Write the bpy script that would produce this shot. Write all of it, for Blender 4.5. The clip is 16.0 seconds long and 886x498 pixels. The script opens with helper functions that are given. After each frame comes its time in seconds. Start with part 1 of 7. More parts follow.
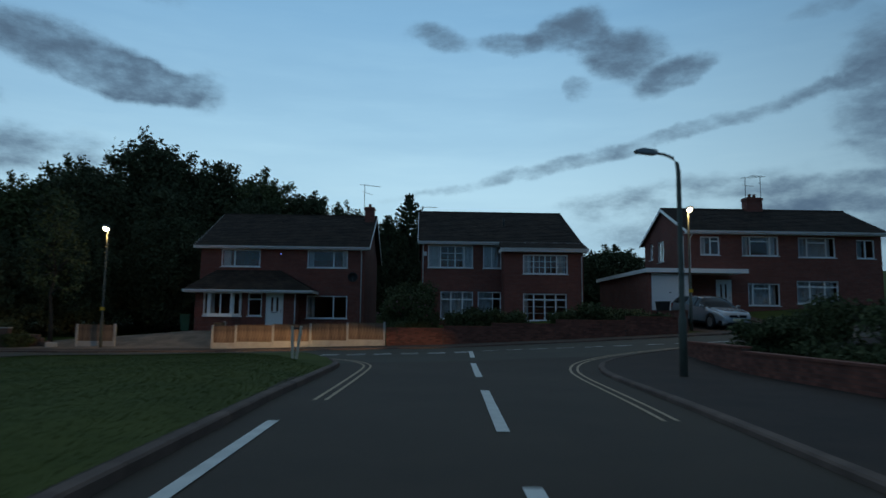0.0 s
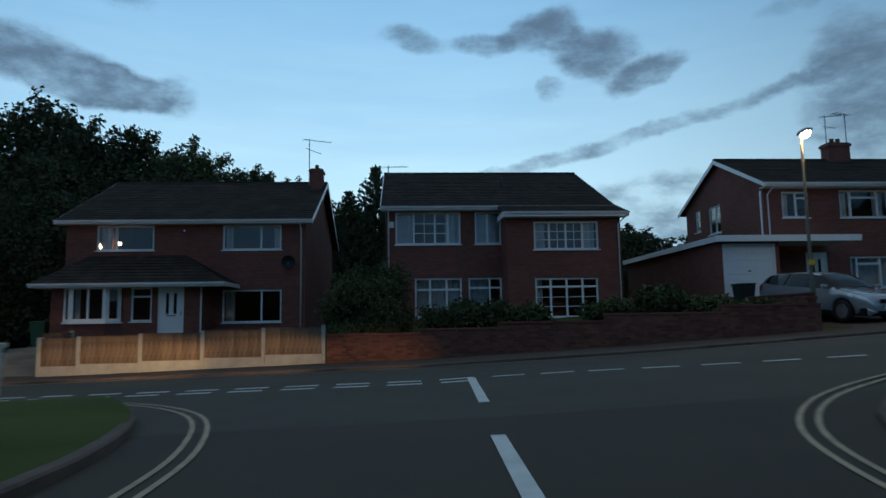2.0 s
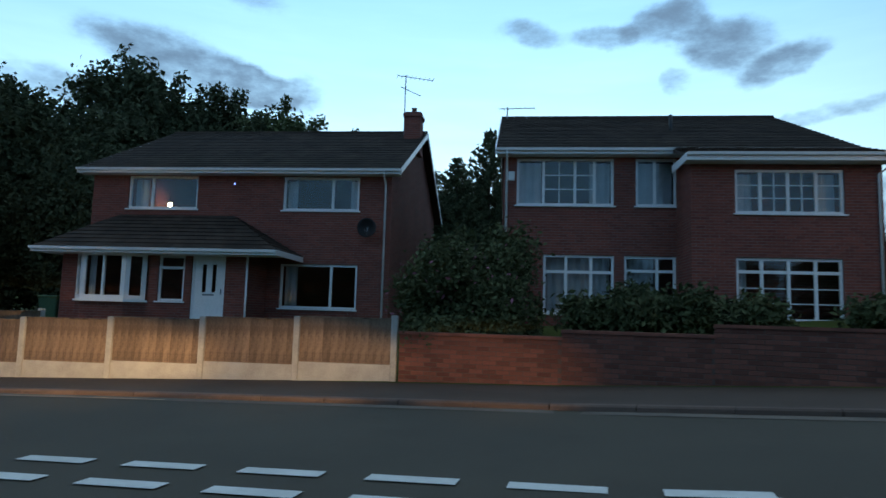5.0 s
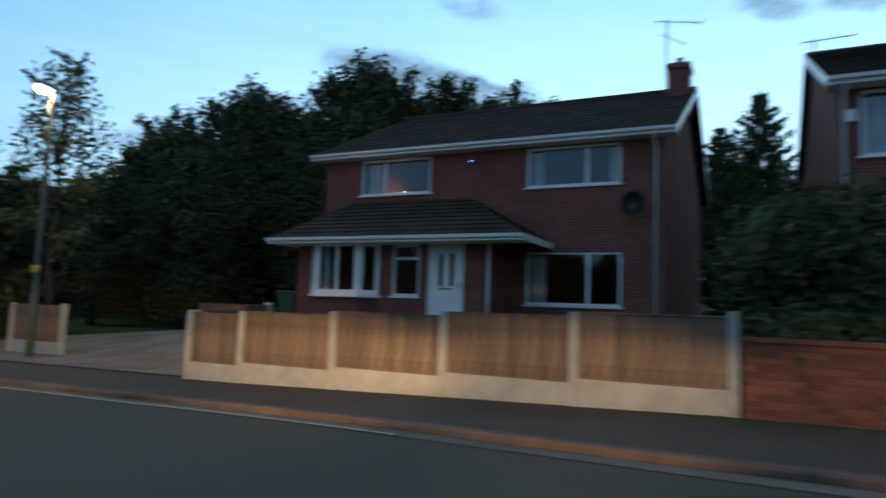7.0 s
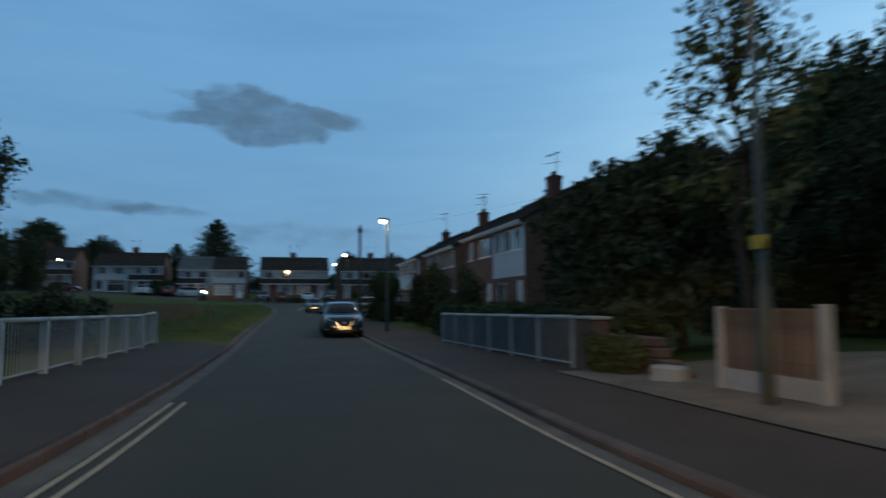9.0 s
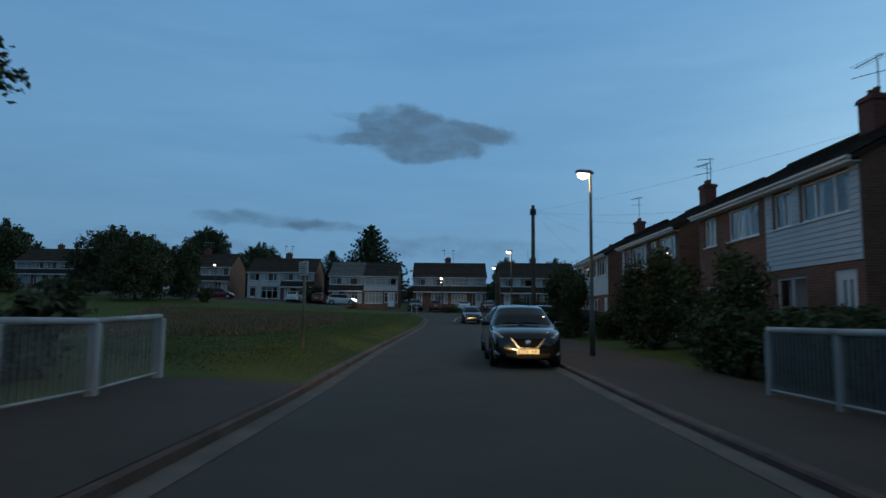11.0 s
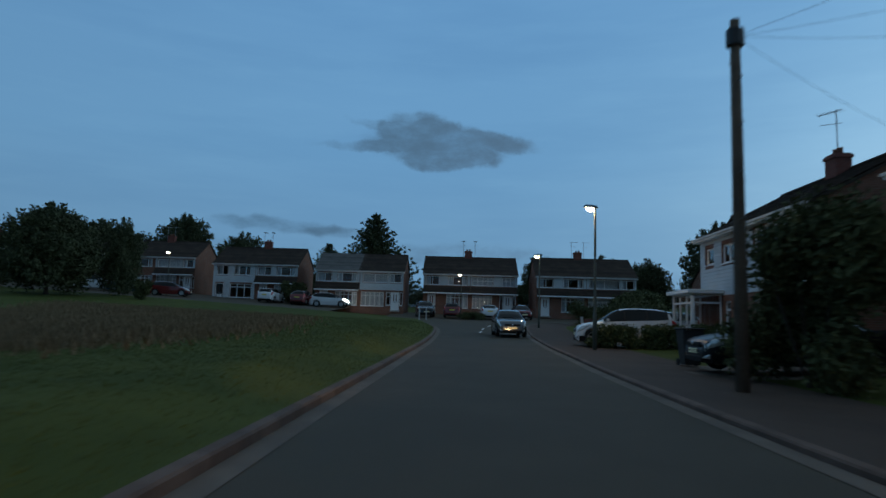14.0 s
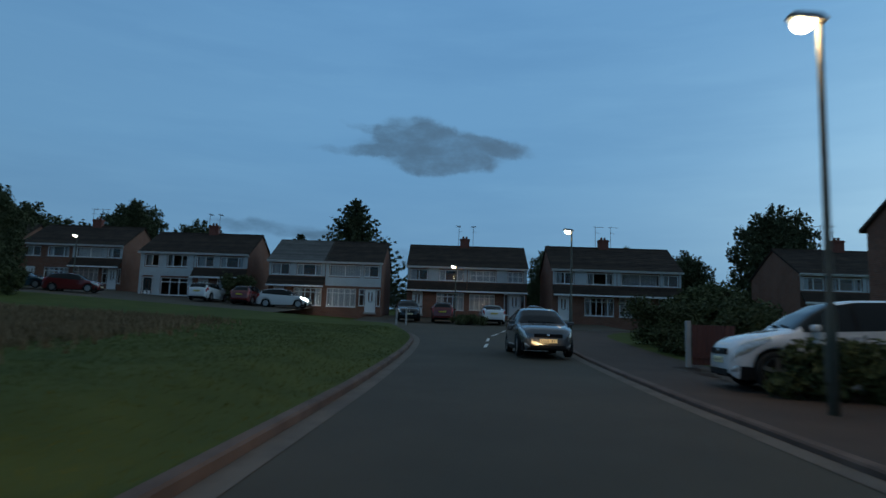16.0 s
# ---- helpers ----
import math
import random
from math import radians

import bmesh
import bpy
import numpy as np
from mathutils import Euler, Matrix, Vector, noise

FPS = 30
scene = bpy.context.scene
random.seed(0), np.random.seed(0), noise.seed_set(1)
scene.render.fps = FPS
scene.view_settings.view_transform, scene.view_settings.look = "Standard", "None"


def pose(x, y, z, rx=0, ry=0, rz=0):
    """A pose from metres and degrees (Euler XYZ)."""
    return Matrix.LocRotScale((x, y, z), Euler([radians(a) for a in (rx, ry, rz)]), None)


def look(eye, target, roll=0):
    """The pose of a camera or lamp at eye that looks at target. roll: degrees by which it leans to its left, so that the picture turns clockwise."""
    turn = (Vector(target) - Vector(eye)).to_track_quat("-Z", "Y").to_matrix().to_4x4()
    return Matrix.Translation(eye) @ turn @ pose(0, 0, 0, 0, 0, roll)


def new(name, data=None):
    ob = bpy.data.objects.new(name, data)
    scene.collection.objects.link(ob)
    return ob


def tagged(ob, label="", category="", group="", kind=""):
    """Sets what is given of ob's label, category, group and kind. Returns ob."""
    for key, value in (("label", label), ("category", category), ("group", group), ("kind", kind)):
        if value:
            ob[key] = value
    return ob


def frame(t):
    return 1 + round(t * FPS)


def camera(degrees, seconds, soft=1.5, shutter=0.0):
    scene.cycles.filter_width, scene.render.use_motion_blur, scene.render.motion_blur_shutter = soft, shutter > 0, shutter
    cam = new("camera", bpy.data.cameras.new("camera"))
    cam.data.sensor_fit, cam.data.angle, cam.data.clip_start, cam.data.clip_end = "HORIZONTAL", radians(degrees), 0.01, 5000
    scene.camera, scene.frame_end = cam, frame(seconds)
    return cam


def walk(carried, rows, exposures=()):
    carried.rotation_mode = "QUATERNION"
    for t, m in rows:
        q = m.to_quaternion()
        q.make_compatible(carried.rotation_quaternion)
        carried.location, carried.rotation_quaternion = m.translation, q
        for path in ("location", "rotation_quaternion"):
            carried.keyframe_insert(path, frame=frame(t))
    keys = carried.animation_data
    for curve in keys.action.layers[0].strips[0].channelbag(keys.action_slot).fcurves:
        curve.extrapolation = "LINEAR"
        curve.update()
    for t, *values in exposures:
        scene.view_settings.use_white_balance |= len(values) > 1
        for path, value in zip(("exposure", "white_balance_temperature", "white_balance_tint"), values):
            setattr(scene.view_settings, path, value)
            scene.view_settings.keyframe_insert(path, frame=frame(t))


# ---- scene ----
cam = camera(68.3, 16.0, shutter=0.6)
METRES, EYE, TILT, LEAN, TURN = 83.0, 1.2, 0.0, 0.0, -1.7
ROWS = [
    (0.0, 0.0, 0.0, 0.0, -0.07, 6.12, -0.63),
    (0.5, 0.0001, 0.0402, -0.0002, -0.58, 6.16, -0.47),
    (1.0, 0.0005, 0.0779, -0.0005, -1.04, 6.14, -0.01),
    (1.5, 0.0011, 0.1122, -0.0009, -1.5, 6.16, 0.56),
    (2.0, 0.0016, 0.1428, -0.001, -1.88, 6.23, 0.89),
    (2.5, 0.0018, 0.17, -0.0009, -2.14, 6.23, 0.86),
    (3.0, 0.001, 0.1935, -0.0008, -1.86, 6.19, 0.81),
    (3.5, -0.0007, 0.2129, -0.0007, 1.0, 6.08, 0.1),
    (6.0, -0.0111, 0.2589, -0.0025, 12.75, 5.56, -1.93),
    (6.5, -0.0175, 0.2709, -0.0028, 17.74, 5.57, -1.94),
    (7.0, -0.0274, 0.284, -0.003, 27.38, 5.29, -2.01),
    (7.5, -0.042, 0.2979, -0.0032, 39.26, 5.1, -2.24),
    (8.0, -0.062, 0.31, -0.0036, 51.16, 4.83, -2.15),
    (8.5, -0.0877, 0.3185, -0.0043, 65.57, 4.72, -1.78),
    (9.0, -0.1193, 0.3234, -0.0047, 78.24, 4.84, 0.3),
    (9.5, -0.1547, 0.3259, -0.0051, 84.98, 5.1, -0.37),
    (10.0, -0.1927, 0.3266, -0.0059, 89.29, 5.39, -0.11),
    (12.5, -0.3905, 0.3186, -0.0073, 92.56, 6.1, -0.82),
    (13.0, -0.4343, 0.3163, -0.0072, 92.82, 6.24, -1.15),
    (13.5, -0.4796, 0.3135, -0.0072, 92.94, 6.44, -1.5),
    (14.0, -0.5283, 0.3117, -0.0069, 93.02, 6.58, -1.69),
    (14.5, -0.5769, 0.3108, -0.0065, 93.01, 6.7, -1.46),
    (15.0, -0.6271, 0.3101, -0.006, 92.91, 6.79, -1.27),
    (15.5, -0.6758, 0.3083, -0.0055, 92.77, 6.87, -1.52),
    (16.0, -0.7257, 0.3076, -0.005, 92.57, 7.0, -1.92),
]
walk(cam, [(t, pose(0, 0, EYE, TILT, LEAN, TURN) @ pose(METRES * x, METRES * y, METRES * z, 90 + pitch, roll, yaw)) for t, x, y, z, yaw, pitch, roll in ROWS],
     [(0.0, 0.1), (1.5, 0.3), (3.0, 0.75), (3.5, 0.95), (6.0, 1.15), (7.0, 1.1), (8.0, 1.0), (8.5, 0.85), (9.2, 0.5), (10.0, 0.45), (12.5, 0.4), (16.0, 0.4)])


# ---- node helpers ----
class Nodes:
    """Small wrapper to write node trees in few lines."""

    def __init__(self, tree):
        self.t = tree
        tree.nodes.clear()

    def n(self, kind, sets=(), **ins):
        nd = self.t.nodes.new(kind)
        for k, v in dict(sets).items():
            setattr(nd, k, v)
        for k, v in ins.items():
            key = int(k[1:]) if k[0] == "i" and k[1:].isdigit() else k.replace("_", " ")
            self.put(nd.inputs[key], v)
        return nd

    def put(self, sock, v):
        if hasattr(v, "is_output"):
            self.t.links.new(v, sock)
        elif isinstance(v, bpy.types.Node):
            self.t.links.new(v.outputs[0], sock)
        else:
            sock.default_value = v

    def math(self, op, a, b=0.0, c=0.0, clamp=False):
        nd = self.t.nodes.new("ShaderNodeMath")
        nd.operation, nd.use_clamp = op, clamp
        for i, v in enumerate((a, b, c)):
            self.put(nd.inputs[i], v)
        return nd.outputs[0]

    def mix(self, fac, a, b, blend="MIX"):
        nd = self.t.nodes.new("ShaderNodeMix")
        nd.data_type, nd.blend_type = "RGBA", blend
        self.put(nd.inputs[0], fac), self.put(nd.inputs[6], a), self.put(nd.inputs[7], b)
        return nd.outputs[2]

    def ramp(self, fac, stops):
        nd = self.t.nodes.new("ShaderNodeValToRGB")
        self.put(nd.inputs[0], fac)
        el = nd.color_ramp.elements
        while len(el) < len(stops):
            el.new(0.5)
        for e, (p, c) in zip(el, stops):
            e.position, e.color = p, (*c, 1) if len(c) == 3 else c
        return nd.outputs[0]

    def span(self, v, a, b, c=0.0, d=1.0, smooth=True):
        nd = self.t.nodes.new("ShaderNodeMapRange")
        nd.interpolation_type = "SMOOTHSTEP" if smooth else "LINEAR"
        for i, q in enumerate((v, a, b, c, d)):
            self.put(nd.inputs[i], q)
        return nd.outputs[0]


# ---- world: dusk sky with broken cloud ----
def build_sky():
    w = bpy.data.worlds.new("dusk_sky")
    w.use_nodes = True
    scene.world = w
    k = Nodes(w.node_tree)
    d = k.n("ShaderNodeTexCoord").outputs["Generated"]
    xyz = k.n("ShaderNodeSeparateXYZ", i0=d)
    x, y, z = xyz.outputs
    el = k.math("MULTIPLY", k.math("ARCSINE", z), 57.2958)
    az = k.math("MULTIPLY", k.math("ARCTAN2", k.math("MULTIPLY", x, -1.0), y), 57.2958)   # degrees, 0 = +y, 90 = -x
    # afterglow stands low over the north
    north = k.span(y, -0.9, 1.0)
    lit = k.span(y, -0.25, 1.0)
    low = k.ramp(k.span(el, 0.0, 90.0, smooth=False), [(0.0, (0.085, 0.178, 0.285)), (0.06, (0.105, 0.222, 0.355)), (0.16, (0.104, 0.238, 0.400)), (0.33, (0.090, 0.218, 0.395)), (0.50, (0.125, 0.190, 0.255)), (1.0, (0.084, 0.120, 0.152))])   # both ramps grey out overhead, beyond view, to light the ground less blue
    glow = k.ramp(k.span(el, 0.0, 90.0, smooth=False), [(0.0, (0.25, 0.40, 0.52)), (0.11, (0.41, 0.63, 0.76)), (0.18, (0.32, 0.54, 0.71)), (0.28, (0.205, 0.405, 0.61)), (0.38, (0.165, 0.340, 0.530)), (0.52, (0.180, 0.265, 0.360)), (1.0, (0.080, 0.112, 0.142))])
    col = k.mix(k.math("POWER", lit, 2.5), low, glow)
    # the sky dims towards the east and south, away from the afterglow
    dim = k.math("MULTIPLY", k.span(x, 0.05, 0.95, 1.0, 0.55), k.span(y, -0.05, -0.9, 1.06, 0.90))
    col = k.mix(1.0, col, k.n("ShaderNodeCombineColor", i0=dim, i1=dim, i2=dim), "MULTIPLY")
    # thin streaks of high cloud
    st = k.n("ShaderNodeMapping", i0=d, Scale=(1.3, 1.3, 9.0), Rotation=(0.10, 0.16, 0.0))
    n1 = k.n("ShaderNodeTexNoise", Vector=st, Scale=1.6, Detail=7.0, Roughness=0.55).outputs[0]
    col = k.mix(k.math("MULTIPLY", k.span(n1, 0.40, 0.70), 0.35), col, k.mix(1.0, col, (0.74, 0.80, 0.86, 1), "MULTIPLY"))
    n2 = k.n("ShaderNodeTexNoise", Vector=st, Scale=5.0, Detail=6.0, Roughness=0.6).outputs[0]
    col = k.mix(k.math("MULTIPLY", k.span(n2, 0.45, 0.75), 0.18), col, k.mix(1.0, col, (1.25, 1.18, 1.10, 1), "MULTIPLY"))
    # grey clouds: (azimuth, elevation, half width, half height, tilt, density)
    warp = k.n("ShaderNodeTexNoise", Vector=d, Scale=9.0, Detail=7.0, Roughness=0.6)
    wa = k.math("MULTIPLY", k.math("SUBTRACT", warp.outputs[0], 0.5), 5.0)
    we = k.math("MULTIPLY", k.math("SUBTRACT", k.n("ShaderNodeSeparateColor", i0=warp.outputs[1]).outputs[1], 0.5), 2.4)
    a2, e2 = k.math("ADD", az, wa), k.math("ADD", el, we)
    total = 0.0
    for a, e, sa, se, tilt, dens in CLOUDS:
        da, de = k.math("SUBTRACT", a2, a), k.math("SUBTRACT", e2, e)
        c, s_ = math.cos(radians(tilt)), math.sin(radians(tilt))
        u = k.math("ADD", k.math("MULTIPLY", da, c / sa), k.math("MULTIPLY", de, s_ / sa))
        v = k.math("ADD", k.math("MULTIPLY", de, c / se), k.math("MULTIPLY", da, -s_ / se))
        r = k.math("ADD", k.math("MULTIPLY", u, u), k.math("MULTIPLY", v, v))
        m = k.math("MULTIPLY", k.span(r, 2.5, 0.0), dens)
        total = m if total == 0.0 else k.math("ADD", total, m)
    flat = k.n("ShaderNodeMapping", i0=d, Scale=(1.0, 1.0, 2.2))
    wisp = k.n("ShaderNodeTexNoise", Vector=flat, Scale=15.0, Detail=9.0, Roughness=0.62).outputs[0]
    field = k.math("ADD", k.math("MINIMUM", total, 1.0), k.math("MULTIPLY", k.math("SUBTRACT", wisp, 0.5), 1.7))
    total = k.math("MULTIPLY", k.span(field, 0.12, 1.30), k.math("MINIMUM", k.math("MULTIPLY", total, 1.8), 1.0))
    grey = k.mix(north, (0.044, 0.106, 0.178, 1), (0.080, 0.135, 0.205, 1))
    col = k.mix(total, col, grey)
    bg = k.n("ShaderNodeBackground", Color=col, Strength=1.0)
    k.n("ShaderNodeOutputWorld", Surface=bg)


CLOUDS = [(29.0, 19.6, 7.0, 1.7, 9.0, 1.0), (24.0, 18.3, 4.0, 1.5, 0.0, 1.0), (19.0, 18.3, 1.7, 1.6, 0.0, 0.6), (33.0, 12.3, 7.0, 1.7, 0.0, 0.72), (38.0, 16.5, 4.0, 1.2, 10.0, 0.7), (25.0, 26.0, 4.0, 1.2, 12.0, 0.6),
          (-1.3, 23.9, 2.6, 1.0, 10.0, 0.75), (-7.5, 23.5, 2.4, 0.9, 8.0, 0.85), (-12.8, 24.3, 3.0, 1.5, -5.0, 1.0), (-17.6, 22.0, 3.2, 1.9, 10.0, 1.0), (-22.0, 19.9, 3.2, 1.0, -16.0, 0.9), (-13.5, 19.7, 1.4, 0.9, 0.0, 0.8), (-33.0, 23.5, 3.5, 0.6, -6.0, 0.5),
          (-37.5, 17.0, 4.0, 5.0, 0.0, 0.9), (-18.0, 14.6, 19.0, 0.6, -11.5, 0.72), (-33.0, 10.0, 5.5, 1.2, 0.0, 0.85), (-30.0, 7.5, 14.0, 1.6, 0.0, 0.75), (-21.0, 10.6, 9.0, 1.2, -7.0, 0.6),
          (92.3, 15.5, 5.6, 1.45, 2.0, 1.0), (94.2, 16.9, 2.6, 1.1, 0.0, 0.95), (91.4, 14.3, 3.2, 0.8, 0.0, 0.9), (86.6, 16.0, 3.4, 0.65, 4.0, 0.85), (99.0, 15.3, 3.6, 0.42, -3.0, 0.6), (98.2, 17.3, 1.8, 0.35, 8.0, 0.5), (106.3, 8.0, 4.5, 0.6, 0.0, 0.7), (100.0, 7.6, 3.0, 0.5, 0.0, 0.7), (90.0, 6.0, 9.0, 1.1, 0.0, 0.55), (112.0, 5.5, 9.0, 1.3, 0.0, 0.5), (50.0, 13.0, 4.0, 1.2, -10.0, 0.6)]
build_sky()

sun_data = bpy.data.lights.new("dusk_glow", "SUN")
sun_data.energy, sun_data.angle, sun_data.color = 0.06, radians(40), (0.75, 0.88, 1.0)
new("dusk_glow", sun_data).matrix_world = look((0, 60, 25), (0, 0, 0))

# ---- levels of the ground ----
LEVEL_X = [-400, -170, -130, -119, -112, -106, -99, -80, -70, -59, -51, -43, -31, -15, -9, -4, 1, 13, 25, 40, 60, 400]
LEVEL_Z = [8.0, 4.2, 2.3, 1.80, 1.38, 1.10, 0.74, 0.02, -0.22, -0.40, -0.48, -0.55, -0.59, -0.47, -0.37, -0.22, -0.05, 0.72, 1.5, 2.5, 3.6, 8.0]


def ease(a, b, v):
    t = min(1.0, max(0.0, (v - a) / (b - a)))
    return t * t * (3 - 2 * t)


def level(x, y):
    """Height of the carriageways."""
    zr = float(np.interp(x, LEVEL_X, LEVEL_Z))
    if x > -14:
        w = max(ease(14, 23, y), ease(-6, -14, x))
        return zr * w - 0.03 * (1 - w)
    return zr


def plot(x, y):
    """Height of the gardens north of the main road."""
    start = float(np.interp(x, [-100, -95, -86, -75, -65, -24, -20], [37.0, 35.6, 34.7, 34.1, 33.8, 33.2, 31.6]))
    rise = float(np.interp(x, [-120, -50, -20, -13, -3, 1, 9, 13, 40], [0.3, 0.25, 0.25, 0.75, 0.75, 0.85, 0.8, 0.68, 0.6]))
    return level(x, max(y, 27)) + 0.055 + rise * (ease(start, start + 5.9, y) if x < 12 else ease(30.0, 37.8, y)) + 0.05 * max(0.0, y - 48)


def green(x, y):
    """Height of the grass south of the main road."""
    rise = 0.28 * ease(25.2, 23.6, y) * ease(-30, -37, x)
    far = 0.022 * max(0.0, 22 - y) * ease(-70, -115, x) * 2.0
    bank = 0.18 * ease(-2.5, -4.2, x) * ease(24.6, 21.8, y) * ease(-19, -12, x)
    return level(x, max(y, 20) if x > -14 else y) + 0.10 + rise + far + bank


# ---- materials ----
MATS = {}


def surface(name, base, dark, scale, rough=0.8, bump=0.3, fine=40.0, metal=0.0, spec=0.35, island=0.0, detail=6.0, bump_distance=0.01, streak=0.0):
    """Two-scale mottled surface."""
    m = bpy.data.materials.new(name)
    m.use_nodes = True
    k = Nodes(m.node_tree)
    co = k.n("ShaderNodeTexCoord").outputs["Object"]
    big = k.n("ShaderNodeTexNoise", Vector=co, Scale=scale, Detail=detail, Roughness=0.6).outputs[0]
    small = k.n("ShaderNodeTexNoise", Vector=co, Scale=fine, Detail=4.0, Roughness=0.6).outputs[0]
    f = k.math("ADD", k.math("MULTIPLY", k.span(big, 0.3, 0.7), 0.65), k.math("MULTIPLY", k.span(small, 0.3, 0.7), 0.35))
    col = k.mix(f, (*dark, 1), (*base, 1))
    if island:
        r = k.n("ShaderNodeNewGeometry").outputs["Random Per Island"]
        o = k.n("ShaderNodeObjectInfo").outputs["Random"]
        q = k.math("FRACT", k.math("ADD", r, o))
        col = k.mix(1.0, col, k.ramp(q, [(0, (1 - island,) * 3), (1, (1 + island,) * 3)]), "MULTIPLY")
    if streak:
        # dark weather streaks running down, broken by blotches
        n1 = k.n("ShaderNodeTexNoise", Vector=k.n("ShaderNodeMapping", i0=co, Scale=(7.0, 7.0, 1.1)), Scale=1.0, Detail=5.0, Roughness=0.6).outputs[0]
        n2 = k.n("ShaderNodeTexNoise", Vector=co, Scale=5.0, Detail=4.0).outputs[0]
        w = k.math("MULTIPLY", k.span(n1, 0.50, 0.68), k.span(n2, 0.35, 0.6, 0.15, streak))
        col = k.mix(w, col, k.mix(1.0, col, (0.22, 0.20, 0.19, 1), "MULTIPLY"))
    b = k.n("ShaderNodeBump", Strength=bump, Distance=bump_distance, Height=small)
    p = k.n("ShaderNodeBsdfPrincipled", Base_Color=col, Roughness=k.span(small, 0.2, 0.8, max(0.02, rough - 0.08), min(1.0, rough + 0.08)), Metallic=metal, Specular_IOR_Level=spec, Normal=b)
    k.n("ShaderNodeOutputMaterial", Surface=p)
    MATS[name] = m
    return m


def brick_mat(name, c1, c2, mortar, w=0.225, h=0.075):
    m = bpy.data.materials.new(name)
    m.use_nodes = True
    k = Nodes(m.node_tree)
    tc = k.n("ShaderNodeTexCoord")
    xyz = k.n("ShaderNodeSeparateXYZ", i0=tc.outputs["Object"])
    nrm = k.n("ShaderNodeSeparateXYZ", i0=tc.outputs["Normal"])
    side = k.math("GREATER_THAN", k.math("ABSOLUTE", nrm.outputs[0]), 0.6)
    u = k.math("ADD", k.math("MULTIPLY", xyz.outputs[1], side), k.math("MULTIPLY", xyz.outputs[0], k.math("SUBTRACT", 1.0, side)))
    v = k.n("ShaderNodeCombineXYZ", X=u, Y=xyz.outputs[2])
    br = k.n("ShaderNodeTexBrick", Vector=v, Color1=(*c1, 1), Color2=(*c2, 1), Mortar=(*mortar, 1), Scale=1.0, Mortar_Size=0.006, Mortar_Smooth=0.3, Bias=0.0, Brick_Width=w, Row_Height=h)
    stain = k.n("ShaderNodeTexNoise", Vector=tc.outputs["Object"], Scale=0.7, Detail=6.0).outputs[0]
    grain = k.n("ShaderNodeTexNoise", Vector=tc.outputs["Object"], Scale=45.0, Detail=4.0).outputs[0]
    col = k.mix(k.span(stain, 0.35, 0.75, 0.0, 0.45), br.outputs[0], k.mix(1.0, br.outputs[0], (0.62, 0.6, 0.6, 1), "MULTIPLY"))
    col = k.mix(k.span(grain, 0.3, 0.7, 0.0, 0.35), col, k.mix(1.0, col, (1.35, 1.25, 1.2, 1), "MULTIPLY"))
    hgt = k.math("ADD", k.math("MULTIPLY", br.outputs[1], -1.0), k.math("MULTIPLY", grain, 0.35))
    b = k.n("ShaderNodeBump", Strength=0.6, Distance=0.008, Height=hgt)
    p = k.n("ShaderNodeBsdfPrincipled", Base_Color=col, Roughness=0.88, Specular_IOR_Level=0.25, Normal=b)
    k.n("ShaderNodeOutputMaterial", Surface=p)
    MATS[name] = m
    return m


def plain(name, col, rough=0.5, metal=0.0, spec=0.5, coat=0.0, trans=0.0, vary=0.08, fine=18.0):
    m = bpy.data.materials.new(name)
    m.use_nodes = True
    k = Nodes(m.node_tree)
    co = k.n("ShaderNodeTexCoord").outputs["Object"]
    nz = k.n("ShaderNodeTexNoise", Vector=co, Scale=fine, Detail=5.0).outputs[0]
    c = k.mix(k.span(nz, 0.3, 0.7), tuple(a * (1 - vary) for a in col) + (1,), tuple(min(1, a * (1 + vary)) for a in col) + (1,))
    p = k.n("ShaderNodeBsdfPrincipled", Base_Color=c, Roughness=rough, Metallic=metal, Specular_IOR_Level=spec, Coat_Weight=coat, Transmission_Weight=trans)
    k.n("ShaderNodeOutputMaterial", Surface=p)
    MATS[name] = m
    return m


def glowing(name, col, strength):
    m = bpy.data.materials.new(name)
    m.use_nodes = True
    k = Nodes(m.node_tree)
    k.n("ShaderNodeOutputMaterial", Surface=k.n("ShaderNodeEmission", Color=(*col, 1), Strength=strength))
    MATS[name] = m
    return m


ASPHALT = surface("asphalt", (0.088, 0.069, 0.046), (0.062, 0.049, 0.033), 0.5, rough=0.85, bump=0.5, fine=90.0)
# somewhat darker asphalt colour for the side street
ASPHALT_SIDE = surface("side_street_asphalt", (0.078, 0.053, 0.034), (0.053, 0.036, 0.024), 0.4, rough=0.88, bump=0.5, fine=80.0)
# corner pavement, set darker than the other pavements
PAVING_DARK = surface("darker_pavement_tarmac", (0.060, 0.036, 0.025), (0.036, 0.022, 0.016), 0.9, rough=0.92, bump=0.5, fine=70.0)
PAVING = surface("pavement_tarmac", (0.098, 0.062, 0.043), (0.065, 0.042, 0.030), 0.8, rough=0.9, bump=0.5, fine=70.0)
KERB = surface("kerb_concrete", (0.18, 0.115, 0.088), (0.095, 0.062, 0.048), 2.0, rough=0.9, bump=0.4, fine=50.0, island=0.18)
CHANNEL = surface("channel_concrete", (0.20, 0.155, 0.12), (0.11, 0.085, 0.068), 1.5, rough=0.9, bump=0.4, fine=50.0)
GRAVEL = surface("gravel", (0.30, 0.22, 0.16), (0.13, 0.10, 0.075), 1.2, rough=0.95, bump=1.0, fine=28.0, bump_distance=0.03)
GRASS = surface("grass", (0.104, 0.115, 0.029), (0.060, 0.076, 0.019), 0.5, rough=0.95, bump=0.6, fine=22.0, spec=0.1, bump_distance=0.03)
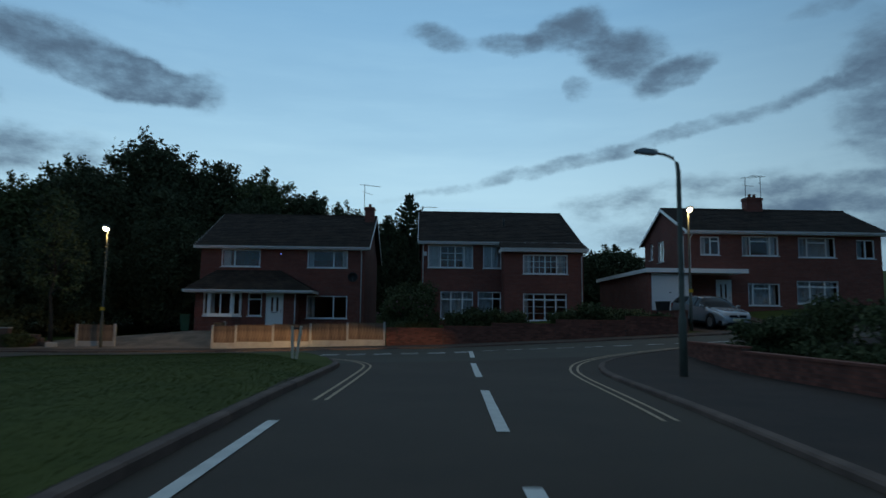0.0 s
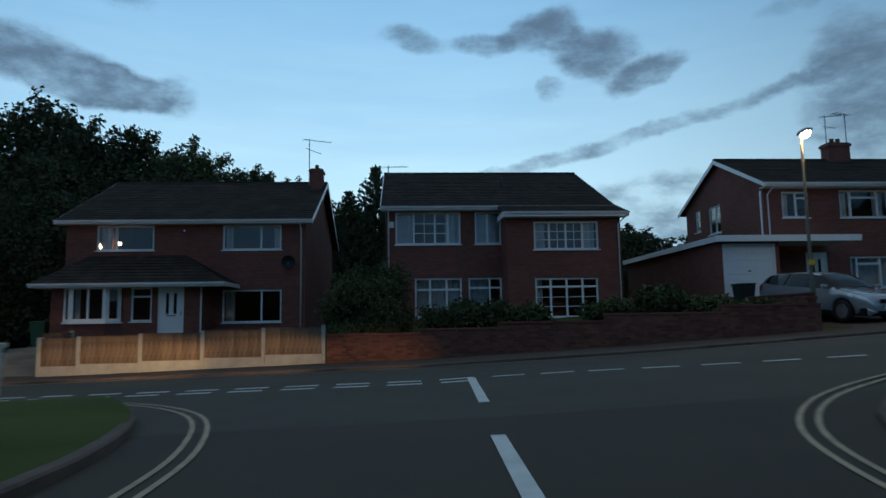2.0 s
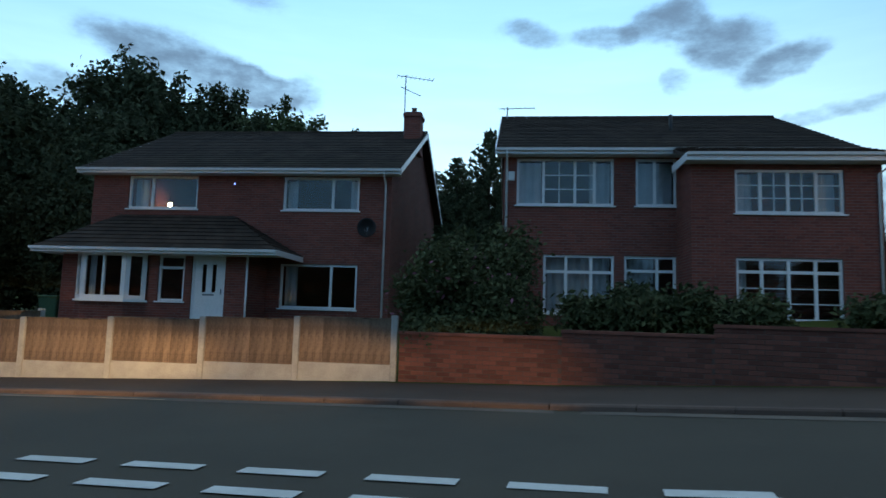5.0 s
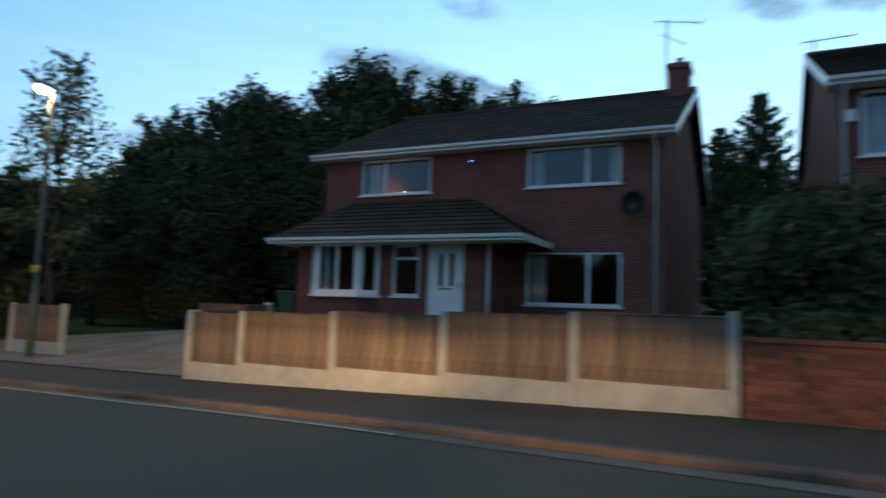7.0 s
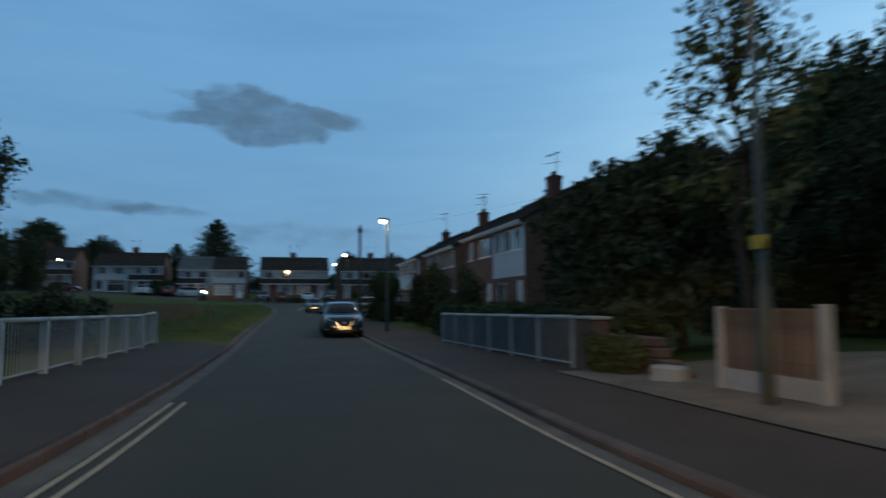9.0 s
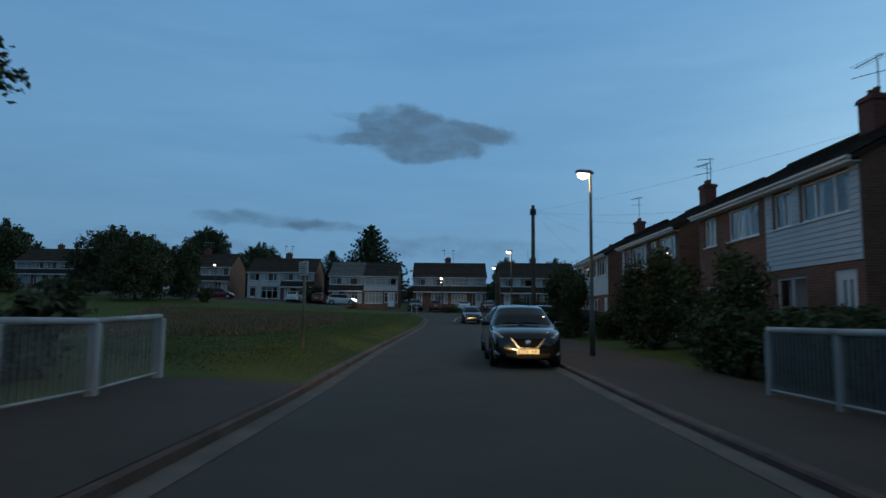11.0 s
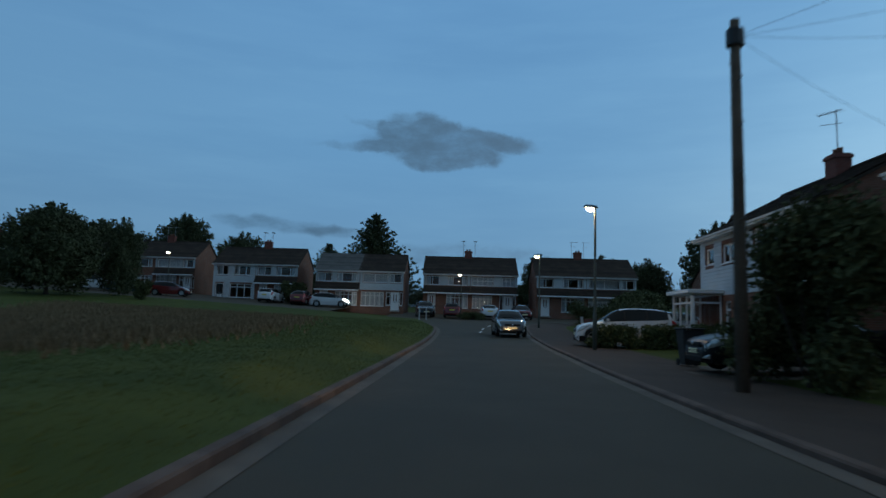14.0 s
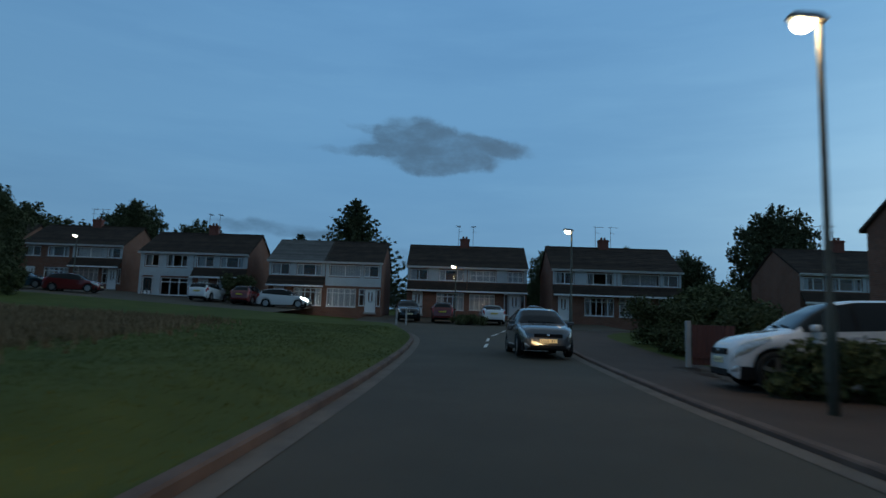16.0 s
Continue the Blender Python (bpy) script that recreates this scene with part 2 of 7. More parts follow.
ROUGH_GRASS = surface("rough_grass", (0.29, 0.205, 0.12), (0.20, 0.145, 0.085), 0.5, rough=0.95, bump=1.0, fine=14.0, spec=0.1, bump_distance=0.1)
LINE = surface("road_paint", (0.84, 0.80, 0.74), (0.60, 0.57, 0.52), 3.0, rough=0.7, bump=0.3, fine=60.0)
YELLOW = surface("yellow_road_paint", (0.62, 0.43, 0.27), (0.36, 0.25, 0.16), 6.0, rough=0.75, bump=0.3, fine=60.0)
BRICK_RED = brick_mat("red_brick", (0.235, 0.075, 0.055), (0.16, 0.052, 0.042), (0.20, 0.15, 0.13))
BRICK_BROWN = brick_mat("brown_brick", (0.26, 0.115, 0.074), (0.18, 0.080, 0.054), (0.24, 0.20, 0.17))
ROOF = surface("roof_tile", (0.070, 0.050, 0.040), (0.034, 0.027, 0.022), 0.9, rough=0.95, bump=0.4, fine=35.0, island=0.18, spec=0.15)
ROOF_GREY = surface("grey_roof_tile", (0.16, 0.15, 0.14), (0.10, 0.095, 0.09), 1.2, rough=0.9, bump=0.4, fine=35.0, island=0.2)
UPVC = plain("white_upvc", (0.80, 0.80, 0.80), rough=0.35, vary=0.04)
PAINT_WHITE = surface("white_cladding", (0.56, 0.60, 0.62), (0.44, 0.47, 0.49), 0.9, rough=0.55, bump=0.15, fine=30.0)
DARK_PLASTIC = plain("dark_plastic", (0.02, 0.02, 0.022), rough=0.5)
GLASS = plain("window_glass", (0.85, 0.9, 0.92), rough=0.02, trans=1.0, vary=0.0)
CURTAIN = surface("net_curtain", (0.62, 0.64, 0.66), (0.45, 0.47, 0.5), 4.0, rough=0.9, bump=0.5, fine=20.0)
ROOM = surface("room_plaster", (0.35, 0.32, 0.30), (0.25, 0.23, 0.22), 1.0, rough=0.9)
WOOD_FENCE = surface("fence_wood", (0.30, 0.20, 0.135), (0.10, 0.066, 0.048), 2.6, rough=0.85, bump=0.5, fine=30.0, island=0.22, streak=0.85)
CONCRETE = surface("fence_concrete", (0.46, 0.43, 0.39), (0.30, 0.28, 0.26), 2.5, rough=0.92, bump=0.4, fine=40.0)
STEEL = surface("galvanised_steel", (0.30, 0.31, 0.32), (0.20, 0.21, 0.22), 3.0, rough=0.5, metal=0.6, bump=0.1)
GREEN_STEEL = surface("painted_lamp_column", (0.12, 0.125, 0.10), (0.07, 0.075, 0.06), 3.0, rough=0.55, bump=0.1)
RAIL_WHITE = surface("white_rail_paint", (0.50, 0.50, 0.49), (0.32, 0.315, 0.30), 2.0, rough=0.6, bump=0.2)
PALE_TIMBER = surface("pale_timber", (0.30, 0.23, 0.17), (0.18, 0.14, 0.10), 2.0, rough=0.9, bump=0.5, fine=25.0)
TIMBER = surface("weathered_timber", (0.16, 0.12, 0.09), (0.08, 0.06, 0.045), 2.0, rough=0.9, bump=0.5, fine=25.0)
BARK = surface("bark", (0.09, 0.07, 0.05), (0.04, 0.03, 0.025), 3.0, rough=0.95, bump=1.0, fine=16.0, bump_distance=0.03)
LEAF = surface("leaf_green", (0.120, 0.135, 0.052), (0.062, 0.075, 0.030), 0.6, rough=0.7, bump=0.1, island=0.35, spec=0.2)
LEAF_DARK = surface("leaf_dark", (0.095, 0.105, 0.052), (0.050, 0.058, 0.030), 0.6, rough=0.75, bump=0.1, island=0.35, spec=0.15)
HEDGE = surface("hedge_leaf", (0.110, 0.120, 0.052), (0.058, 0.066, 0.030), 0.9, rough=0.75, bump=0.1, island=0.4, spec=0.15)
# pale colour stands for the headlamp light on the marker stakes
STAKE = surface("headlit_stake_timber", (0.78, 0.64, 0.50), (0.55, 0.45, 0.35), 3.0, rough=0.9, bump=0.4, fine=30.0)
YELLOW_SIGN = plain("yellow_plate", (0.75, 0.42, 0.03), rough=0.4)
LAMP_GLOW = glowing("lamp_lens", (1.0, 0.74, 0.42), 60.0)
BULB = glowing("warm_bulb", (1.0, 0.78, 0.5), 12.0)


# ---- mesh helpers ----
def mesh_ob(name, bm, material, parent=None, smooth=False, label=""):
    me = bpy.data.meshes.new(name)
    bm.to_mesh(me)
    bm.free()
    for m in material if isinstance(material, (list, tuple)) else [material]:
        me.materials.append(m)
    if smooth:
        me.shade_smooth()
    ob = new(name, me)
    if parent:
        ob.parent = parent
    if label:
        ob["label"] = label
    return ob


def part(name, bm, material, parent, label="", smooth=False):
    return mesh_ob(name, bm, material, parent, smooth, label)


def thing(name, m, label, category, group="", kind=""):
    ob = new(name)
    ob.empty_display_size = 0.2
    ob.matrix_world = m
    return tagged(ob, label, category, group, kind)


def box(bm, x0, y0, z0, x1, y1, z1, m=None):
    vs = [bm.verts.new((x, y, z)) for x in (x0, x1) for y in (y0, y1) for z in (z0, z1)]
    for f in ((0, 1, 3, 2), (4, 6, 7, 5), (0, 4, 5, 1), (2, 3, 7, 6), (0, 2, 6, 4), (1, 5, 7, 3)):
        bm.faces.new([vs[i] for i in f])
    if m:
        for v in vs:
            v.co = m @ v.co
    return vs


def boxes(*dims, bevel=0.0):
    bm = bmesh.new()
    for d in dims:
        box(bm, *d)
    bmesh.ops.recalc_face_normals(bm, faces=bm.faces)
    if bevel:
        bmesh.ops.bevel(bm, geom=bm.edges[:], offset=bevel, segments=1, affect="EDGES")
    return bm


def prism(bm, pts, axis, a, b):
    """Extrude a polygon (2D) along x ('x': pts are y,z), y ('y': x,z) or z ('z': x,y)."""
    def p3(p, q):
        return {"x": (q, p[0], p[1]), "y": (p[0], q, p[1]), "z": (p[0], p[1], q)}[axis]
    lo, hi = [bm.verts.new(p3(p, a)) for p in pts], [bm.verts.new(p3(p, b)) for p in pts]
    n = len(pts)
    bm.faces.new(lo), bm.faces.new(hi[::-1])
    for i in range(n):
        bm.faces.new((lo[i], hi[i], hi[(i + 1) % n], lo[(i + 1) % n]))
    bmesh.ops.recalc_face_normals(bm, faces=bm.faces)
    return bm


def tube(bm, pts, radii, sides=10, caps=True):
    rings = []
    pts = [Vector(p) for p in pts]
    for i, p in enumerate(pts):
        d = (pts[min(i + 1, len(pts) - 1)] - pts[max(i - 1, 0)]).normalized()
        a = d.orthogonal().normalized() if abs(d.z) < 0.95 else Vector((1, 0, 0))
        a = (a - d * a.dot(d)).normalized()
        b = d.cross(a)
        r = radii[i] if isinstance(radii, (list, tuple)) else radii
        rings.append([bm.verts.new(p + (a * math.cos(6.28318 * j / sides) + b * math.sin(6.28318 * j / sides)) * r) for j in range(sides)])
    for q, s in zip(rings, rings[1:]):
        for j in range(sides):
            bm.faces.new((q[j], q[(j + 1) % sides], s[(j + 1) % sides], s[j]))
    if caps:
        bm.faces.new(rings[0][::-1]), bm.faces.new(rings[-1])
    return bm


def strip(left, right, height, cross=1, step=0.0):
    """A sheet between two polylines of equal length; height(x, y, share)."""
    bm = bmesh.new()
    rows = []
    for a, b in zip(left, right):
        row = []
        for j in range(cross + 1):
            f = j / cross
            x, y = a[0] + (b[0] - a[0]) * f, a[1] + (b[1] - a[1]) * f
            row.append(bm.verts.new((x, y, height(x, y))))
        rows.append(row)
    for p, q in zip(rows, rows[1:]):
        for j in range(cross):
            bm.faces.new((p[j], p[j + 1], q[j + 1], q[j]))
    bmesh.ops.recalc_face_normals(bm, faces=bm.faces)
    if sum(f.normal.z for f in bm.faces) < 0:
        bmesh.ops.reverse_faces(bm, faces=bm.faces)
    return bm


def dense(poly, step):
    out = []
    for a, b in zip(poly, poly[1:]):
        n = max(1, int(math.dist(a, b) / step))
        out += [(a[0] + (b[0] - a[0]) * i / n, a[1] + (b[1] - a[1]) * i / n) for i in range(n)]
    return out + [tuple(poly[-1])]


def smooth_line(pts, n=8):
    """Catmull-Rom through points."""
    out = []
    p = [pts[0]] + list(pts) + [pts[-1]]
    for i in range(1, len(p) - 2):
        for j in range(n):
            t = j / n
            out.append(tuple(0.5 * (2 * p[i][c] + (p[i + 1][c] - p[i - 1][c]) * t + (2 * p[i - 1][c] - 5 * p[i][c] + 4 * p[i + 1][c] - p[i + 2][c]) * t * t + (3 * p[i][c] - p[i - 1][c] - 3 * p[i + 1][c] + p[i + 2][c]) * t ** 3) for c in (0, 1)))
    return out + [tuple(pts[-1])]


def beside(line, d):
    """The polyline moved d metres to its left."""
    out = []
    for i, p in enumerate(line):
        a, b = line[max(0, i - 1)], line[min(len(line) - 1, i + 1)]
        l = math.dist(a, b) or 1.0
        out.append((p[0] - (b[1] - a[1]) / l * d, p[1] + (b[0] - a[0]) / l * d))
    return out


# ---- ground, road and kerbs ----
KERB_SW = dense([(-2.25, -40), (-2.25, 10)], 2.0)[:-1] + smooth_line([(-2.25, 10), (-2.12, 15.8), (-2.35, 18.6), (-3.3, 21.4), (-5.2, 23.3), (-8.5, 24.5), (-13, 25.1), (-20, 25.35), (-30, 25.4), (-45, 25.3), (-60, 25.5), (-75, 25.8), (-88, 25.6), (-95, 24.3), (-99, 21.5), (-102, 16), (-104, 8), (-106, -10), (-108, -60)], 6)
KERB_SE = dense([(3.1, -40), (3.3, 4)], 2.0)[:-1] + smooth_line([(3.3, 4), (3.75, 9), (4.05, 14.0), (4.35, 16.2), (5.0, 17.9), (6.3, 19.3), (8.6, 20.4), (12, 20.9), (25, 20.8), (60, 19)], 6)
KERB_N = smooth_line([(60, 25), (35, 26), (20, 26.3), (11, 26.6), (6.6, 26.9), (4, 27.5), (1, 28.4), (-2, 28.9), (-6, 29.5), (-10, 29.75), (-15, 29.85), (-22, 30.1), (-35, 30.35), (-52, 30.5), (-65, 30.8), (-75, 31.1), (-86, 31.7), (-95, 32.6), (-100, 34), (-103, 37), (-104, 60)], 6)


def structure(name, bm, material, label, category, smooth=False):
    return tagged(mesh_ob(name, bm, material, smooth=smooth), label, category, kind="structure")


def base_ground():
    bm = bmesh.new()
    xs = [-900, -500, -300, -200, -160, -140, -125] + list(range(-120, 61, 4)) + [80, 120, 200, 400, 900]
    ys = [-900, -500, -200, -100, -60] + list(range(-40, 81, 4)) + [100, 140, 200, 400, 900]
    grid = [[bm.verts.new((x, y, level(x, y) - 0.35 + (min(0.10 * max(0, y - 48), 9.0) if y > 48 else 0) + (0.0 if y > 20 else 0.044 * min(22 - y, 90) * ease(-70, -115, x)))) for y in ys] for x in xs]
    for a, b in zip(grid, grid[1:]):
        for j in range(len(ys) - 1):
            bm.faces.new((a[j], b[j], b[j + 1], a[j + 1]))
    return structure("ground", bm, GRASS, "dark grassy ground reaching out to the distance", "ground", True)


base_ground()
road_main = structure("road", strip(dense([(60, 19.6), (-122, 19.6)], 1.5), dense([(60, 40), (-122, 40)], 1.5), level, 15), ASPHALT, "worn dark grey asphalt of the residential road", "road", True)
road_side = structure("road_side_street", strip(dense([(-3.0, -40), (-3.0, 19.6)], 1.5), dense([(7.5, -40), (7.5, 19.6)], 1.5), level, 8), ASPHALT_SIDE, "worn dark grey asphalt of the side street", "road", True)
road_far = structure("road_crescent", strip(dense([(-92, 15), (-113, -60)], 2.5), dense([(-118, 15), (-135, -60)], 2.5), lambda x, y: green(x, y) - 0.10, 4), ASPHALT, "dark asphalt of the crescent", "road", True)

far_side = [(-60 - 40 * i / (len(KERB_SW) - 1), -60) for i in range(len(KERB_SW))]
grass_line = beside(KERB_SW, 0.06)
structure("green", strip(grass_line, far_side, green, 260), GRASS, "mown dark green grass beside the road", "grass", True)
east_line = beside(KERB_SE, -0.13)
structure("pavement_east", strip(east_line, beside(KERB_SE, -4.2), lambda x, y: level(x, y) + 0.07, 4), PAVING_DARK, "dark tarmac pavement at the street corner", "pavement", True)
structure("garden_east", strip(beside(KERB_SE, -4.0), [(40 + i * 0.2, -40 + 60 * i / (len(KERB_SE) - 1)) for i in range(len(KERB_SE))], lambda x, y: level(x, y) + 0.14, 6), GRASS, "shaded garden ground behind the corner wall", "grass", True)
north_line = beside(KERB_N, -0.13)
structure("pavement_north", strip(north_line, [b if a[0] < -4 else c for a, b, c in zip(KERB_N, beside(KERB_N, -3.0), beside(KERB_N, -2.2))], lambda x, y: level(x, y) + 0.07, 3), PAVING, "dark reddish tarmac pavement along the road", "pavement", True)
structure("garden_north", strip(beside(KERB_N, -2.0), [(p[0], 60) for p in KERB_N], plot, 24), GRASS, "garden ground rising towards the houses", "grass", True)
sw_pave = [p for p in KERB_SW if -33 < p[0] < -9.5 and p[1] > 20]
structure("pavement_south", strip(beside(sw_pave, 0.06), beside(sw_pave, 2.9), lambda x, y: green(x, y) + 0.02, 16), PAVING, "reddish tarmac pavement beside the railing", "pavement", True)


def kerb(name, line, side, step=0.914, lift=0.0, channel=lambda p: True):
    """Kerb stones laid end to end along a line; side +1: the raised ground is to the left."""
    pts = dense(line, 0.15)
    cut = [pts[0]]
    for p in pts:
        if math.dist(p, cut[-1]) >= step:
            cut.append(p)
    bm = bmesh.new()
    for a, b in zip(cut, cut[1:]):
        l = math.dist(a, b)
        n = (-(b[1] - a[1]) / l * side, (b[0] - a[0]) / l * side)
        d = ((b[0] - a[0]) / l * 0.006, (b[1] - a[1]) / l * 0.006)
        a, b = (a[0] + d[0], a[1] + d[1]), (b[0] - d[0], b[1] - d[1])
        vs = []
        for p in (a, b):
            z = level(*p) + lift
            for w, h in ((0.0, -0.09), (0.0, 0.055), (0.025, 0.076), (0.14, 0.080), (0.14, -0.09)):
                vs.append(bm.verts.new((p[0] + n[0] * w, p[1] + n[1] * w, z + h)))
        for i in range(4):
            bm.faces.new((vs[i], vs[i + 1], vs[i + 6], vs[i + 5]))
        bm.faces.new(vs[:5]), bm.faces.new(vs[5:])
    bmesh.ops.recalc_face_normals(bm, faces=bm.faces)
    ob = structure(name, bm, KERB, "pinkish concrete kerb stones beside the road", "kerb")
    # pale channel strip at the foot of the kerb
    line = [p for p in line if channel(p)]
    ch = beside(line, -0.01 * side), beside(line, -0.27 * side)
    structure("channel", strip(*ch, lambda x, y: level(x, y) + 0.006, 1), CHANNEL, "pale worn channel strip along the kerb", "road edge", True)
    return ob


kerb("kerb_southwest", [p for p in KERB_SW if p[0] > -97], 1, lift=0.034, channel=lambda p: p[0] < -12)
kerb("kerb_southeast", [p for p in KERB_SE if p[1] > -5 and p[0] < 40], -1, channel=lambda p: p[0] > 12)
kerb("kerb_north", [p for p in KERB_N if p[0] < 45], -1)


# ---- road markings ----
def flat_mark(name, pts, label, material=LINE):
    bm = bmesh.new()
    bm.faces.new([bm.verts.new((x, y, level(x, y) + 0.012)) for x, y in pts])
    bmesh.ops.recalc_face_normals(bm, faces=bm.faces)
    if sum(f.normal.z for f in bm.faces) < 0:
        bmesh.ops.reverse_faces(bm, faces=bm.faces)
    return structure(name, bm, material, label, "road marking")


def dash(a, b, w, label, material=LINE):
    l = math.dist(a, b)
    n = (-(b[1] - a[1]) / l * w / 2, (b[0] - a[0]) / l * w / 2)
    flat_mark("road_marking", [(a[0] + n[0], a[1] + n[1]), (b[0] + n[0], b[1] + n[1]), (b[0] - n[0], b[1] - n[1]), (a[0] - n[0], a[1] - n[1])], label, material)


give = dense([(1.85, 24.55), (-8.5, 26.0)], 0.01)
for row in (0.0, -0.56):
    for i in range(10):
        a, b = give[int(i * 101)], give[min(len(give) - 1, int(i * 101 + 66))]
        dash((a[0], a[1] + row), (b[0], b[1] + row), 0.17, "white give-way dash")
for a, b in (((2.2, 24.42), (2.8, 24.28)), ((3.08, 24.16), (3.68, 24.0)), ((3.92, 23.9), (4.5, 23.68)), ((4.8, 23.55), (5.4, 23.32)), ((5.75, 23.2), (6.35, 23.0)), ((6.7, 22.9), (7.3, 22.75)), ((7.7, 22.65), (8.3, 22.5)), ((8.7, 22.42), (9.3, 22.3)), ((9.7, 22.2), (10.4, 22.1)), ((11, 22.0), (11.7, 21.95)), ((12.4, 21.9), (13.1, 21.85))):
    dash(a, b, 0.12, "white edge dash across the junction")
for a, b in (((1.80, 24.5), (1.60, 20.9)), ((1.42, 18.4), (1.22, 14.1)), ((1.09, 11.47), (0.90, 7.3)), ((0.82, 4.9), (0.70, 0.5))):
    dash(a, b, 0.15, "white centre line dash")
for a, b in (((-83.8, 28.5), (-86, 28.7)), ((-88, 28.8), (-90.5, 29.0)), ((-93, 29.3), (-96, 29.8)), ((-98, 30.1), (-101, 30.7))):
    dash(a, b, 0.12, "white centre line dash")


def ribbon(line, d0, d1, material, label):
    structure("road_marking", strip(beside(line, d0), beside(line, d1), lambda x, y: level(x, y) + 0.010, 1), material, label, "road marking")


def easing(line, d0, d1):
    """A line beside the kerb whose offset passes from d0 to d1 round the corner."""
    out = []
    for a, b in zip(beside(line, -d0), beside(line, -d1)):
        w = ease(-5.0, -10.0, a[0])
        out.append((a[0] + (b[0] - a[0]) * w, a[1] + (b[1] - a[1]) * w))
    return out


corner_l = [p for p in KERB_SW if p[1] > 8.4 and p[0] > -19]
corner_r = [p for p in KERB_SE if p[1] > 8.0 and p[0] < 16]
for o in (0.0, 0.17):
    structure("road_marking", strip(easing(corner_l, 0.62 + o, 0.30 + o), easing(corner_l, 0.68 + o, 0.36 + o), lambda x, y: level(x, y) + 0.010, 1), YELLOW, "faded double yellow line at the kerb", "road marking")
    ribbon(corner_r, o + 0.48, o + 0.54, YELLOW, "faded double yellow line at the kerb")
ribbon([p for p in KERB_N if -21 < p[0] < -4], 0.20, 0.26, YELLOW, "thin pale line along the kerb")
ribbon([p for p in KERB_SW if p[1] < 8.6 and p[0] > -5], -0.42, -0.56, LINE, "worn white edge line")


# ---- houses ----
def wall_sheet(bm, w, h, t, holes, m):
    """A wall w x h, t thick (front at y = 0), with rectangular openings (x0, z0, x1, z1), moved by m."""
    holes = [tuple(round(v, 4) for v in q) for q in holes]
    xs = sorted({0.0, round(w, 4), *[v for q in holes for v in (q[0], q[2])]})
    zs = sorted({0.0, round(h, 4), *[v for q in holes for v in (q[1], q[3])]})
    cache = {}

    def v(x, y, z):
        key = (round(x, 4), y, round(z, 4))
        if key not in cache:
            cache[key] = bm.verts.new(m @ Vector((x, y, z)))
        return cache[key]

    def solid(i, j):
        if not (0 <= i < len(xs) - 1 and 0 <= j < len(zs) - 1):
            return False
        cx, cz = (xs[i] + xs[i + 1]) / 2, (zs[j] + zs[j + 1]) / 2
        return not any(a < cx < c and b < cz < d for a, b, c, d in holes)

    for i in range(len(xs) - 1):
        for j in range(len(zs) - 1):
            if not solid(i, j):
                continue
            a, c, b, d = xs[i], xs[i + 1], zs[j], zs[j + 1]
            bm.faces.new((v(a, 0, b), v(c, 0, b), v(c, 0, d), v(a, 0, d)))
            bm.faces.new((v(a, t, d), v(c, t, d), v(c, t, b), v(a, t, b)))
            for di, dj, p, q in ((-1, 0, (a, b), (a, d)), (1, 0, (c, d), (c, b)), (0, -1, (c, b), (a, b)), (0, 1, (a, d), (c, d))):
                if not solid(i + di, j + dj):
                    bm.faces.new((v(p[0], 0, p[1]), v(q[0], 0, q[1]), v(q[0], t, q[1]), v(p[0], t, p[1])))


def frame_bars(bm, w, h, d, edge, vert=(), horiz=(), bar=0.05, y0=0.0):
    box(bm, 0, y0, 0, edge, y0 + d, h), box(bm, w - edge, y0, 0, w, y0 + d, h)
    box(bm, edge, y0, 0, w - edge, y0 + d, edge), box(bm, edge, y0, h - edge, w - edge, y0 + d, h)
    for x in vert:
        box(bm, x - bar / 2, y0 + 0.004, edge, x + bar / 2, y0 + d - 0.004, h - edge)
    for a, b, z in horiz:
        box(bm, a, y0 + 0.008, z - bar / 2, b, y0 + d - 0.008, z + bar / 2)


def curtain_mesh(w, h, seed):
    r = random.Random(seed)
    bm = bmesh.new()
    n = max(6, int(w / 0.04))
    ph = r.random() * 6
    a = [(w * i / n, 0.03 * math.sin(i * 1.1 + ph) + 0.012 * math.sin(i * 2.7)) for i in range(n + 1)]
    lo, hi = [bm.verts.new((x, y, 0)) for x, y in a], [bm.verts.new((x, y, h)) for x, y in a]
    for i in range(n):
        bm.faces.new((lo[i], lo[i + 1], hi[i + 1], hi[i]))
    return bm


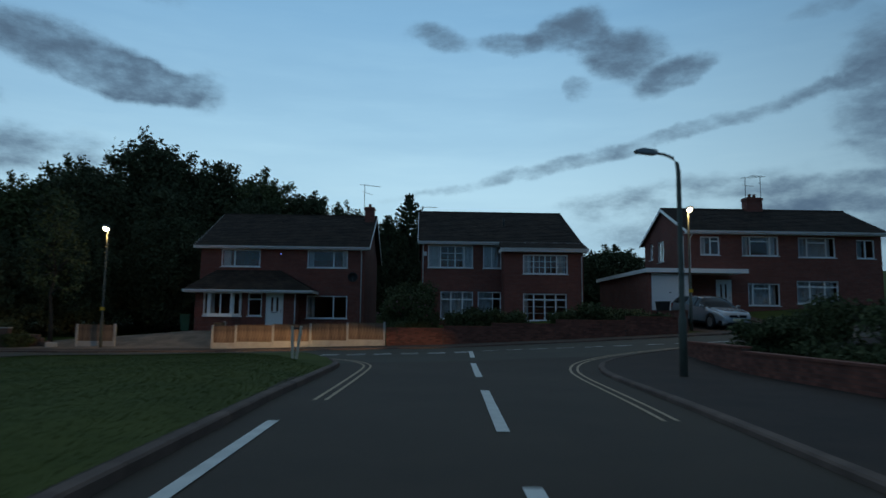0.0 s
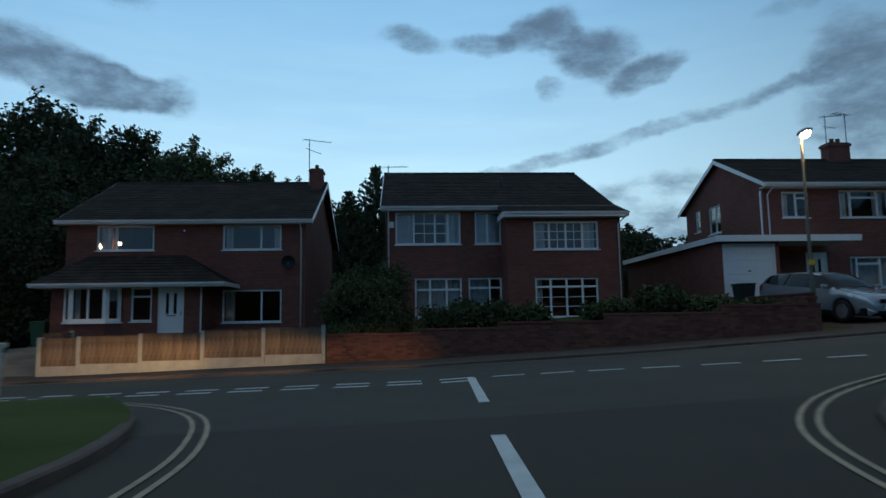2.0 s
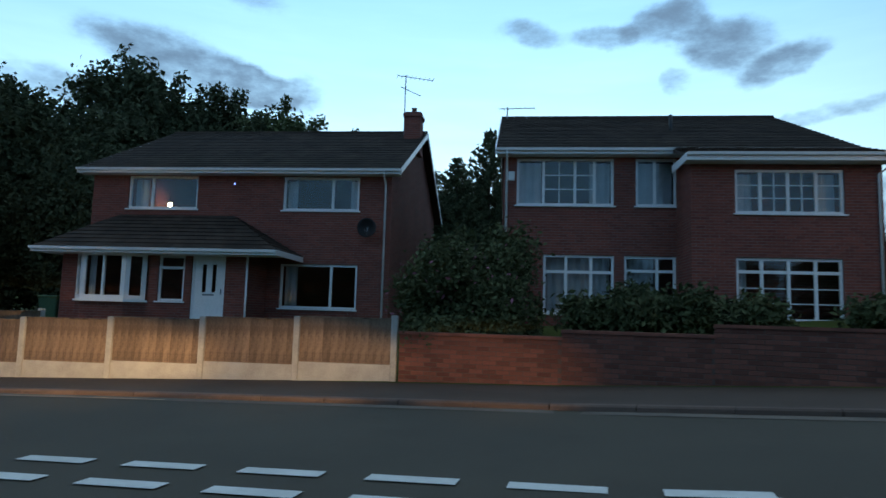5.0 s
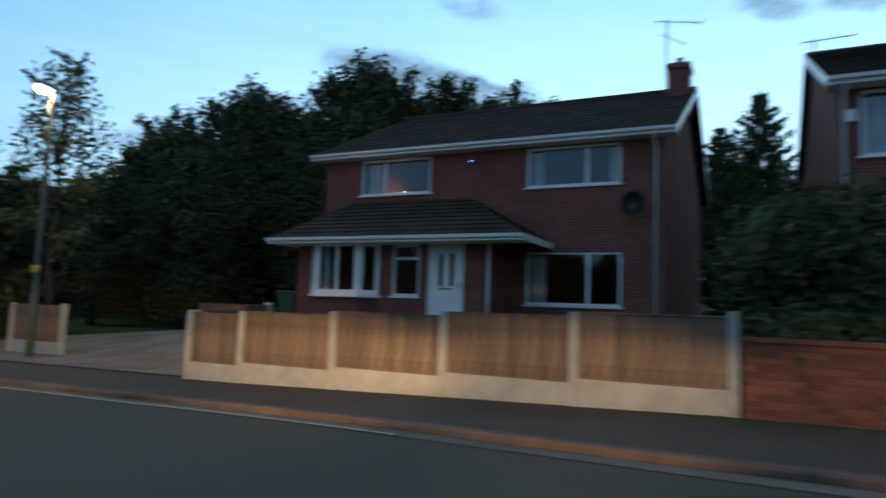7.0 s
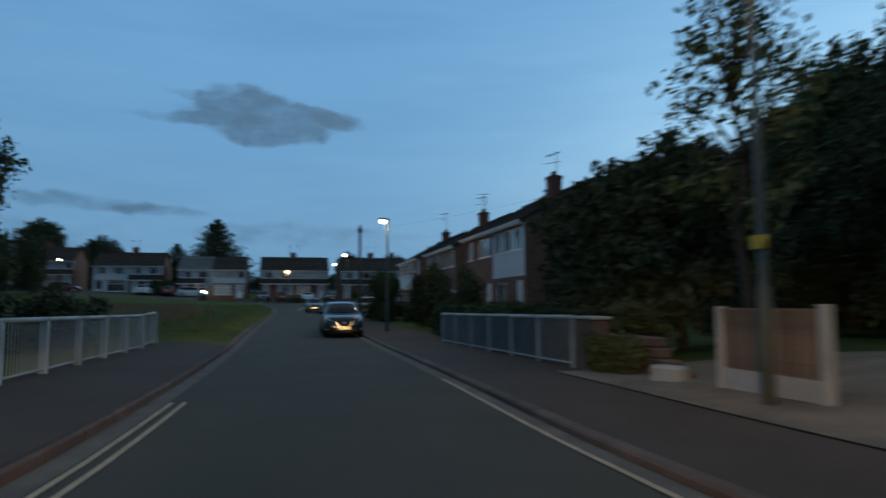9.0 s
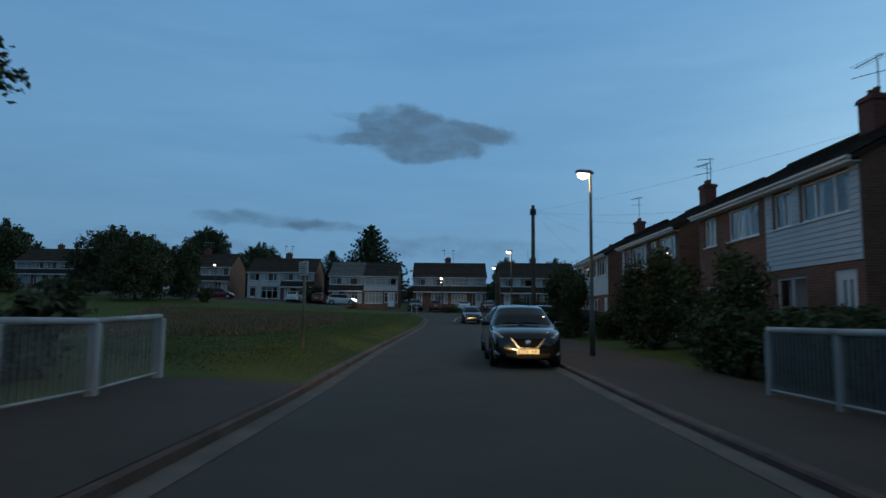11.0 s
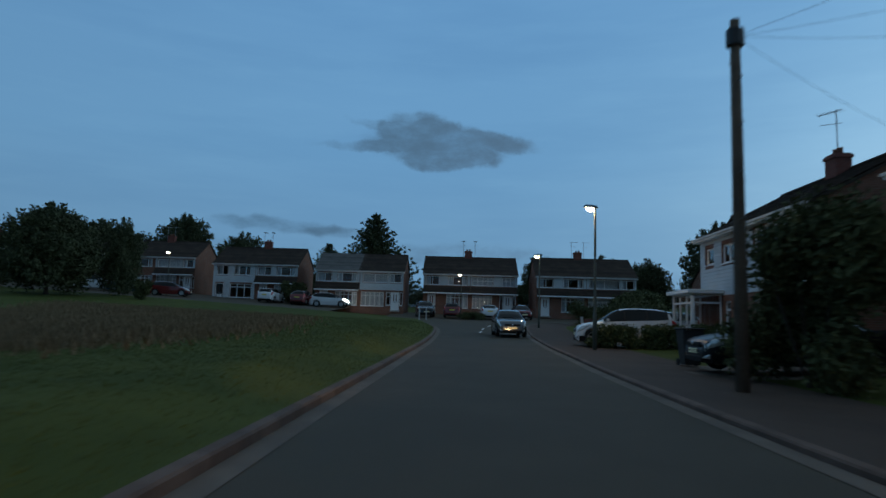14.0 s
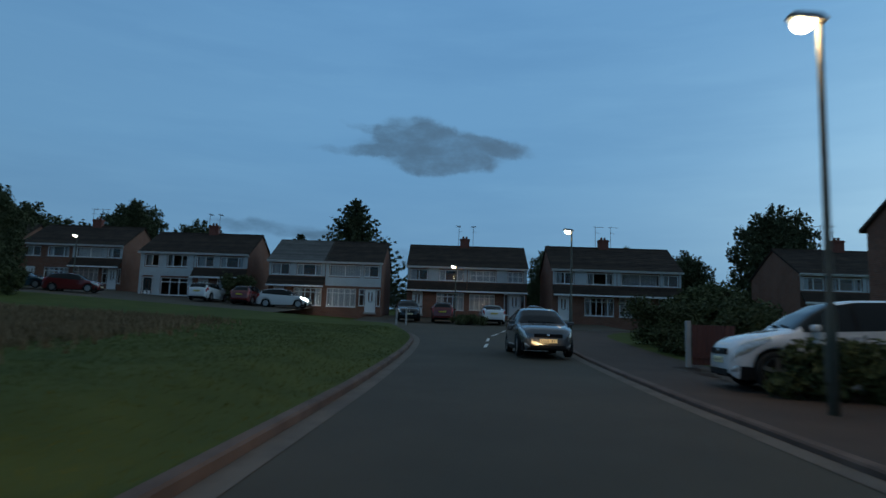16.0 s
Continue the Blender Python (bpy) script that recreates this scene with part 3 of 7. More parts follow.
def window(parent, m, w, h, vert=(), horiz=(), fine=(), curtains=(), sill=True, label="white upvc window", edge=0.07, bay=False):
    """Frame with panes and sill; m: lower left corner in the wall's front plane. vert: mullions, horiz: (x0, x1, z), fine: grid of thin bars (x0, z0, x1, z1, nx, nz)."""
    holes = []
    edges = [edge - 0.0375] + list(vert) + [w - edge + 0.0375]
    for a, b in zip(edges, edges[1:]):
        zs = [edge - 0.0375] + sorted(z for q0, q1, z in horiz if q0 - 0.01 <= (a + b) / 2 <= q1 + 0.01) + [h - edge + 0.0375]
        for c0, c1 in zip(zs, zs[1:]):
            cell = (a + 0.0375, c0 + 0.0375, b - 0.0375, c1 - 0.0375)
            nx = nz = 1
            for x0, z0, x1, z1, gx, gz in fine:
                if x0 - 0.02 <= (a + b) / 2 <= x1 + 0.02 and z0 - 0.02 <= (c0 + c1) / 2 <= z1 + 0.02:
                    nx, nz = gx, gz
            for p_ in range(nx):
                for q_ in range(nz):
                    dx, dz = (cell[2] - cell[0]) / nx, (cell[3] - cell[1]) / nz
                    holes.append((cell[0] + p_ * dx + (0.011 if p_ else 0), cell[1] + q_ * dz + (0.011 if q_ else 0), cell[0] + (p_ + 1) * dx - (0.011 if p_ < nx - 1 else 0), cell[1] + (q_ + 1) * dz - (0.011 if q_ < nz - 1 else 0)))
    bm = bmesh.new()
    wall_sheet(bm, w, h, 0.07, holes, pose(0, 0, 0))
    f = part("window", bm, UPVC, parent, label)
    f.matrix_local = m @ pose(0, 0.06, 0)
    cuts = [edge - 0.01] + [x for x in vert] + [w - edge + 0.01]
    for a, b in zip(cuts, cuts[1:]):
        g = part("pane", boxes((a, 0.030, edge - 0.01, b, 0.036, h - edge + 0.01)), GLASS, f)
        g.visible_shadow = False
    if sill:
        part("sill", boxes((-0.05, -0.12, -0.045, w + 0.05, 0.02, -0.002), bevel=0.006), UPVC, f)
    for i, (a, b, drop) in enumerate(curtains):
        c = part("curtain", curtain_mesh(b - a, (h - 0.1) * drop, i + int(w * 100)), CURTAIN, f, "pale hanging curtain", True)
        c.matrix_local = pose(a, 0.32, h - 0.06 - (h - 0.1) * drop)
    return f


def slope(bm_under, bm_tiles, a, b, c, d, tile=0.30, course=0.30, fine=True):
    """Tiled roof slope: eave a to b, ridge d to c (a below d)."""
    a, b, c, d = (Vector(q) for q in (a, b, c, d))
    up = ((d - a) + (c - b)) / 2
    n = (b - a).cross(d - a).normalized()
    if n.z < 0:
        n = -n
    under = [bm_under.verts.new(q - n * 0.03) for q in (a, b, c, d)] + [bm_under.verts.new(q - n * 0.12) for q in (a, b, c, d)]
    for f in ((0, 1, 2, 3), (7, 6, 5, 4), (0, 4, 5, 1), (1, 5, 6, 2), (2, 6, 7, 3), (3, 7, 4, 0)):
        if len({tuple(under[i].co) for i in f}) > 2:
            try:
                bm_under.faces.new([under[i] for i in f])
            except ValueError:
                pass
    rows = max(2, round(up.length / course))
    rnd = random.Random(int(a.x * 7 + b.y * 13 + rows))
    for r in range(rows):
        f0, f1 = r / rows, min(1.0, (r + 1.12) / rows)
        l0, r0, l1, r1 = a.lerp(d, f0), b.lerp(c, f0), a.lerp(d, f1), b.lerp(c, f1)
        cols = max(1, round((r0 - l0).length / tile)) if fine else 1
        off = 0.5 * (r % 2) if fine and cols > 2 else 0.0
        cuts = [0.0] + [min(1.0, max(0.0, (i + off) / cols)) for i in range(0 if off else 1, cols)] + [1.0]
        for u, v in zip(cuts, cuts[1:]):
            if v - u < 1e-4:
                continue
            g = 0.004 / max(0.5, (r0 - l0).length)
            lift = rnd.uniform(0, 0.006)
            p = [l0.lerp(r0, u + g) + n * (0.028 + lift), l0.lerp(r0, v - g) + n * (0.028 + lift), l1.lerp(r1, v - g) + n * 0.004, l1.lerp(r1, u + g) + n * 0.004]
            q = [p[0] - n * 0.024, p[1] - n * 0.024]
            vs = [bm_tiles.verts.new(w) for w in p + q]
            bm_tiles.faces.new(vs[:4])
            bm_tiles.faces.new((vs[0], vs[4], vs[5], vs[1]))


def chimney(parent, x, y, z0, z1, w=0.6, d=0.6, pots=1, brick=None):
    bm = boxes((-w / 2, -d / 2, 0, w / 2, d / 2, z1 - z0 - 0.18), (-w / 2 - 0.05, -d / 2 - 0.05, z1 - z0 - 0.18, w / 2 + 0.05, d / 2 + 0.05, z1 - z0 - 0.06), (-w / 2, -d / 2, z1 - z0 - 0.06, w / 2, d / 2, z1 - z0))
    c = part("chimney", bm, brick or BRICK_RED, parent)
    c.matrix_local = pose(x, y, z0)
    for i in range(pots):
        bm = bmesh.new()
        o = (i - (pots - 1) / 2) * 0.3
        tube(bm, [(o, 0, z1 - z0 - 0.02), (o, 0, z1 - z0 + 0.2), (o, 0, z1 - z0 + 0.24)], [0.11, 0.095, 0.115], 12)
        part("chimney_pot", bm, BRICK_BROWN, c, "clay chimney pot", True)


def aerial(m, reach=1.0, mast=1.6, angle=0.0):
    """Television aerial on a mast."""
    t = thing("tv_aerial", m, "thin metal television aerial on a roof mast", "aerial")
    bm = bmesh.new()
    tube(bm, [(0, 0, -0.6), (0, 0, mast)], 0.022, 8)
    part("mast", bm, STEEL, t)
    for zz, ln, off in ((mast - 0.1, reach, 0.0), (mast - 0.6, reach * 0.8, 0.6)):
        bm = bmesh.new()
        r = pose(0, 0, 0, 0, 0, angle + off * 60)
        tube(bm, [r @ Vector((-ln, 0, zz)), r @ Vector((ln * 0.3, 0, zz + 0.05))], 0.014, 6)
        n = 9 if off == 0 else 1
        for i in range(n):
            u = -ln + 1.3 * ln * i / max(1, n - 1)
            l = 0.22 if n > 1 else 0.02
            tube(bm, [r @ Vector((u, -l, zz + 0.02)), r @ Vector((u, l, zz + 0.02))], 0.007, 5)
        part("boom", bm, STEEL, t)
    return t


def place_opening(h, m, o, brick=None):
    """o: dict with kind, x, z, w, h and window settings."""
    at = m @ pose(o["x"], 0, o["z"])
    if o["kind"] == "window":
        return window(h, at, o["w"], o["h"], o.get("vert", ()), o.get("horiz", ()), o.get("fine", ()), o.get("curtains", ()), label=o.get("label", "white upvc window"))
    if o["kind"] == "door":
        bm = bmesh.new()
        frame_bars(bm, o["w"], o["h"], 0.08, 0.07, y0=0.05)
        bmesh.ops.recalc_face_normals(bm, faces=bm.faces)
        d = part("door", bm, UPVC, h, o.get("label", "white panelled front door"))
        d.matrix_local = at
        w, hh = o["w"] - 0.14, o["h"] - 0.14
        bm = bmesh.new()
        lights = o.get("lights", 2)
        holes = []
        for i in range(lights):
            cx = w * (0.5 + (i - (lights - 1) / 2) * 0.34)
            holes.append((cx - w * 0.07, hh * 0.48, cx + w * 0.07, hh * 0.90))
        wall_sheet(bm, w, hh, 0.05, holes, pose(0.07, 0.07, 0.07))
        leaf = part("door_leaf", bm, UPVC if not o.get("dark") else DARK_PLASTIC, d)
        for q in holes:
            g = part("pane", boxes((0.07 + q[0], 0.09, 0.07 + q[1], 0.07 + q[2], 0.096, 0.07 + q[3])), GLASS, d)
            g.visible_shadow = False
        for pa, pb in ((0.12, 0.46), (0.54, 0.88)):
            part("panel", boxes((0.07 + w * pa, 0.062, 0.07 + hh * 0.08, 0.07 + w * pb, 0.072, 0.07 + hh * 0.38), bevel=0.004), UPVC, d)
        part("letterbox", boxes((0.07 + w * 0.3, 0.055, 0.07 + hh * 0.43, 0.07 + w * 0.7, 0.068, 0.07 + hh * 0.455), bevel=0.003), STEEL, d, "metal letterbox")
        part("handle", boxes((0.07 + w * 0.92, 0.03, 0.07 + hh * 0.45, 0.07 + w * 0.95, 0.068, 0.07 + hh * 0.53), bevel=0.003), STEEL, d, "metal handle")
        part("doorstep", boxes((-0.06, -0.28, -0.16, o["w"] + 0.06, 0.06, -0.003), bevel=0.01), CONCRETE, d, "concrete doorstep")
        return d
    if o["kind"] == "garage":
        bm = bmesh.new()
        frame_bars(bm, o["w"], o["h"], 0.08, 0.06, y0=0.05)
        bmesh.ops.recalc_face_normals(bm, faces=bm.faces)
        d = part("garage_door", bm, UPVC, h, "white ribbed garage door")
        d.matrix_local = at
        part("backing", boxes((0.06, 0.102, 0.05, o["w"] - 0.06, 0.12, o["h"] - 0.05)), UPVC, d)
        for i in range(int(o["h"] / 0.26)):
            z = 0.07 + i * 0.26
            part("panel", boxes((0.065, 0.075, z, o["w"] - 0.065, 0.10, min(z + 0.25, o["h"] - 0.065)), bevel=0.004), UPVC, d)
        part("handle", boxes((o["w"] / 2 - 0.06, 0.04, 0.95, o["w"] / 2 + 0.06, 0.07, 0.99), bevel=0.004), DARK_PLASTIC, d)
        return d


def house(name, m, w, d, eave, ridge, openings, label, brick=None, roof=None, left=(), right=(), hip=(0.0, 0.0), over=0.35, verge=0.12, fine=True, barge=True, pipes=(), below=1.0, white=True, tile=0.30):
    """A house in its own axes: x along the front, y inwards, z from the ground floor."""
    brick, roof = brick or BRICK_RED, roof or ROOF
    h = thing(name, m, label, "house")
    t = 0.26
    bm = bmesh.new()
    wall_sheet(bm, w, eave + below, t, [(o["x"], o["z"] + below, o["x"] + o["w"], o["z"] + o["h"] + below) for o in openings], pose(0, 0, -below))
    part("wall_front", bm, brick, h)
    bm = bmesh.new()
    wall_sheet(bm, w, eave + below, t, [], pose(0, d - t, -below))
    part("wall_back", bm, brick, h)
    mid = d / 2
    for sgn, ops, hp in ((0, left, hip[0]), (1, right, hip[1])):
        bm = bmesh.new()
        mm = pose(0, d - t - 0.002, -below, 0, 0, -90) if sgn == 0 else pose(w, t + 0.002, -below, 0, 0, 90)
        wall_sheet(bm, d - 2 * t - 0.004, eave + below, t, [(o["x"], o["z"] + below, o["x"] + o["w"], o["z"] + o["h"] + below) for o in ops], mm)
        if hp == 0:
            x0, x1 = (-0.003, t) if sgn == 0 else (w - t, w + 0.003)
            prism(bm, [(0, eave - 0.03), (d, eave - 0.03), (d, eave), (mid, ridge - 0.16), (0, eave)], "x", x0, x1)
        part("wall_side", bm, brick, h)
        for o in ops:
            place_opening(h, mm @ pose(0, 0, below), o)
    for o in openings:
        place_opening(h, pose(0, 0, 0), o)
    pitch = (ridge - eave) / mid
    drop = over * pitch
    un, ti = bmesh.new(), bmesh.new()
    x0 = -verge if hip[0] == 0 else -over
    x1 = w + verge if hip[1] == 0 else w + over
    r0, r1 = (x0 if hip[0] == 0 else hip[0]), (x1 if hip[1] == 0 else w - hip[1])
    ze = eave - drop + 0.08
    slope(un, ti, (x0, -over, ze), (x1, -over, ze), (r1, mid, ridge), (r0, mid, ridge), fine=fine, tile=tile)
    slope(un, ti, (x1, d + over, ze), (x0, d + over, ze), (r0, mid, ridge), (r1, mid, ridge), fine=False)
    if hip[0]:
        slope(un, ti, (x0, d + over, ze), (x0, -over, ze), (r0, mid - 0.01, ridge), (r0, mid + 0.01, ridge), fine=fine, tile=tile)
    if hip[1]:
        slope(un, ti, (x1, -over, ze), (x1, d + over, ze), (r1, mid + 0.01, ridge), (r1, mid - 0.01, ridge), fine=fine, tile=tile)
    rf = part("roof", un, roof, h)
    tagged(part("tiles", ti, roof, rf), kind="stuff")
    bm = bmesh.new()
    n = max(2, int((r1 - r0) / 0.45))
    for i in range(n):
        a, b = r0 + (r1 - r0) * i / n, r0 + (r1 - r0) * (i + 1) / n - 0.01
        prism(bm, [(mid - 0.13, ridge - 0.03), (mid + 0.13, ridge - 0.03), (mid + 0.07, ridge + 0.06), (mid - 0.07, ridge + 0.06)], "x", a, b)
    tagged(part("ridge_tiles", bm, roof, rf), kind="stuff")
    trim = UPVC if white else DARK_PLASTIC
    # fascia, soffit and gutter
    part("fascia", boxes((x0, -over - 0.015, ze - 0.16, x1, -over + 0.012, ze - 0.02), (x0 + 0.02, -over + 0.012, ze - 0.16, x1 - 0.02, -0.003, ze - 0.14)), trim, h)
    bm = bmesh.new()
    prism(bm, [(-over - 0.12, ze - 0.01), (-over - 0.015, ze - 0.01), (-over - 0.03, ze - 0.08), (-over - 0.105, ze - 0.08)], "x", x0, x1)
    part("gutter", bm, trim, h)
    for px in pipes:
        bm = bmesh.new()
        tube(bm, [(px, -over - 0.06, ze - 0.08), (px, -over - 0.06, ze - 0.16), (px, -0.05, ze - 0.42), (px, -0.05, -below + 0.1)], 0.034, 8)
        part("downpipe", bm, trim, h, "white plastic downpipe", True)
    if barge:
        for sgn, hp in ((0, hip[0]), (1, hip[1])):
            if hp:
                continue
            xa = x0 - 0.03 if sgn == 0 else x1
            bm = bmesh.new()
            for e in (-1, 1):
                ya = mid + e * (mid + over)
                prism(bm, [(ya, ze - 0.17), (ya, ze + 0.0), (mid, ridge + 0.0), (mid, ridge - 0.2)], "x", xa, xa + 0.03)
            part("bargeboard", bm, trim, h)
    return h


def win(x, z, w, h, **k):
    return dict(kind="window", x=x, z=z, w=w, h=h, **k)


def door(x, z, w, h, **k):
    return dict(kind="door", x=x, z=z, w=w, h=h, **k)


# detached brick house behind the panel fence
H1X, H1Y, H1Z = -13.5, 39.9, 0.55
house_one = house("detached_house", pose(H1X, H1Y, H1Z), 9.9, 10.8, 5.04, 7.70, [
    win(1.22, 3.68, 2.36, 1.07, vert=(0.80,), curtains=((0.06, 0.5, 1.0),)),
    win(6.42, 3.67, 2.46, 1.07, vert=(1.60,), curtains=((0.06, 0.35, 1.0), (2.1, 2.4, 1.0))),
    win(6.45, 0.60, 2.46, 1.38, vert=(1.62,), curtains=((0.06, 0.45, 1.0),)),
], "two-storey red brick detached house with tiled gable roof and white trim", pipes=(9.72,), over=0.4, verge=0.32)
chimney(house_one, 9.78, 4.6, 6.6, 8.2, 0.62, 0.75)
# porch and canted bay under a lean-to tiled roof
bm = bmesh.new()
wall_sheet(bm, 5.70, 3.15, 0.22, [(0.47, 1.68, 2.75, 3.1), (3.03, 1.70, 3.84, 3.04), (4.06, 0.99, 5.08, 3.06)], pose(0.32, -1.6, -1.0))
wall_sheet(bm, 1.37, 3.15, 0.22, [], pose(6.02, -1.6 + 0.222, -1.0, 0, 0, 90))
wall_sheet(bm, 1.37, 3.15, 0.22, [], pose(0.32, -0.004, -1.0, 0, 0, -90))
part("porch_wall", bm, BRICK_RED, house_one)
PF = pose(0.32, -1.6, 0)
place_opening(house_one, PF, win(3.03, 0.70, 0.81, 1.34, horiz=((0.07, 0.74, 0.98),)))
place_opening(house_one, PF, door(4.06, -0.01, 1.02, 2.07, label="white panelled front door with two narrow lights"))
# canted bay: three glazed sides standing out from the wall
bay_pts = [(0.80, -1.6), (1.22, -2.0), (2.58, -2.0), (3.0, -1.6)]
for (ax, ay), (bx, by) in zip(bay_pts, bay_pts[1:]):
    ln = math.dist((ax, ay), (bx, by))
    window(house_one, pose(ax, ay, 0.70, 0, 0, math.degrees(math.atan2(by - ay, bx - ax))) @ pose(0, -0.06, 0), ln, 1.40, vert=(ln / 2,) if ln > 1 else (), curtains=((0.06, 0.28, 1.0),) if ln > 1 else (), label="white upvc bay window side", sill=False, edge=0.13)
bm = bmesh.new()
prism(bm, [(0.72, -1.59), (1.18, -2.1), (2.62, -2.1), (3.08, -1.59)], "z", 0.64, 0.70)
part("bay_sill", bm, UPVC, house_one, "white sill of the bay")
bm = bmesh.new()
prism(bm, [(0.78, -1.59), (1.2, -2.02), (2.6, -2.02), (3.02, -1.59)], "z", 2.10, 2.17)
part("bay_head", bm, UPVC, house_one, "white head of the bay")
bm = bmesh.new()
prism(bm, [(0.82, -1.602), (1.23, -1.98), (2.57, -1.98), (2.98, -1.602)], "z", -0.6, 0.64)
part("bay_wall", bm, BRICK_RED, house_one)
un, ti = bmesh.new(), bmesh.new()
slope(un, ti, (-0.15, -2.30, 2.19), (7.15, -2.30, 2.19), (4.80, 0.02, 3.48), (1.05, 0.02, 3.48))
slope(un, ti, (7.15, -2.30, 2.19), (7.15, -0.0, 2.19), (4.81, 0.03, 3.48), (4.81, 0.015, 3.48))
slope(un, ti, (-0.15, 0.0, 2.19), (-0.15, -2.30, 2.19), (1.04, 0.015, 3.48), (1.04, 0.03, 3.48))
proof = part("porch_roof", un, ROOF, house_one)
tagged(part("tiles", ti, ROOF, proof), kind="stuff")
part("porch_fascia", boxes((-0.17, -2.35, 2.03, 7.17, -2.31, 2.19), (7.14, -2.31, 2.03, 7.175, -0.01, 2.19), (-0.175, -2.31, 2.03, -0.14, -0.01, 2.19), (-0.14, -2.31, 2.03, 7.14, -1.61, 2.05)), UPVC, house_one)
bm = bmesh.new()
prism(bm, [(-2.45, 2.18), (-2.352, 2.18), (-2.37, 2.10), (-2.435, 2.10)], "x", -0.17, 7.17)
part("porch_gutter", bm, UPVC, house_one)
bm = bmesh.new()
tube(bm, [(6.08, -1.66, 2.1), (6.08, -1.66, -0.4)], 0.033, 8)
part("downpipe", bm, UPVC, house_one, "white plastic downpipe", True)
# alarm box and satellite dish
alarm = part("alarm_box", boxes((4.76, -0.07, 4.40, 4.92, -0.002, 4.60), bevel=0.015), BRICK_RED, house_one, "small dull alarm box")
part("light", boxes((4.82, -0.085, 4.47, 4.86, -0.071, 4.51)), glowing("blue_alarm_light", (0.15, 0.25, 1.0), 2.5), alarm, "tiny blue light")
bm = bmesh.new()
prev = None
for i in range(6):
    r, zz = 0.30 * i / 5, 0.10 * (i / 5) ** 2
    ring = [bm.verts.new((9.25 + r * math.cos(a * math.pi / 10), -0.34 - zz, 3.1 + r * math.sin(a * math.pi / 10))) for a in range(20)]
    if prev:
        for a in range(20):
            bm.faces.new((prev[a], prev[(a + 1) % 20], ring[(a + 1) % 20], ring[a]))
    prev = ring
bmesh.ops.solidify(bm, geom=bm.faces[:], thickness=0.006)
dish = part("satellite_dish", bm, DARK_PLASTIC, house_one, "dark satellite dish", True)
bm = bmesh.new()
tube(bm, [(9.25, -0.01, 3.1), (9.25, -0.34, 3.1), (9.25, -0.36, 2.85), (9.25, -0.7, 3.0)], 0.014, 6)
part("bracket", bm, STEEL, dish)

# second brick house; the roof runs on over a wing that stands forward
H2X, H2Y, H2Z = -0.13, 38.4, 0.85
g2 = dict(label="white upvc window with thin glazing bars")
house_two = house("brick_house", pose(H2X, H2Y, H2Z), 9.25, 11.2, 4.99, 7.58, [
    win(0.38, 3.36, 2.68, 1.34, vert=(0.75, 1.62, 2.15), fine=((0.75, 0.07, 1.62, 1.27, 2, 3), (1.62, 0.07, 2.15, 1.27, 1, 3)), curtains=((0.05, 0.7, 1.0), (2.05, 2.62, 1.0)), **g2),
    win(3.65, 3.36, 1.10, 1.34, vert=(0.52,), curtains=((0.05, 1.05, 1.0),)),
    win(1.15, 0.36, 1.92, 1.62, vert=(0.62, 1.3), horiz=((0.07, 1.85, 1.15),), curtains=((0.05, 1.85, 1.0),)),
    win(3.34, 0.05, 1.38, 1.93, vert=(0.88,), horiz=((0.07, 1.31, 1.52),), curtains=((0.05, 0.85, 0.75),), label="white glazed porch screen"),
], "two-storey red brick house with dark tiled roof and white windows", pipes=(0.1,), over=0.4, verge=0.2)
W2 = pose(4.73, -1.5, 0)
wing_ops = [
    win(1.06, 2.95, 2.58, 1.12, vert=(0.62, 1.28, 1.94), fine=((0.07, 0.07, 0.62, 1.05, 1, 3), (0.62, 0.07, 1.28, 1.05, 2, 3), (1.28, 0.07, 1.94, 1.05, 2, 3), (1.94, 0.07, 2.5, 1.05, 1, 3)), curtains=((0.05, 0.5, 1.0), (2.05, 2.5, 1.0)), **g2),
    win(1.06, 0.30, 2.50, 1.55, vert=(0.62, 1.25, 1.88), horiz=((0.07, 2.43, 1.2),), fine=((0.07, 0.07, 0.62, 1.17, 1, 3), (0.62, 0.07, 1.25, 1.17, 1, 3), (1.25, 0.07, 1.88, 1.17, 1, 3), (1.88, 0.07, 2.43, 1.17, 1, 3)), curtains=((0.05, 0.35, 1.0),), **g2)]
bm = bmesh.new()
wall_sheet(bm, 4.52, 5.42, 0.22, [(o["x"], o["z"] + 1, o["x"] + o["w"], o["z"] + o["h"] + 1) for o in wing_ops], W2 @ pose(0, 0, -1))
wall_sheet(bm, 1.27, 5.30, 0.22, [], W2 @ pose(0, 1.495, -1, 0, 0, -90))
wall_sheet(bm, 1.27, 5.30, 0.22, [], W2 @ pose(4.52, 0.225, -1, 0, 0, 90))
part("wing_wall", bm, BRICK_RED, house_two)
for o in wing_ops:
    place_opening(house_two, W2, o)
PITCH2 = (7.58 - 4.99) / 5.6
ze2 = 4.99 - 0.4 * PITCH2 + 0.08
un, ti = bmesh.new(), bmesh.new()
slope(un, ti, (4.55, -1.9, ze2 - 1.5 * PITCH2 + 0.2), (9.45, -1.9, ze2 - 1.5 * PITCH2 + 0.2), (9.45, -0.36, ze2 + 0.04 * PITCH2), (4.55, -0.36, ze2 + 0.04 * PITCH2))
wroof = part("wing_roof", un, ROOF, house_two)
tagged(part("tiles", ti, ROOF, wroof), kind="stuff")
zw = ze2 - 1.5 * PITCH2 + 0.2
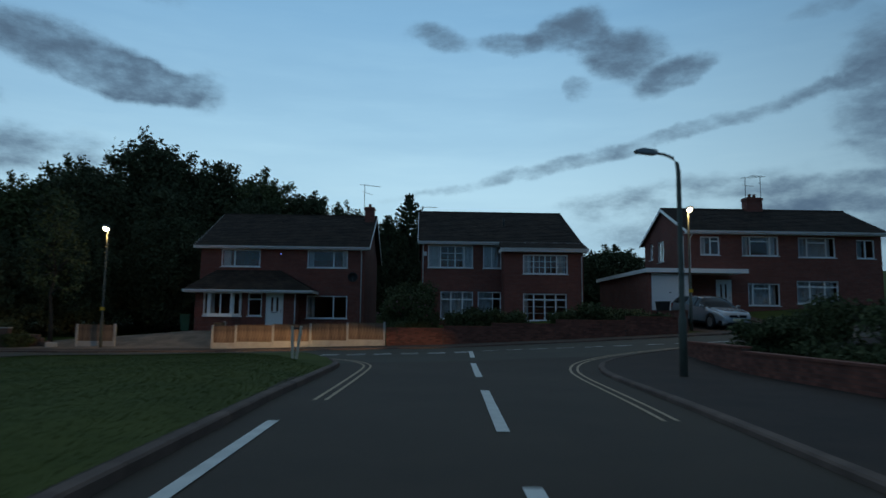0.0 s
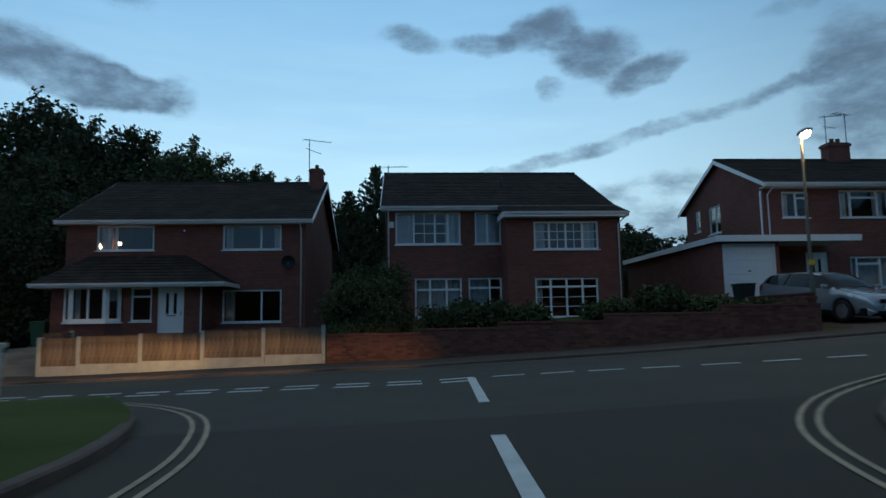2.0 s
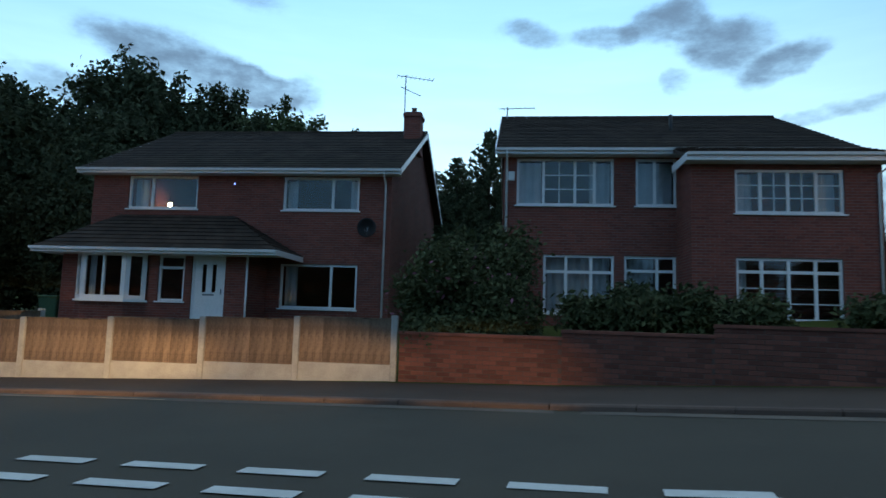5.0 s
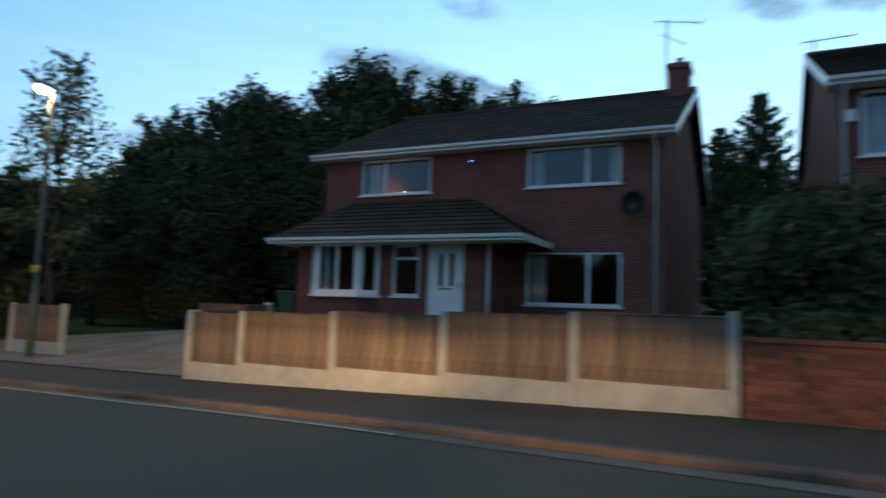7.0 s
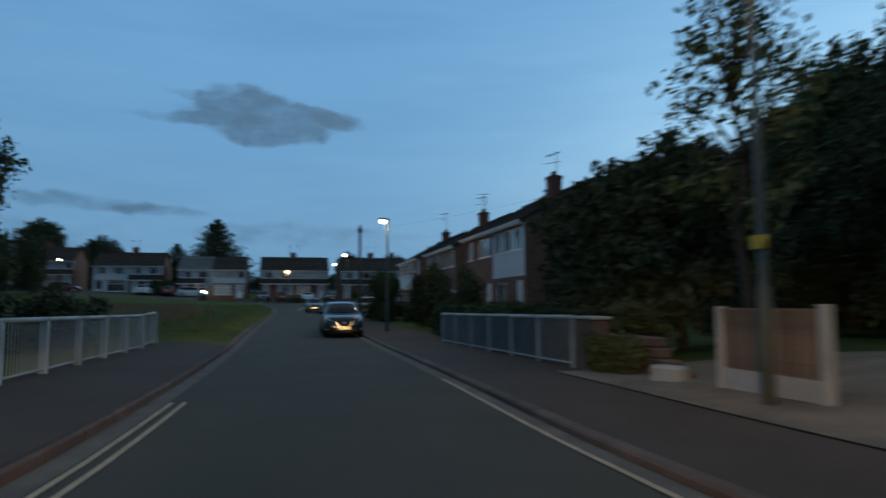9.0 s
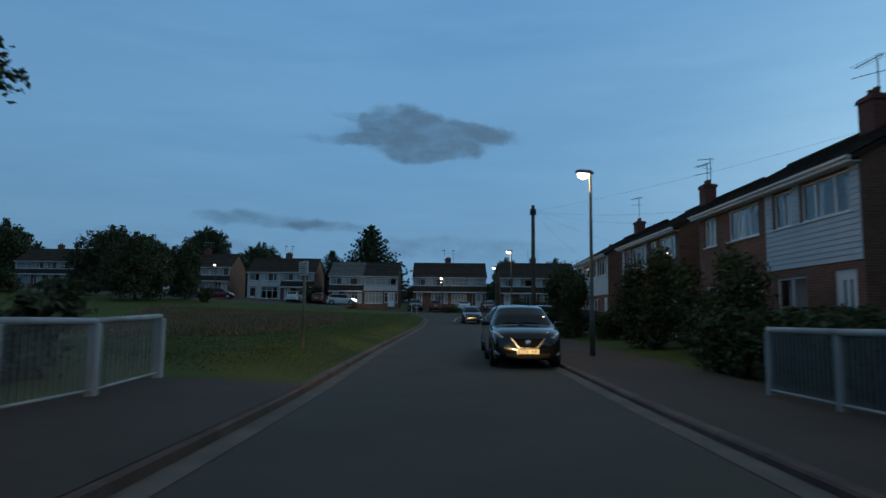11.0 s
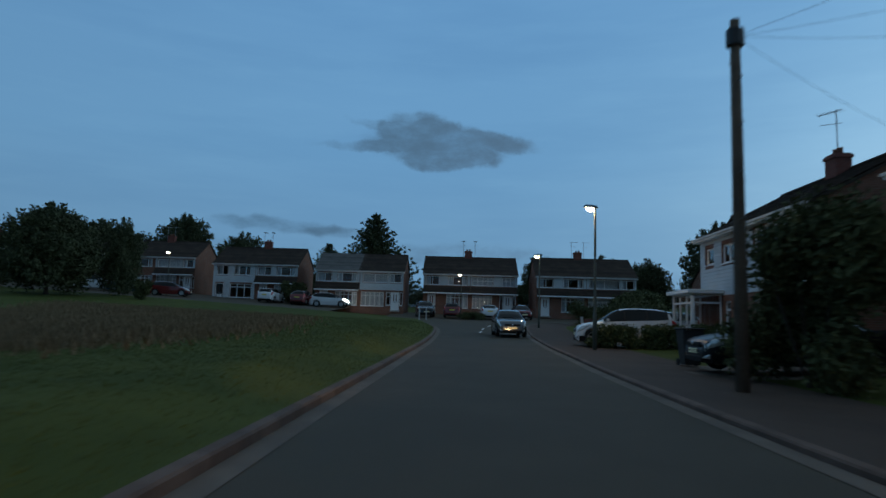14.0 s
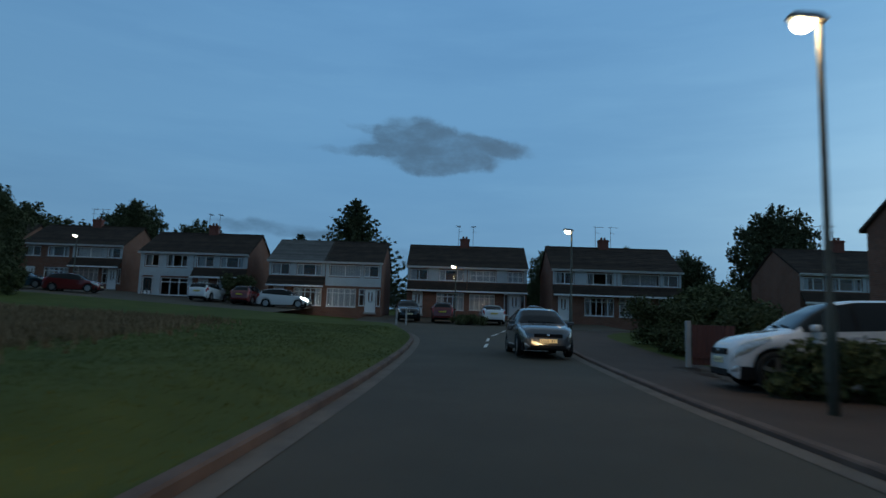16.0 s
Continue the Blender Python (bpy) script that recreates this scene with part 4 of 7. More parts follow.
part("wing_fascia", boxes((4.53, -1.95, zw - 0.20, 9.47, -1.91, zw - 0.02), (4.56, -1.91, zw - 0.20, 9.44, -1.503, zw - 0.18), (4.52, -1.91, zw - 0.20, 4.55, -0.42, zw + 0.0)), UPVC, house_two)
bm = bmesh.new()
prism(bm, [(-2.05, zw - 0.01), (-1.952, zw - 0.01), (-1.97, zw - 0.08), (-2.035, zw - 0.08)], "x", 4.53, 9.47)
prism(bm, [(-1.95, zw - 0.16), (-1.95, zw), (-0.4, ze2 + 0.02), (-0.4, ze2 - 0.16)], "x", 9.45, 9.48)
part("wing_gutter", bm, UPVC, house_two)
bm = bmesh.new()
tube(bm, [(9.35, -1.99, zw - 0.08), (9.35, -1.99, zw - 0.18), (9.15, -1.55, zw - 0.45), (9.15, -1.55, -0.6)], 0.033, 8)
part("downpipe", bm, UPVC, house_two, "white plastic downpipe", True)
part("alarm_box", boxes((0.14, -0.08, 4.05, 0.32, -0.002, 4.3), bevel=0.015), UPVC, house_two, "small white alarm box")
bm = bmesh.new()
tube(bm, [(5.2, 2.6, 6.0), (5.2, 2.6, 6.75)], 0.055, 10)
part("vent_pipe", bm, DARK_PLASTIC, house_two, "roof vent pipe", True)

# third house, raised, with flat-roofed garage
H3X, H3Y, H3Z = 15.4, 37.5, 1.5
fan = dict(label="white window with a top light")
house_three = house("semi_detached_house", pose(H3X, H3Y, H3Z), 11.6, 7.3, 5.14, 6.92, [
    win(0.77, 3.6, 1.16, 1.09, vert=(0.62,), horiz=((0.62, 1.09, 0.82),), curtains=((0.05, 0.45, 1.0),)), win(3.25, 3.58, 2.19, 1.17, vert=(0.5, 1.68), horiz=((0.5, 1.68, 0.86),), curtains=((0.05, 0.5, 1.0), (1.65, 2.1, 1.0))),
    win(6.6, 3.52, 2.24, 1.2, vert=(0.55, 1.7), horiz=((0.55, 1.7, 0.88),), curtains=((0.05, 2.1, 1.0),)), win(10.1, 3.5, 1.1, 1.12, vert=(0.55,), curtains=((0.05, 0.5, 1.0),)),
    win(3.52, 0.67, 1.9, 1.3, vert=(0.3, 1.3), horiz=((0.3, 1.3, 1.0),), curtains=((0.05, 1.8, 1.0),)), win(6.42, 0.8, 2.5, 1.35, vert=(0.8, 1.7), horiz=((0.07, 2.43, 1.0),), curtains=((0.05, 2.4, 1.0),)),
    door(1.62, 0.08, 0.95, 2.08, lights=2),
], "long red brick semi-detached house with tiled gable roof", left=[win(0.72, 3.8, 0.6, 1.07, horiz=((0.07, 0.53, 0.7),)), win(2.15, 3.5, 1.2, 1.35, vert=(0.65,), curtains=((0.7, 1.2, 1.0),))], pipes=(0.15,), over=0.5, verge=0.2)
chimney(house_three, 5.8, 3.6, 6.4, 7.7, 1.05, 0.6, 2)
garage = thing("garage", pose(12.4, 35.7, 1.5), "flat-roofed brick garage with a white door", "garage")
bm = bmesh.new()
wall_sheet(bm, 2.42, 3.4, 0.22, [(0.20, 1.32, 2.30, 3.34)], pose(0, 0, -1))
wall_sheet(bm, 9.6, 3.4, 0.22, [], pose(0, 9.83, -1, 0, 0, -90))
wall_sheet(bm, 9.6, 3.4, 0.22, [], pose(2.42, 0.23, -1, 0, 0, 90))
part("wall", bm, BRICK_RED, garage)
part("roof", boxes((-0.15, -0.3, 2.42, 2.55, 10.0, 2.52)), ROOF, garage)
part("canopy", boxes((-0.2, -0.36, 2.38, 5.5, -0.30, 2.62), (-0.2, -0.30, 2.38, -0.14, 10.0, 2.6), (2.6, -0.30, 2.42, 5.5, 1.7, 2.55)), UPVC, garage, "white canopy fascia")
place_opening(garage, pose(0, 0, 0), dict(kind="garage", x=0.20, z=0.32, w=2.10, h=2.02))
part("downpipe", tube(bmesh.new(), [(2.52, 1.2, 2.5), (2.52, 1.2, 4.6)], 0.035, 8), UPVC, garage)


# ---- terraces along the main road and round the crescent ----
def pair_front(w, style, eave=4.9):
    """Openings for one terrace unit of width w; the upper windows stand close under the eaves."""
    zu, hu = eave - 1.40, 1.10
    if style == "clad":
        return [win(0.6, 3.62, 0.95, 0.72, curtains=((0.05, 0.9, 1.0),)), win(2.4, 3.55, 1.9, 0.78, vert=(0.62,), curtains=((0.7, 1.85, 1.0),)), win(2.55, 0.95, 0.62, 1.05, horiz=((0.07, 0.55, 0.7),)), win(3.4, 0.6, 1.2, 1.4, vert=(0.6,), curtains=((0.05, 1.1, 1.0),))]
    if style == "white":
        return [win(0.5, zu, 1.1, hu, vert=(0.55,), curtains=((0.05, 1.0, 1.0),)), win(w - 2.75, zu, 2.3, hu, vert=(0.7, 1.6), curtains=((0.05, 0.6, 1.0), (1.6, 2.2, 1.0))), win(0.5, 0.5, 1.7, 1.5, vert=(0.85,), curtains=((0.05, 1.6, 1.0),)), door(w - 1.3, 0.0, 0.95, 2.05)]
    if style == "pale":
        return [win(0.45, zu, 1.3, hu, vert=(0.65,), curtains=((0.05, 0.5, 1.0),)), win(2.5, zu, 1.9, hu, vert=(0.55, 1.35), curtains=((0.05, 0.5, 1.0),)), door(0.35, 0.0, 0.95, 2.05, dark=True), win(2.05, 0.42, 2.55, 1.62, vert=(0.85, 1.7), horiz=((0.07, 2.48, 1.22),))]
    if style == "plain":
        return [win(0.35, zu + 0.05, w - 2.2, 1.0, vert=((w - 2.2) / 2,), curtains=((0.05, w - 2.3, 1.0),)), win(w - 1.55, zu + 0.05, 1.3, 1.0, vert=(0.45,), curtains=((0.05, 0.4, 1.0),)), win(0.2, 0.42, 2.6, 1.62, vert=(0.52, 1.04, 1.56, 2.08), horiz=((0.07, 2.53, 1.2),), curtains=((0.05, 2.5, 1.0),)), win(w - 1.95, 0.55, 0.5, 1.5, horiz=((0.07, 0.43, 1.0),)), door(w - 1.4, 0.0, 0.95, 2.05), win(w - 0.4, 0.55, 0.36, 1.5)]
    if style == "grid":
        return [win(0.25, zu + 0.05, 2.4, 1.0, vert=(0.6, 1.2, 1.8), horiz=((0.07, 2.33, 0.55),), curtains=((0.05, 2.3, 1.0),)), win(w - 1.75, zu + 0.05, 1.4, 1.0, vert=(0.45, 0.95), horiz=((0.07, 1.33, 0.55),), curtains=((0.05, 1.3, 1.0),)), win(0.25, 0.5, 2.3, 1.45, vert=(0.46, 0.92, 1.38, 1.84), horiz=((0.07, 2.23, 1.1),), curtains=((0.05, 2.2, 1.0),)), win(w - 2.05, 0.15, 0.42, 1.9), door(w - 1.6, 0.0, 1.0, 2.05), win(w - 0.57, 0.15, 0.42, 1.9)]
    return [win(0.25, zu + 0.05, 1.6, 1.0, vert=(0.8,), curtains=((0.05, 0.6, 1.0),)), win(w - 2.55, zu + 0.05, 2.2, 1.0, vert=(0.55, 1.65), curtains=((0.05, 0.5, 1.0), (1.7, 2.1, 1.0))), door(0.5, 0.0, 0.95, 2.05), win(w - 2.75, 0.45, 2.5, 1.55, vert=(0.5, 1.0, 1.5, 2.0), horiz=((0.07, 2.43, 1.2),), curtains=((0.05, 0.7, 1.0), (1.8, 2.4, 1.0)))]


def terrace(m, units, d, eave, ridge, label, fine=False, brick=None, right=(), left=(), roof=None):
    """A block of attached houses: units is a list of (width, style, cladding)."""
    total = sum(u[0] for u in units)
    ops, x = [], 0.0
    for w, style, clad in units:
        for o in pair_front(w, style, eave):
            o = dict(o)
            o["x"] += x
            ops.append(o)
        x += w
    h = house("terraced_house", m, total, d, eave, ridge, ops, label, brick=brick or BRICK_BROWN, fine=fine, right=right, left=left, roof=roof, over=0.3, barge=False)
    x = 0.0
    for w, style, clad in units:
        holes = [(o["x"] - 0.03, o["z"] - 0.06, o["x"] + o["w"] + 0.03, o["z"] + o["h"] + 0.03) for o in pair_front(w, style, eave)]
        if clad == "boards":
            z = 0.1 if style == "pale" else 2.25
            bm = bmesh.new()
            while z < eave - 0.25:
                xs = sorted({0.03, w - 0.03, *[v for q in holes if q[1] < z + 0.14 and q[3] > z for v in (q[0], q[2])]})
                for a, b in zip(xs, xs[1:]):
                    if not any(q[0] <= (a + b) / 2 <= q[2] and q[1] < z + 0.14 and q[3] > z for q in holes):
                        prism(bm, [(-0.035, z), (-0.003, z), (-0.003, z + 0.146), (-0.012, z + 0.146)], "x", a, b)
                z += 0.15
            c = part("cladding", bm, PAINT_WHITE, h, "white horizontal weatherboards")
            c.matrix_local = pose(x, 0, 0)
        elif clad == "band":
            un, ti = bmesh.new(), bmesh.new()
            slope(un, ti, (0.02, -0.75, 2.2), (w - 0.02, -0.75, 2.2), (w - 0.02, -0.02, 2.98), (0.02, -0.02, 2.98), fine=False, course=0.2)
            c = part("canopy_roof", un, ROOF, h, "dark tiled canopy over the ground floor")
            c.matrix_local = pose(x, 0, 0)
            tagged(part("tiles", ti, ROOF, c), kind="stuff")
            part("fascia", boxes((0.0, -0.79, 2.06, w, -0.74, 2.2)), UPVC, c)
            xs = [0.03, *sorted(v for q in holes if q[3] > 3.5 for v in (q[0], q[2])), w - 0.03]
            for a, b in list(zip(xs, xs[1:]))[::2]:
                q = part("panel", boxes((a, -0.03, eave - 1.40, b, -0.003, eave - 0.27)), PAINT_WHITE, h, "white panel between upper windows")
                q.matrix_local = pose(x, 0, 0)
        x += w
    return h


t1 = terrace(pose(-47.6, 37.8, -0.12), [(5.4, "white", ""), (4.8, "white", "boards")], 7.6, 4.9, 7.0, "brick terraced pair with white weatherboarding", fine=True, right=[win(4.05, 3.98, 1.25, 1.0, horiz=((0.07, 1.18, 0.72),))])
chimney(t1, 6.0, 3.3, 6.3, 7.8, 0.75, 0.6, 2)
t2 = terrace(pose(-58.9, 37.8, -0.2), [(4.5, "white", "boards"), (4.5, "white", "")], 7.6, 4.9, 7.0, "brick terraced pair with pale weatherboarding", fine=True)
chimney(t2, 3.7, 3.5, 6.3, 7.8, 0.75, 0.6, 2)
t3 = terrace(pose(-72.6, 38.0, -0.1), [(4.8, "clad", "boards"), (4.8, "white", "boards")], 7.6, 4.9, 7.0, "white clad terraced pair beside the road", fine=True)
chimney(t3, 4.8, 3.5, 6.3, 7.6, 0.75, 0.6, 2)
t4 = terrace(pose(-76.0, 42.5, 0.15, 0, 0, 90), [(5.0, "white", ""), (5.0, "white", "")], 7.6, 4.9, 7.0, "brick terraced pair set back from the road")
chimney(t4, 5.0, 3.8, 6.3, 7.8, 0.9, 0.6, 2)
for (cx, cy, cz), units, lab, rf, ridge_z in (
        ((-131.0, -44.5, 4.9), [(5.1, "plain", "band"), (5.1, "", "band")], "distant brown brick terraced pair", None, 6.8),
        ((-128.0, -30.0, 4.2), [(5.1, "", "band"), (5.1, "white", "boards")], "dim brown brick terraced pair with pale boards", None, 6.8),
        ((-124.0, -16.2, 3.65), [(5.1, "", ""), (5.1, "plain", "band")], "brown brick terraced pair with dark canopy", None, 6.8),
        ((-119.0, -1.75, 2.62), [(5.0, "pale", "boards"), (5.0, "", "band")], "terraced pair, one half white", None, 6.75),
        ((-117.0, 10.8, 2.02), [(5.05, "", "band")], "brick terraced house with a weathered grey roof", ROOF_GREY, 6.7),
        ((-117.0, 15.85, 2.027), [(5.0, "plain", "boards")], "terraced house with white boards and a dark roof", None, 6.7),
        ((-119.0, 23.0, 2.08), [(5.45, "", "band"), (5.45, "grid", "band")], "brown brick terraced pair with white panels", None, 6.8),
        ((-115.5, 35.7, 1.88), [(5.5, "", "band"), (5.5, "plain", "band")], "brown brick terraced pair with white panels and dark canopy", None, 6.8),
        ((-109.0, 53.3, 1.5), [(5.0, "", "band"), (5.0, "", "band")], "dim brown brick terraced pair", None, 6.7)):
    h = terrace(pose(cx, cy, cz, 0, 0, 90), units, 8.0, 4.46, ridge_z, lab, roof=rf)
    if len(units) > 1:
        chimney(h, 5.2, 4.0, 6.0, 7.55, 0.9, 0.6, 2)


# ---- street lamps ----
LAMP_LIGHT = bpy.data.lights.new("lamp_light", "POINT")
LAMP_LIGHT.energy, LAMP_LIGHT.color, LAMP_LIGHT.shadow_soft_size = 55.0, (1.0, 0.66, 0.34), 0.08


def street_lamp(x, y, z, height, lit=True, box_at=1.9, toward=(0.0, -1.0), label="tall grey-green street lamp column with a glowing lantern", light=True):
    t = thing("street_lamp", pose(x, y, z), label, "street lamp", "street lamps")
    bm = bmesh.new()
    tube(bm, [(0, 0, -0.3), (0, 0, 1.35), (0, 0, 1.42), (0, 0, height - 0.15), (0, 0, height)], [0.078, 0.078, 0.052, 0.042, 0.038], 14)
    col = part("column", bm, GREEN_STEEL, t, smooth=True)
    part("access_door", boxes((-0.045, -0.083, 0.45, 0.045, -0.074, 0.95), bevel=0.004), GREEN_STEEL, col)
    if box_at:
        bm = bmesh.new()
        tube(bm, [(0, 0, box_at - 0.08), (0, 0, box_at + 0.08)], 0.060, 14)
        part("yellow_band", bm, YELLOW_SIGN, col, "yellow warning band", True)
        part("notice_plate", boxes((-0.11, -0.075, box_at - 0.08, 0.11, -0.069, box_at + 0.08), bevel=0.004), YELLOW_SIGN, col, "yellow notice plate")
    dx, dy = toward
    r = pose(0, 0, height, 0, 0, math.degrees(math.atan2(dy, dx)))
    bm = bmesh.new()
    prism(bm, [(-0.12, 0.02), (0.10, 0.0), (0.42, 0.04), (0.46, 0.09), (0.36, 0.14), (0.0, 0.12)], "y", -0.10, 0.10)
    bmesh.ops.bevel(bm, geom=bm.edges[:], offset=0.02, segments=2, affect="EDGES")
    head = part("lantern", bm, STEEL, t, "slim grey lantern head")
    head.matrix_local = r
    bm = bmesh.new()
    prism(bm, [(0.06, -0.005), (0.10, -0.10), (0.20, -0.13), (0.32, -0.09), (0.38, 0.02)], "y", -0.075, 0.075)
    bmesh.ops.bevel(bm, geom=bm.edges[:], offset=0.015, segments=2, affect="EDGES")
    lens = part("lens", bm, LAMP_GLOW if lit else plain("clear_bowl", (0.5, 0.5, 0.5), 0.1), t, "glowing warm lens" if lit else "dark unlit lens")
    lens.matrix_local = r
    if lit and light:
        lamp = new("lamp_light", LAMP_LIGHT)
        lamp.matrix_world = Matrix.Translation(Vector((x, y, z)) + r @ Vector((0.25, 0, -0.16)))
    return t


street_lamp(-15.62, 32.52, plot(-15.6, 32.5), 5.85)
street_lamp(12.55, 30.35, plot(12.5, 30.3), 5.75)
street_lamp(-41.0, 31.95, plot(-41, 31.9), 5.45, box_at=0)
street_lamp(-68.4, 32.4, plot(-68.4, 32.4), 5.5, box_at=0)
street_lamp(-92.5, 33.2, plot(-92.5, 33.2), 5.4, light=False, box_at=0)
street_lamp(-113.4, 27.4, 1.48, 4.5, light=False, box_at=0)
street_lamp(-113.5, -4.6, 2.6, 5.0, light=False, box_at=0)
# unlit column with a curved bracket at the corner
arm = thing("street_lamp", pose(5.62, 14.05, level(5.6, 14.0) + 0.1), "dark unlit street lamp with a curved bracket arm", "street lamp", "street lamps")
bm = bmesh.new()
tube(bm, [(0, 0, -0.3), (0, 0, 1.2), (0, 0, 1.28), (0, 0, 4.45), (-0.03, 0, 4.62), (-0.12, 0.0, 4.74), (-0.3, 0.01, 4.82), (-0.55, 0.02, 4.86)], [0.085, 0.085, 0.062, 0.05, 0.042, 0.036, 0.03, 0.03], 14)
part("column", bm, GREEN_STEEL, arm, smooth=True)
bm = bmesh.new()
prism(bm, [(-0.98, 4.90), (-0.95, 4.84), (-0.5, 4.80), (-0.45, 4.86), (-0.5, 4.92), (-0.8, 4.95)], "y", -0.08, 0.10)
bmesh.ops.bevel(bm, geom=bm.edges[:], offset=0.02, segments=2, affect="EDGES")
part("lantern", bm, STEEL, arm, "grey unlit lantern head")


# ---- fences, walls and railings ----
def panel_fence(pts, label, top=1.06, gravel=0.28):
    """Concrete posts with gravel boards and timber panels between the points."""
    f = thing("panel_fence", pose(0, 0, 0), label, "fence")
    rnd = random.Random(5)
    for i, (x, y) in enumerate(pts):
        z = plot(x, y)
        bm = boxes((x - 0.055, y - 0.06, z - 0.3, x + 0.055, y + 0.06, z + top + 0.07), bevel=0.012)
        part("post", bm, CONCRETE, f, "pale concrete post")
    board_mesh = {}
    for (ax, ay), (bx, by) in zip(pts, pts[1:]):
        l = math.dist((ax, ay), (bx, by)) - 0.11
        ang = math.degrees(math.atan2(by - ay, bx - ax))
        za, zb = plot(ax, ay), plot(bx, by)
        zt = max(za, zb)
        m = pose(ax, ay, 0, 0, 0, ang) @ pose(0.055, 0, 0)
        bm = bmesh.new()
        prism(bm, [(0, za - 0.15), (l, zb - 0.15), (l, zt + gravel), (0, zt + gravel)], "y", -0.025, 0.025)
        g = part("gravel_board", bm, CONCRETE, f, "concrete gravel board")
        g.matrix_local = m
        rails = part("panel", boxes((0, 0.012, zt + gravel + 0.08, l, 0.045, zt + gravel + 0.13), (0, 0.012, zt + top - 0.14, l, 0.045, zt + top - 0.09), (0, -0.03, zt + top - 0.005, l, 0.04, zt + top + 0.02)), WOOD_FENCE, f, "brown timber fence panel")
        rails.matrix_local = m
        n = max(3, round(l / 0.135))
        w = l / n
        key = round(w, 3)
        if key not in board_mesh:
            bm = bmesh.new()
            prism(bm, [(0, 0.010), (0, -0.004), (w * 1.1, -0.016), (w * 1.1, 0.0)], "z", 0, top - gravel - 0.008)
            bmesh.ops.recalc_face_normals(bm, faces=bm.faces)
            me = bpy.data.meshes.new("board")
            bm.to_mesh(me)
            bm.free()
            me.materials.append(WOOD_FENCE)
            board_mesh[key] = me
        for k in range(n):
            b = new("board", board_mesh[key])
            b.parent = rails
            b.matrix_local = pose(k * w, rnd.uniform(-0.004, 0.003), zt + gravel + 0.002)
    return f


FENCE = [(-9.95, 31.55), (-8.85, 31.55), (-7.1, 31.52), (-5.33, 31.5), (-3.57, 31.46), (-1.82, 31.42)]
panel_fence(FENCE, "low timber panel fence with concrete posts beside the pavement")
panel_fence([(-17.0, 32.95), (-15.15, 32.9)], "single timber fence panel between concrete posts")
panel_fence([(-9.95, 31.66), (-9.95, 33.4)], "short timber fence return beside the drive")

GARDEN_WALL = [(-1.72, 31.35), (1.0, 30.95), (3.2, 30.35), (6.0, 29.45), (9.0, 28.85), (11.6, 28.6)]


def brick_wall(name, pts, height, thick, label, base, near=(-99, -99), coping=True):
    """Garden wall of single bricks; those with x inside near are objects of their own, the rest one mesh."""
    w = thing(name, pose(0, 0, 0), label, "garden wall")
    rnd = random.Random(11)
    bl, bh, jt = 0.215, 0.065, 0.010
    bm = bmesh.new()
    box(bm, 0, 0, 0, bl, thick, bh)
    bmesh.ops.recalc_face_normals(bm, faces=bm.faces)
    bmesh.ops.bevel(bm, geom=[e for e in bm.edges], offset=0.005, segments=1, affect="EDGES")
    me = bpy.data.meshes.new("brick")
    bm.to_mesh(me)
    bm.free()
    me.materials.append(BRICK_SINGLE)
    rest, mortar, cop = bmesh.new(), bmesh.new(), bmesh.new()
    made = 0
    for (ax, ay), (bx, by) in zip(pts, pts[1:]):
        l = math.dist((ax, ay), (bx, by))
        ang = math.degrees(math.atan2(by - ay, bx - ax))
        m = pose(ax, ay, 0, 0, 0, ang)
        za, zb = base(ax, ay), base(bx, by)
        rows = int((height + max(za, zb) - min(za, zb) + 0.1) / (bh + jt))
        ztop = (za + zb) / 2 + height
        for v in box(mortar, 0, 0.008, min(za, zb) - 0.3, l, thick - 0.008, ztop):
            v.co = m @ v.co
        for v in box(cop, -0.01, -0.03, ztop + 0.002, l + 0.01, thick + 0.03, ztop + 0.05):
            v.co = m @ v.co
        for r in range(rows):
            z = ztop - (r + 1) * (bh + jt)
            u = -0.1125 if r % 2 else 0.0
            while u < l - 0.05:
                u0, u1 = max(0.0, u), min(l, u + bl)
                zg = za + (zb - za) * (u0 / l)
                if u1 - u0 > 0.06 and z + bh > zg - 0.05:
                    px = (m @ Vector((u0, 0, 0))).x
                    full = u1 - u0 > bl - 0.002
                    if full and near[0] < px < near[1] and made < 300:
                        b = new("brick", me)
                        b.parent = w
                        b.matrix_local = m @ pose(u0, rnd.uniform(-0.003, 0.003), z, 0, 0, rnd.uniform(-0.4, 0.4))
                        made += 1
                    else:
                        for v in box(rest, u0, rnd.uniform(-0.003, 0.002), z, u1, thick, z + bh):
                            v.co = m @ v.co
                u += bl + jt
    for b_ in (rest, mortar, cop):
        bmesh.ops.recalc_face_normals(b_, faces=b_.faces)
    tagged(part("bricks", rest, BRICK_SINGLE, w), kind="stuff")
    part("mortar", mortar, MORTAR, w)
    if coping:
        part("coping", cop, BRICK_SINGLE, w, "flat brick coping")
    return w


MORTAR = surface("old_mortar", (0.15, 0.10, 0.08), (0.09, 0.062, 0.052), 3.0, rough=0.95, bump=0.4)
BRICK_SINGLE = surface("garden_brick", (0.25, 0.085, 0.055), (0.12, 0.046, 0.035), 3.0, rough=0.9, bump=0.5, fine=45.0, island=0.3)
EAST_WALL = [(7.55, 18.6), (7.35, 15.0), (7.2, 10.0), (7.1, 4.0)]
brick_wall("corner_wall", EAST_WALL, 0.42, 0.215, "low dark brick wall at the street corner", lambda x, y: level(x, y) + 0.1)
pier = thing("gate_pier", pose(-20.55, 32.75, plot(-20.5, 32.75)), "short pale rendered pier at the end of the railing", "pier")
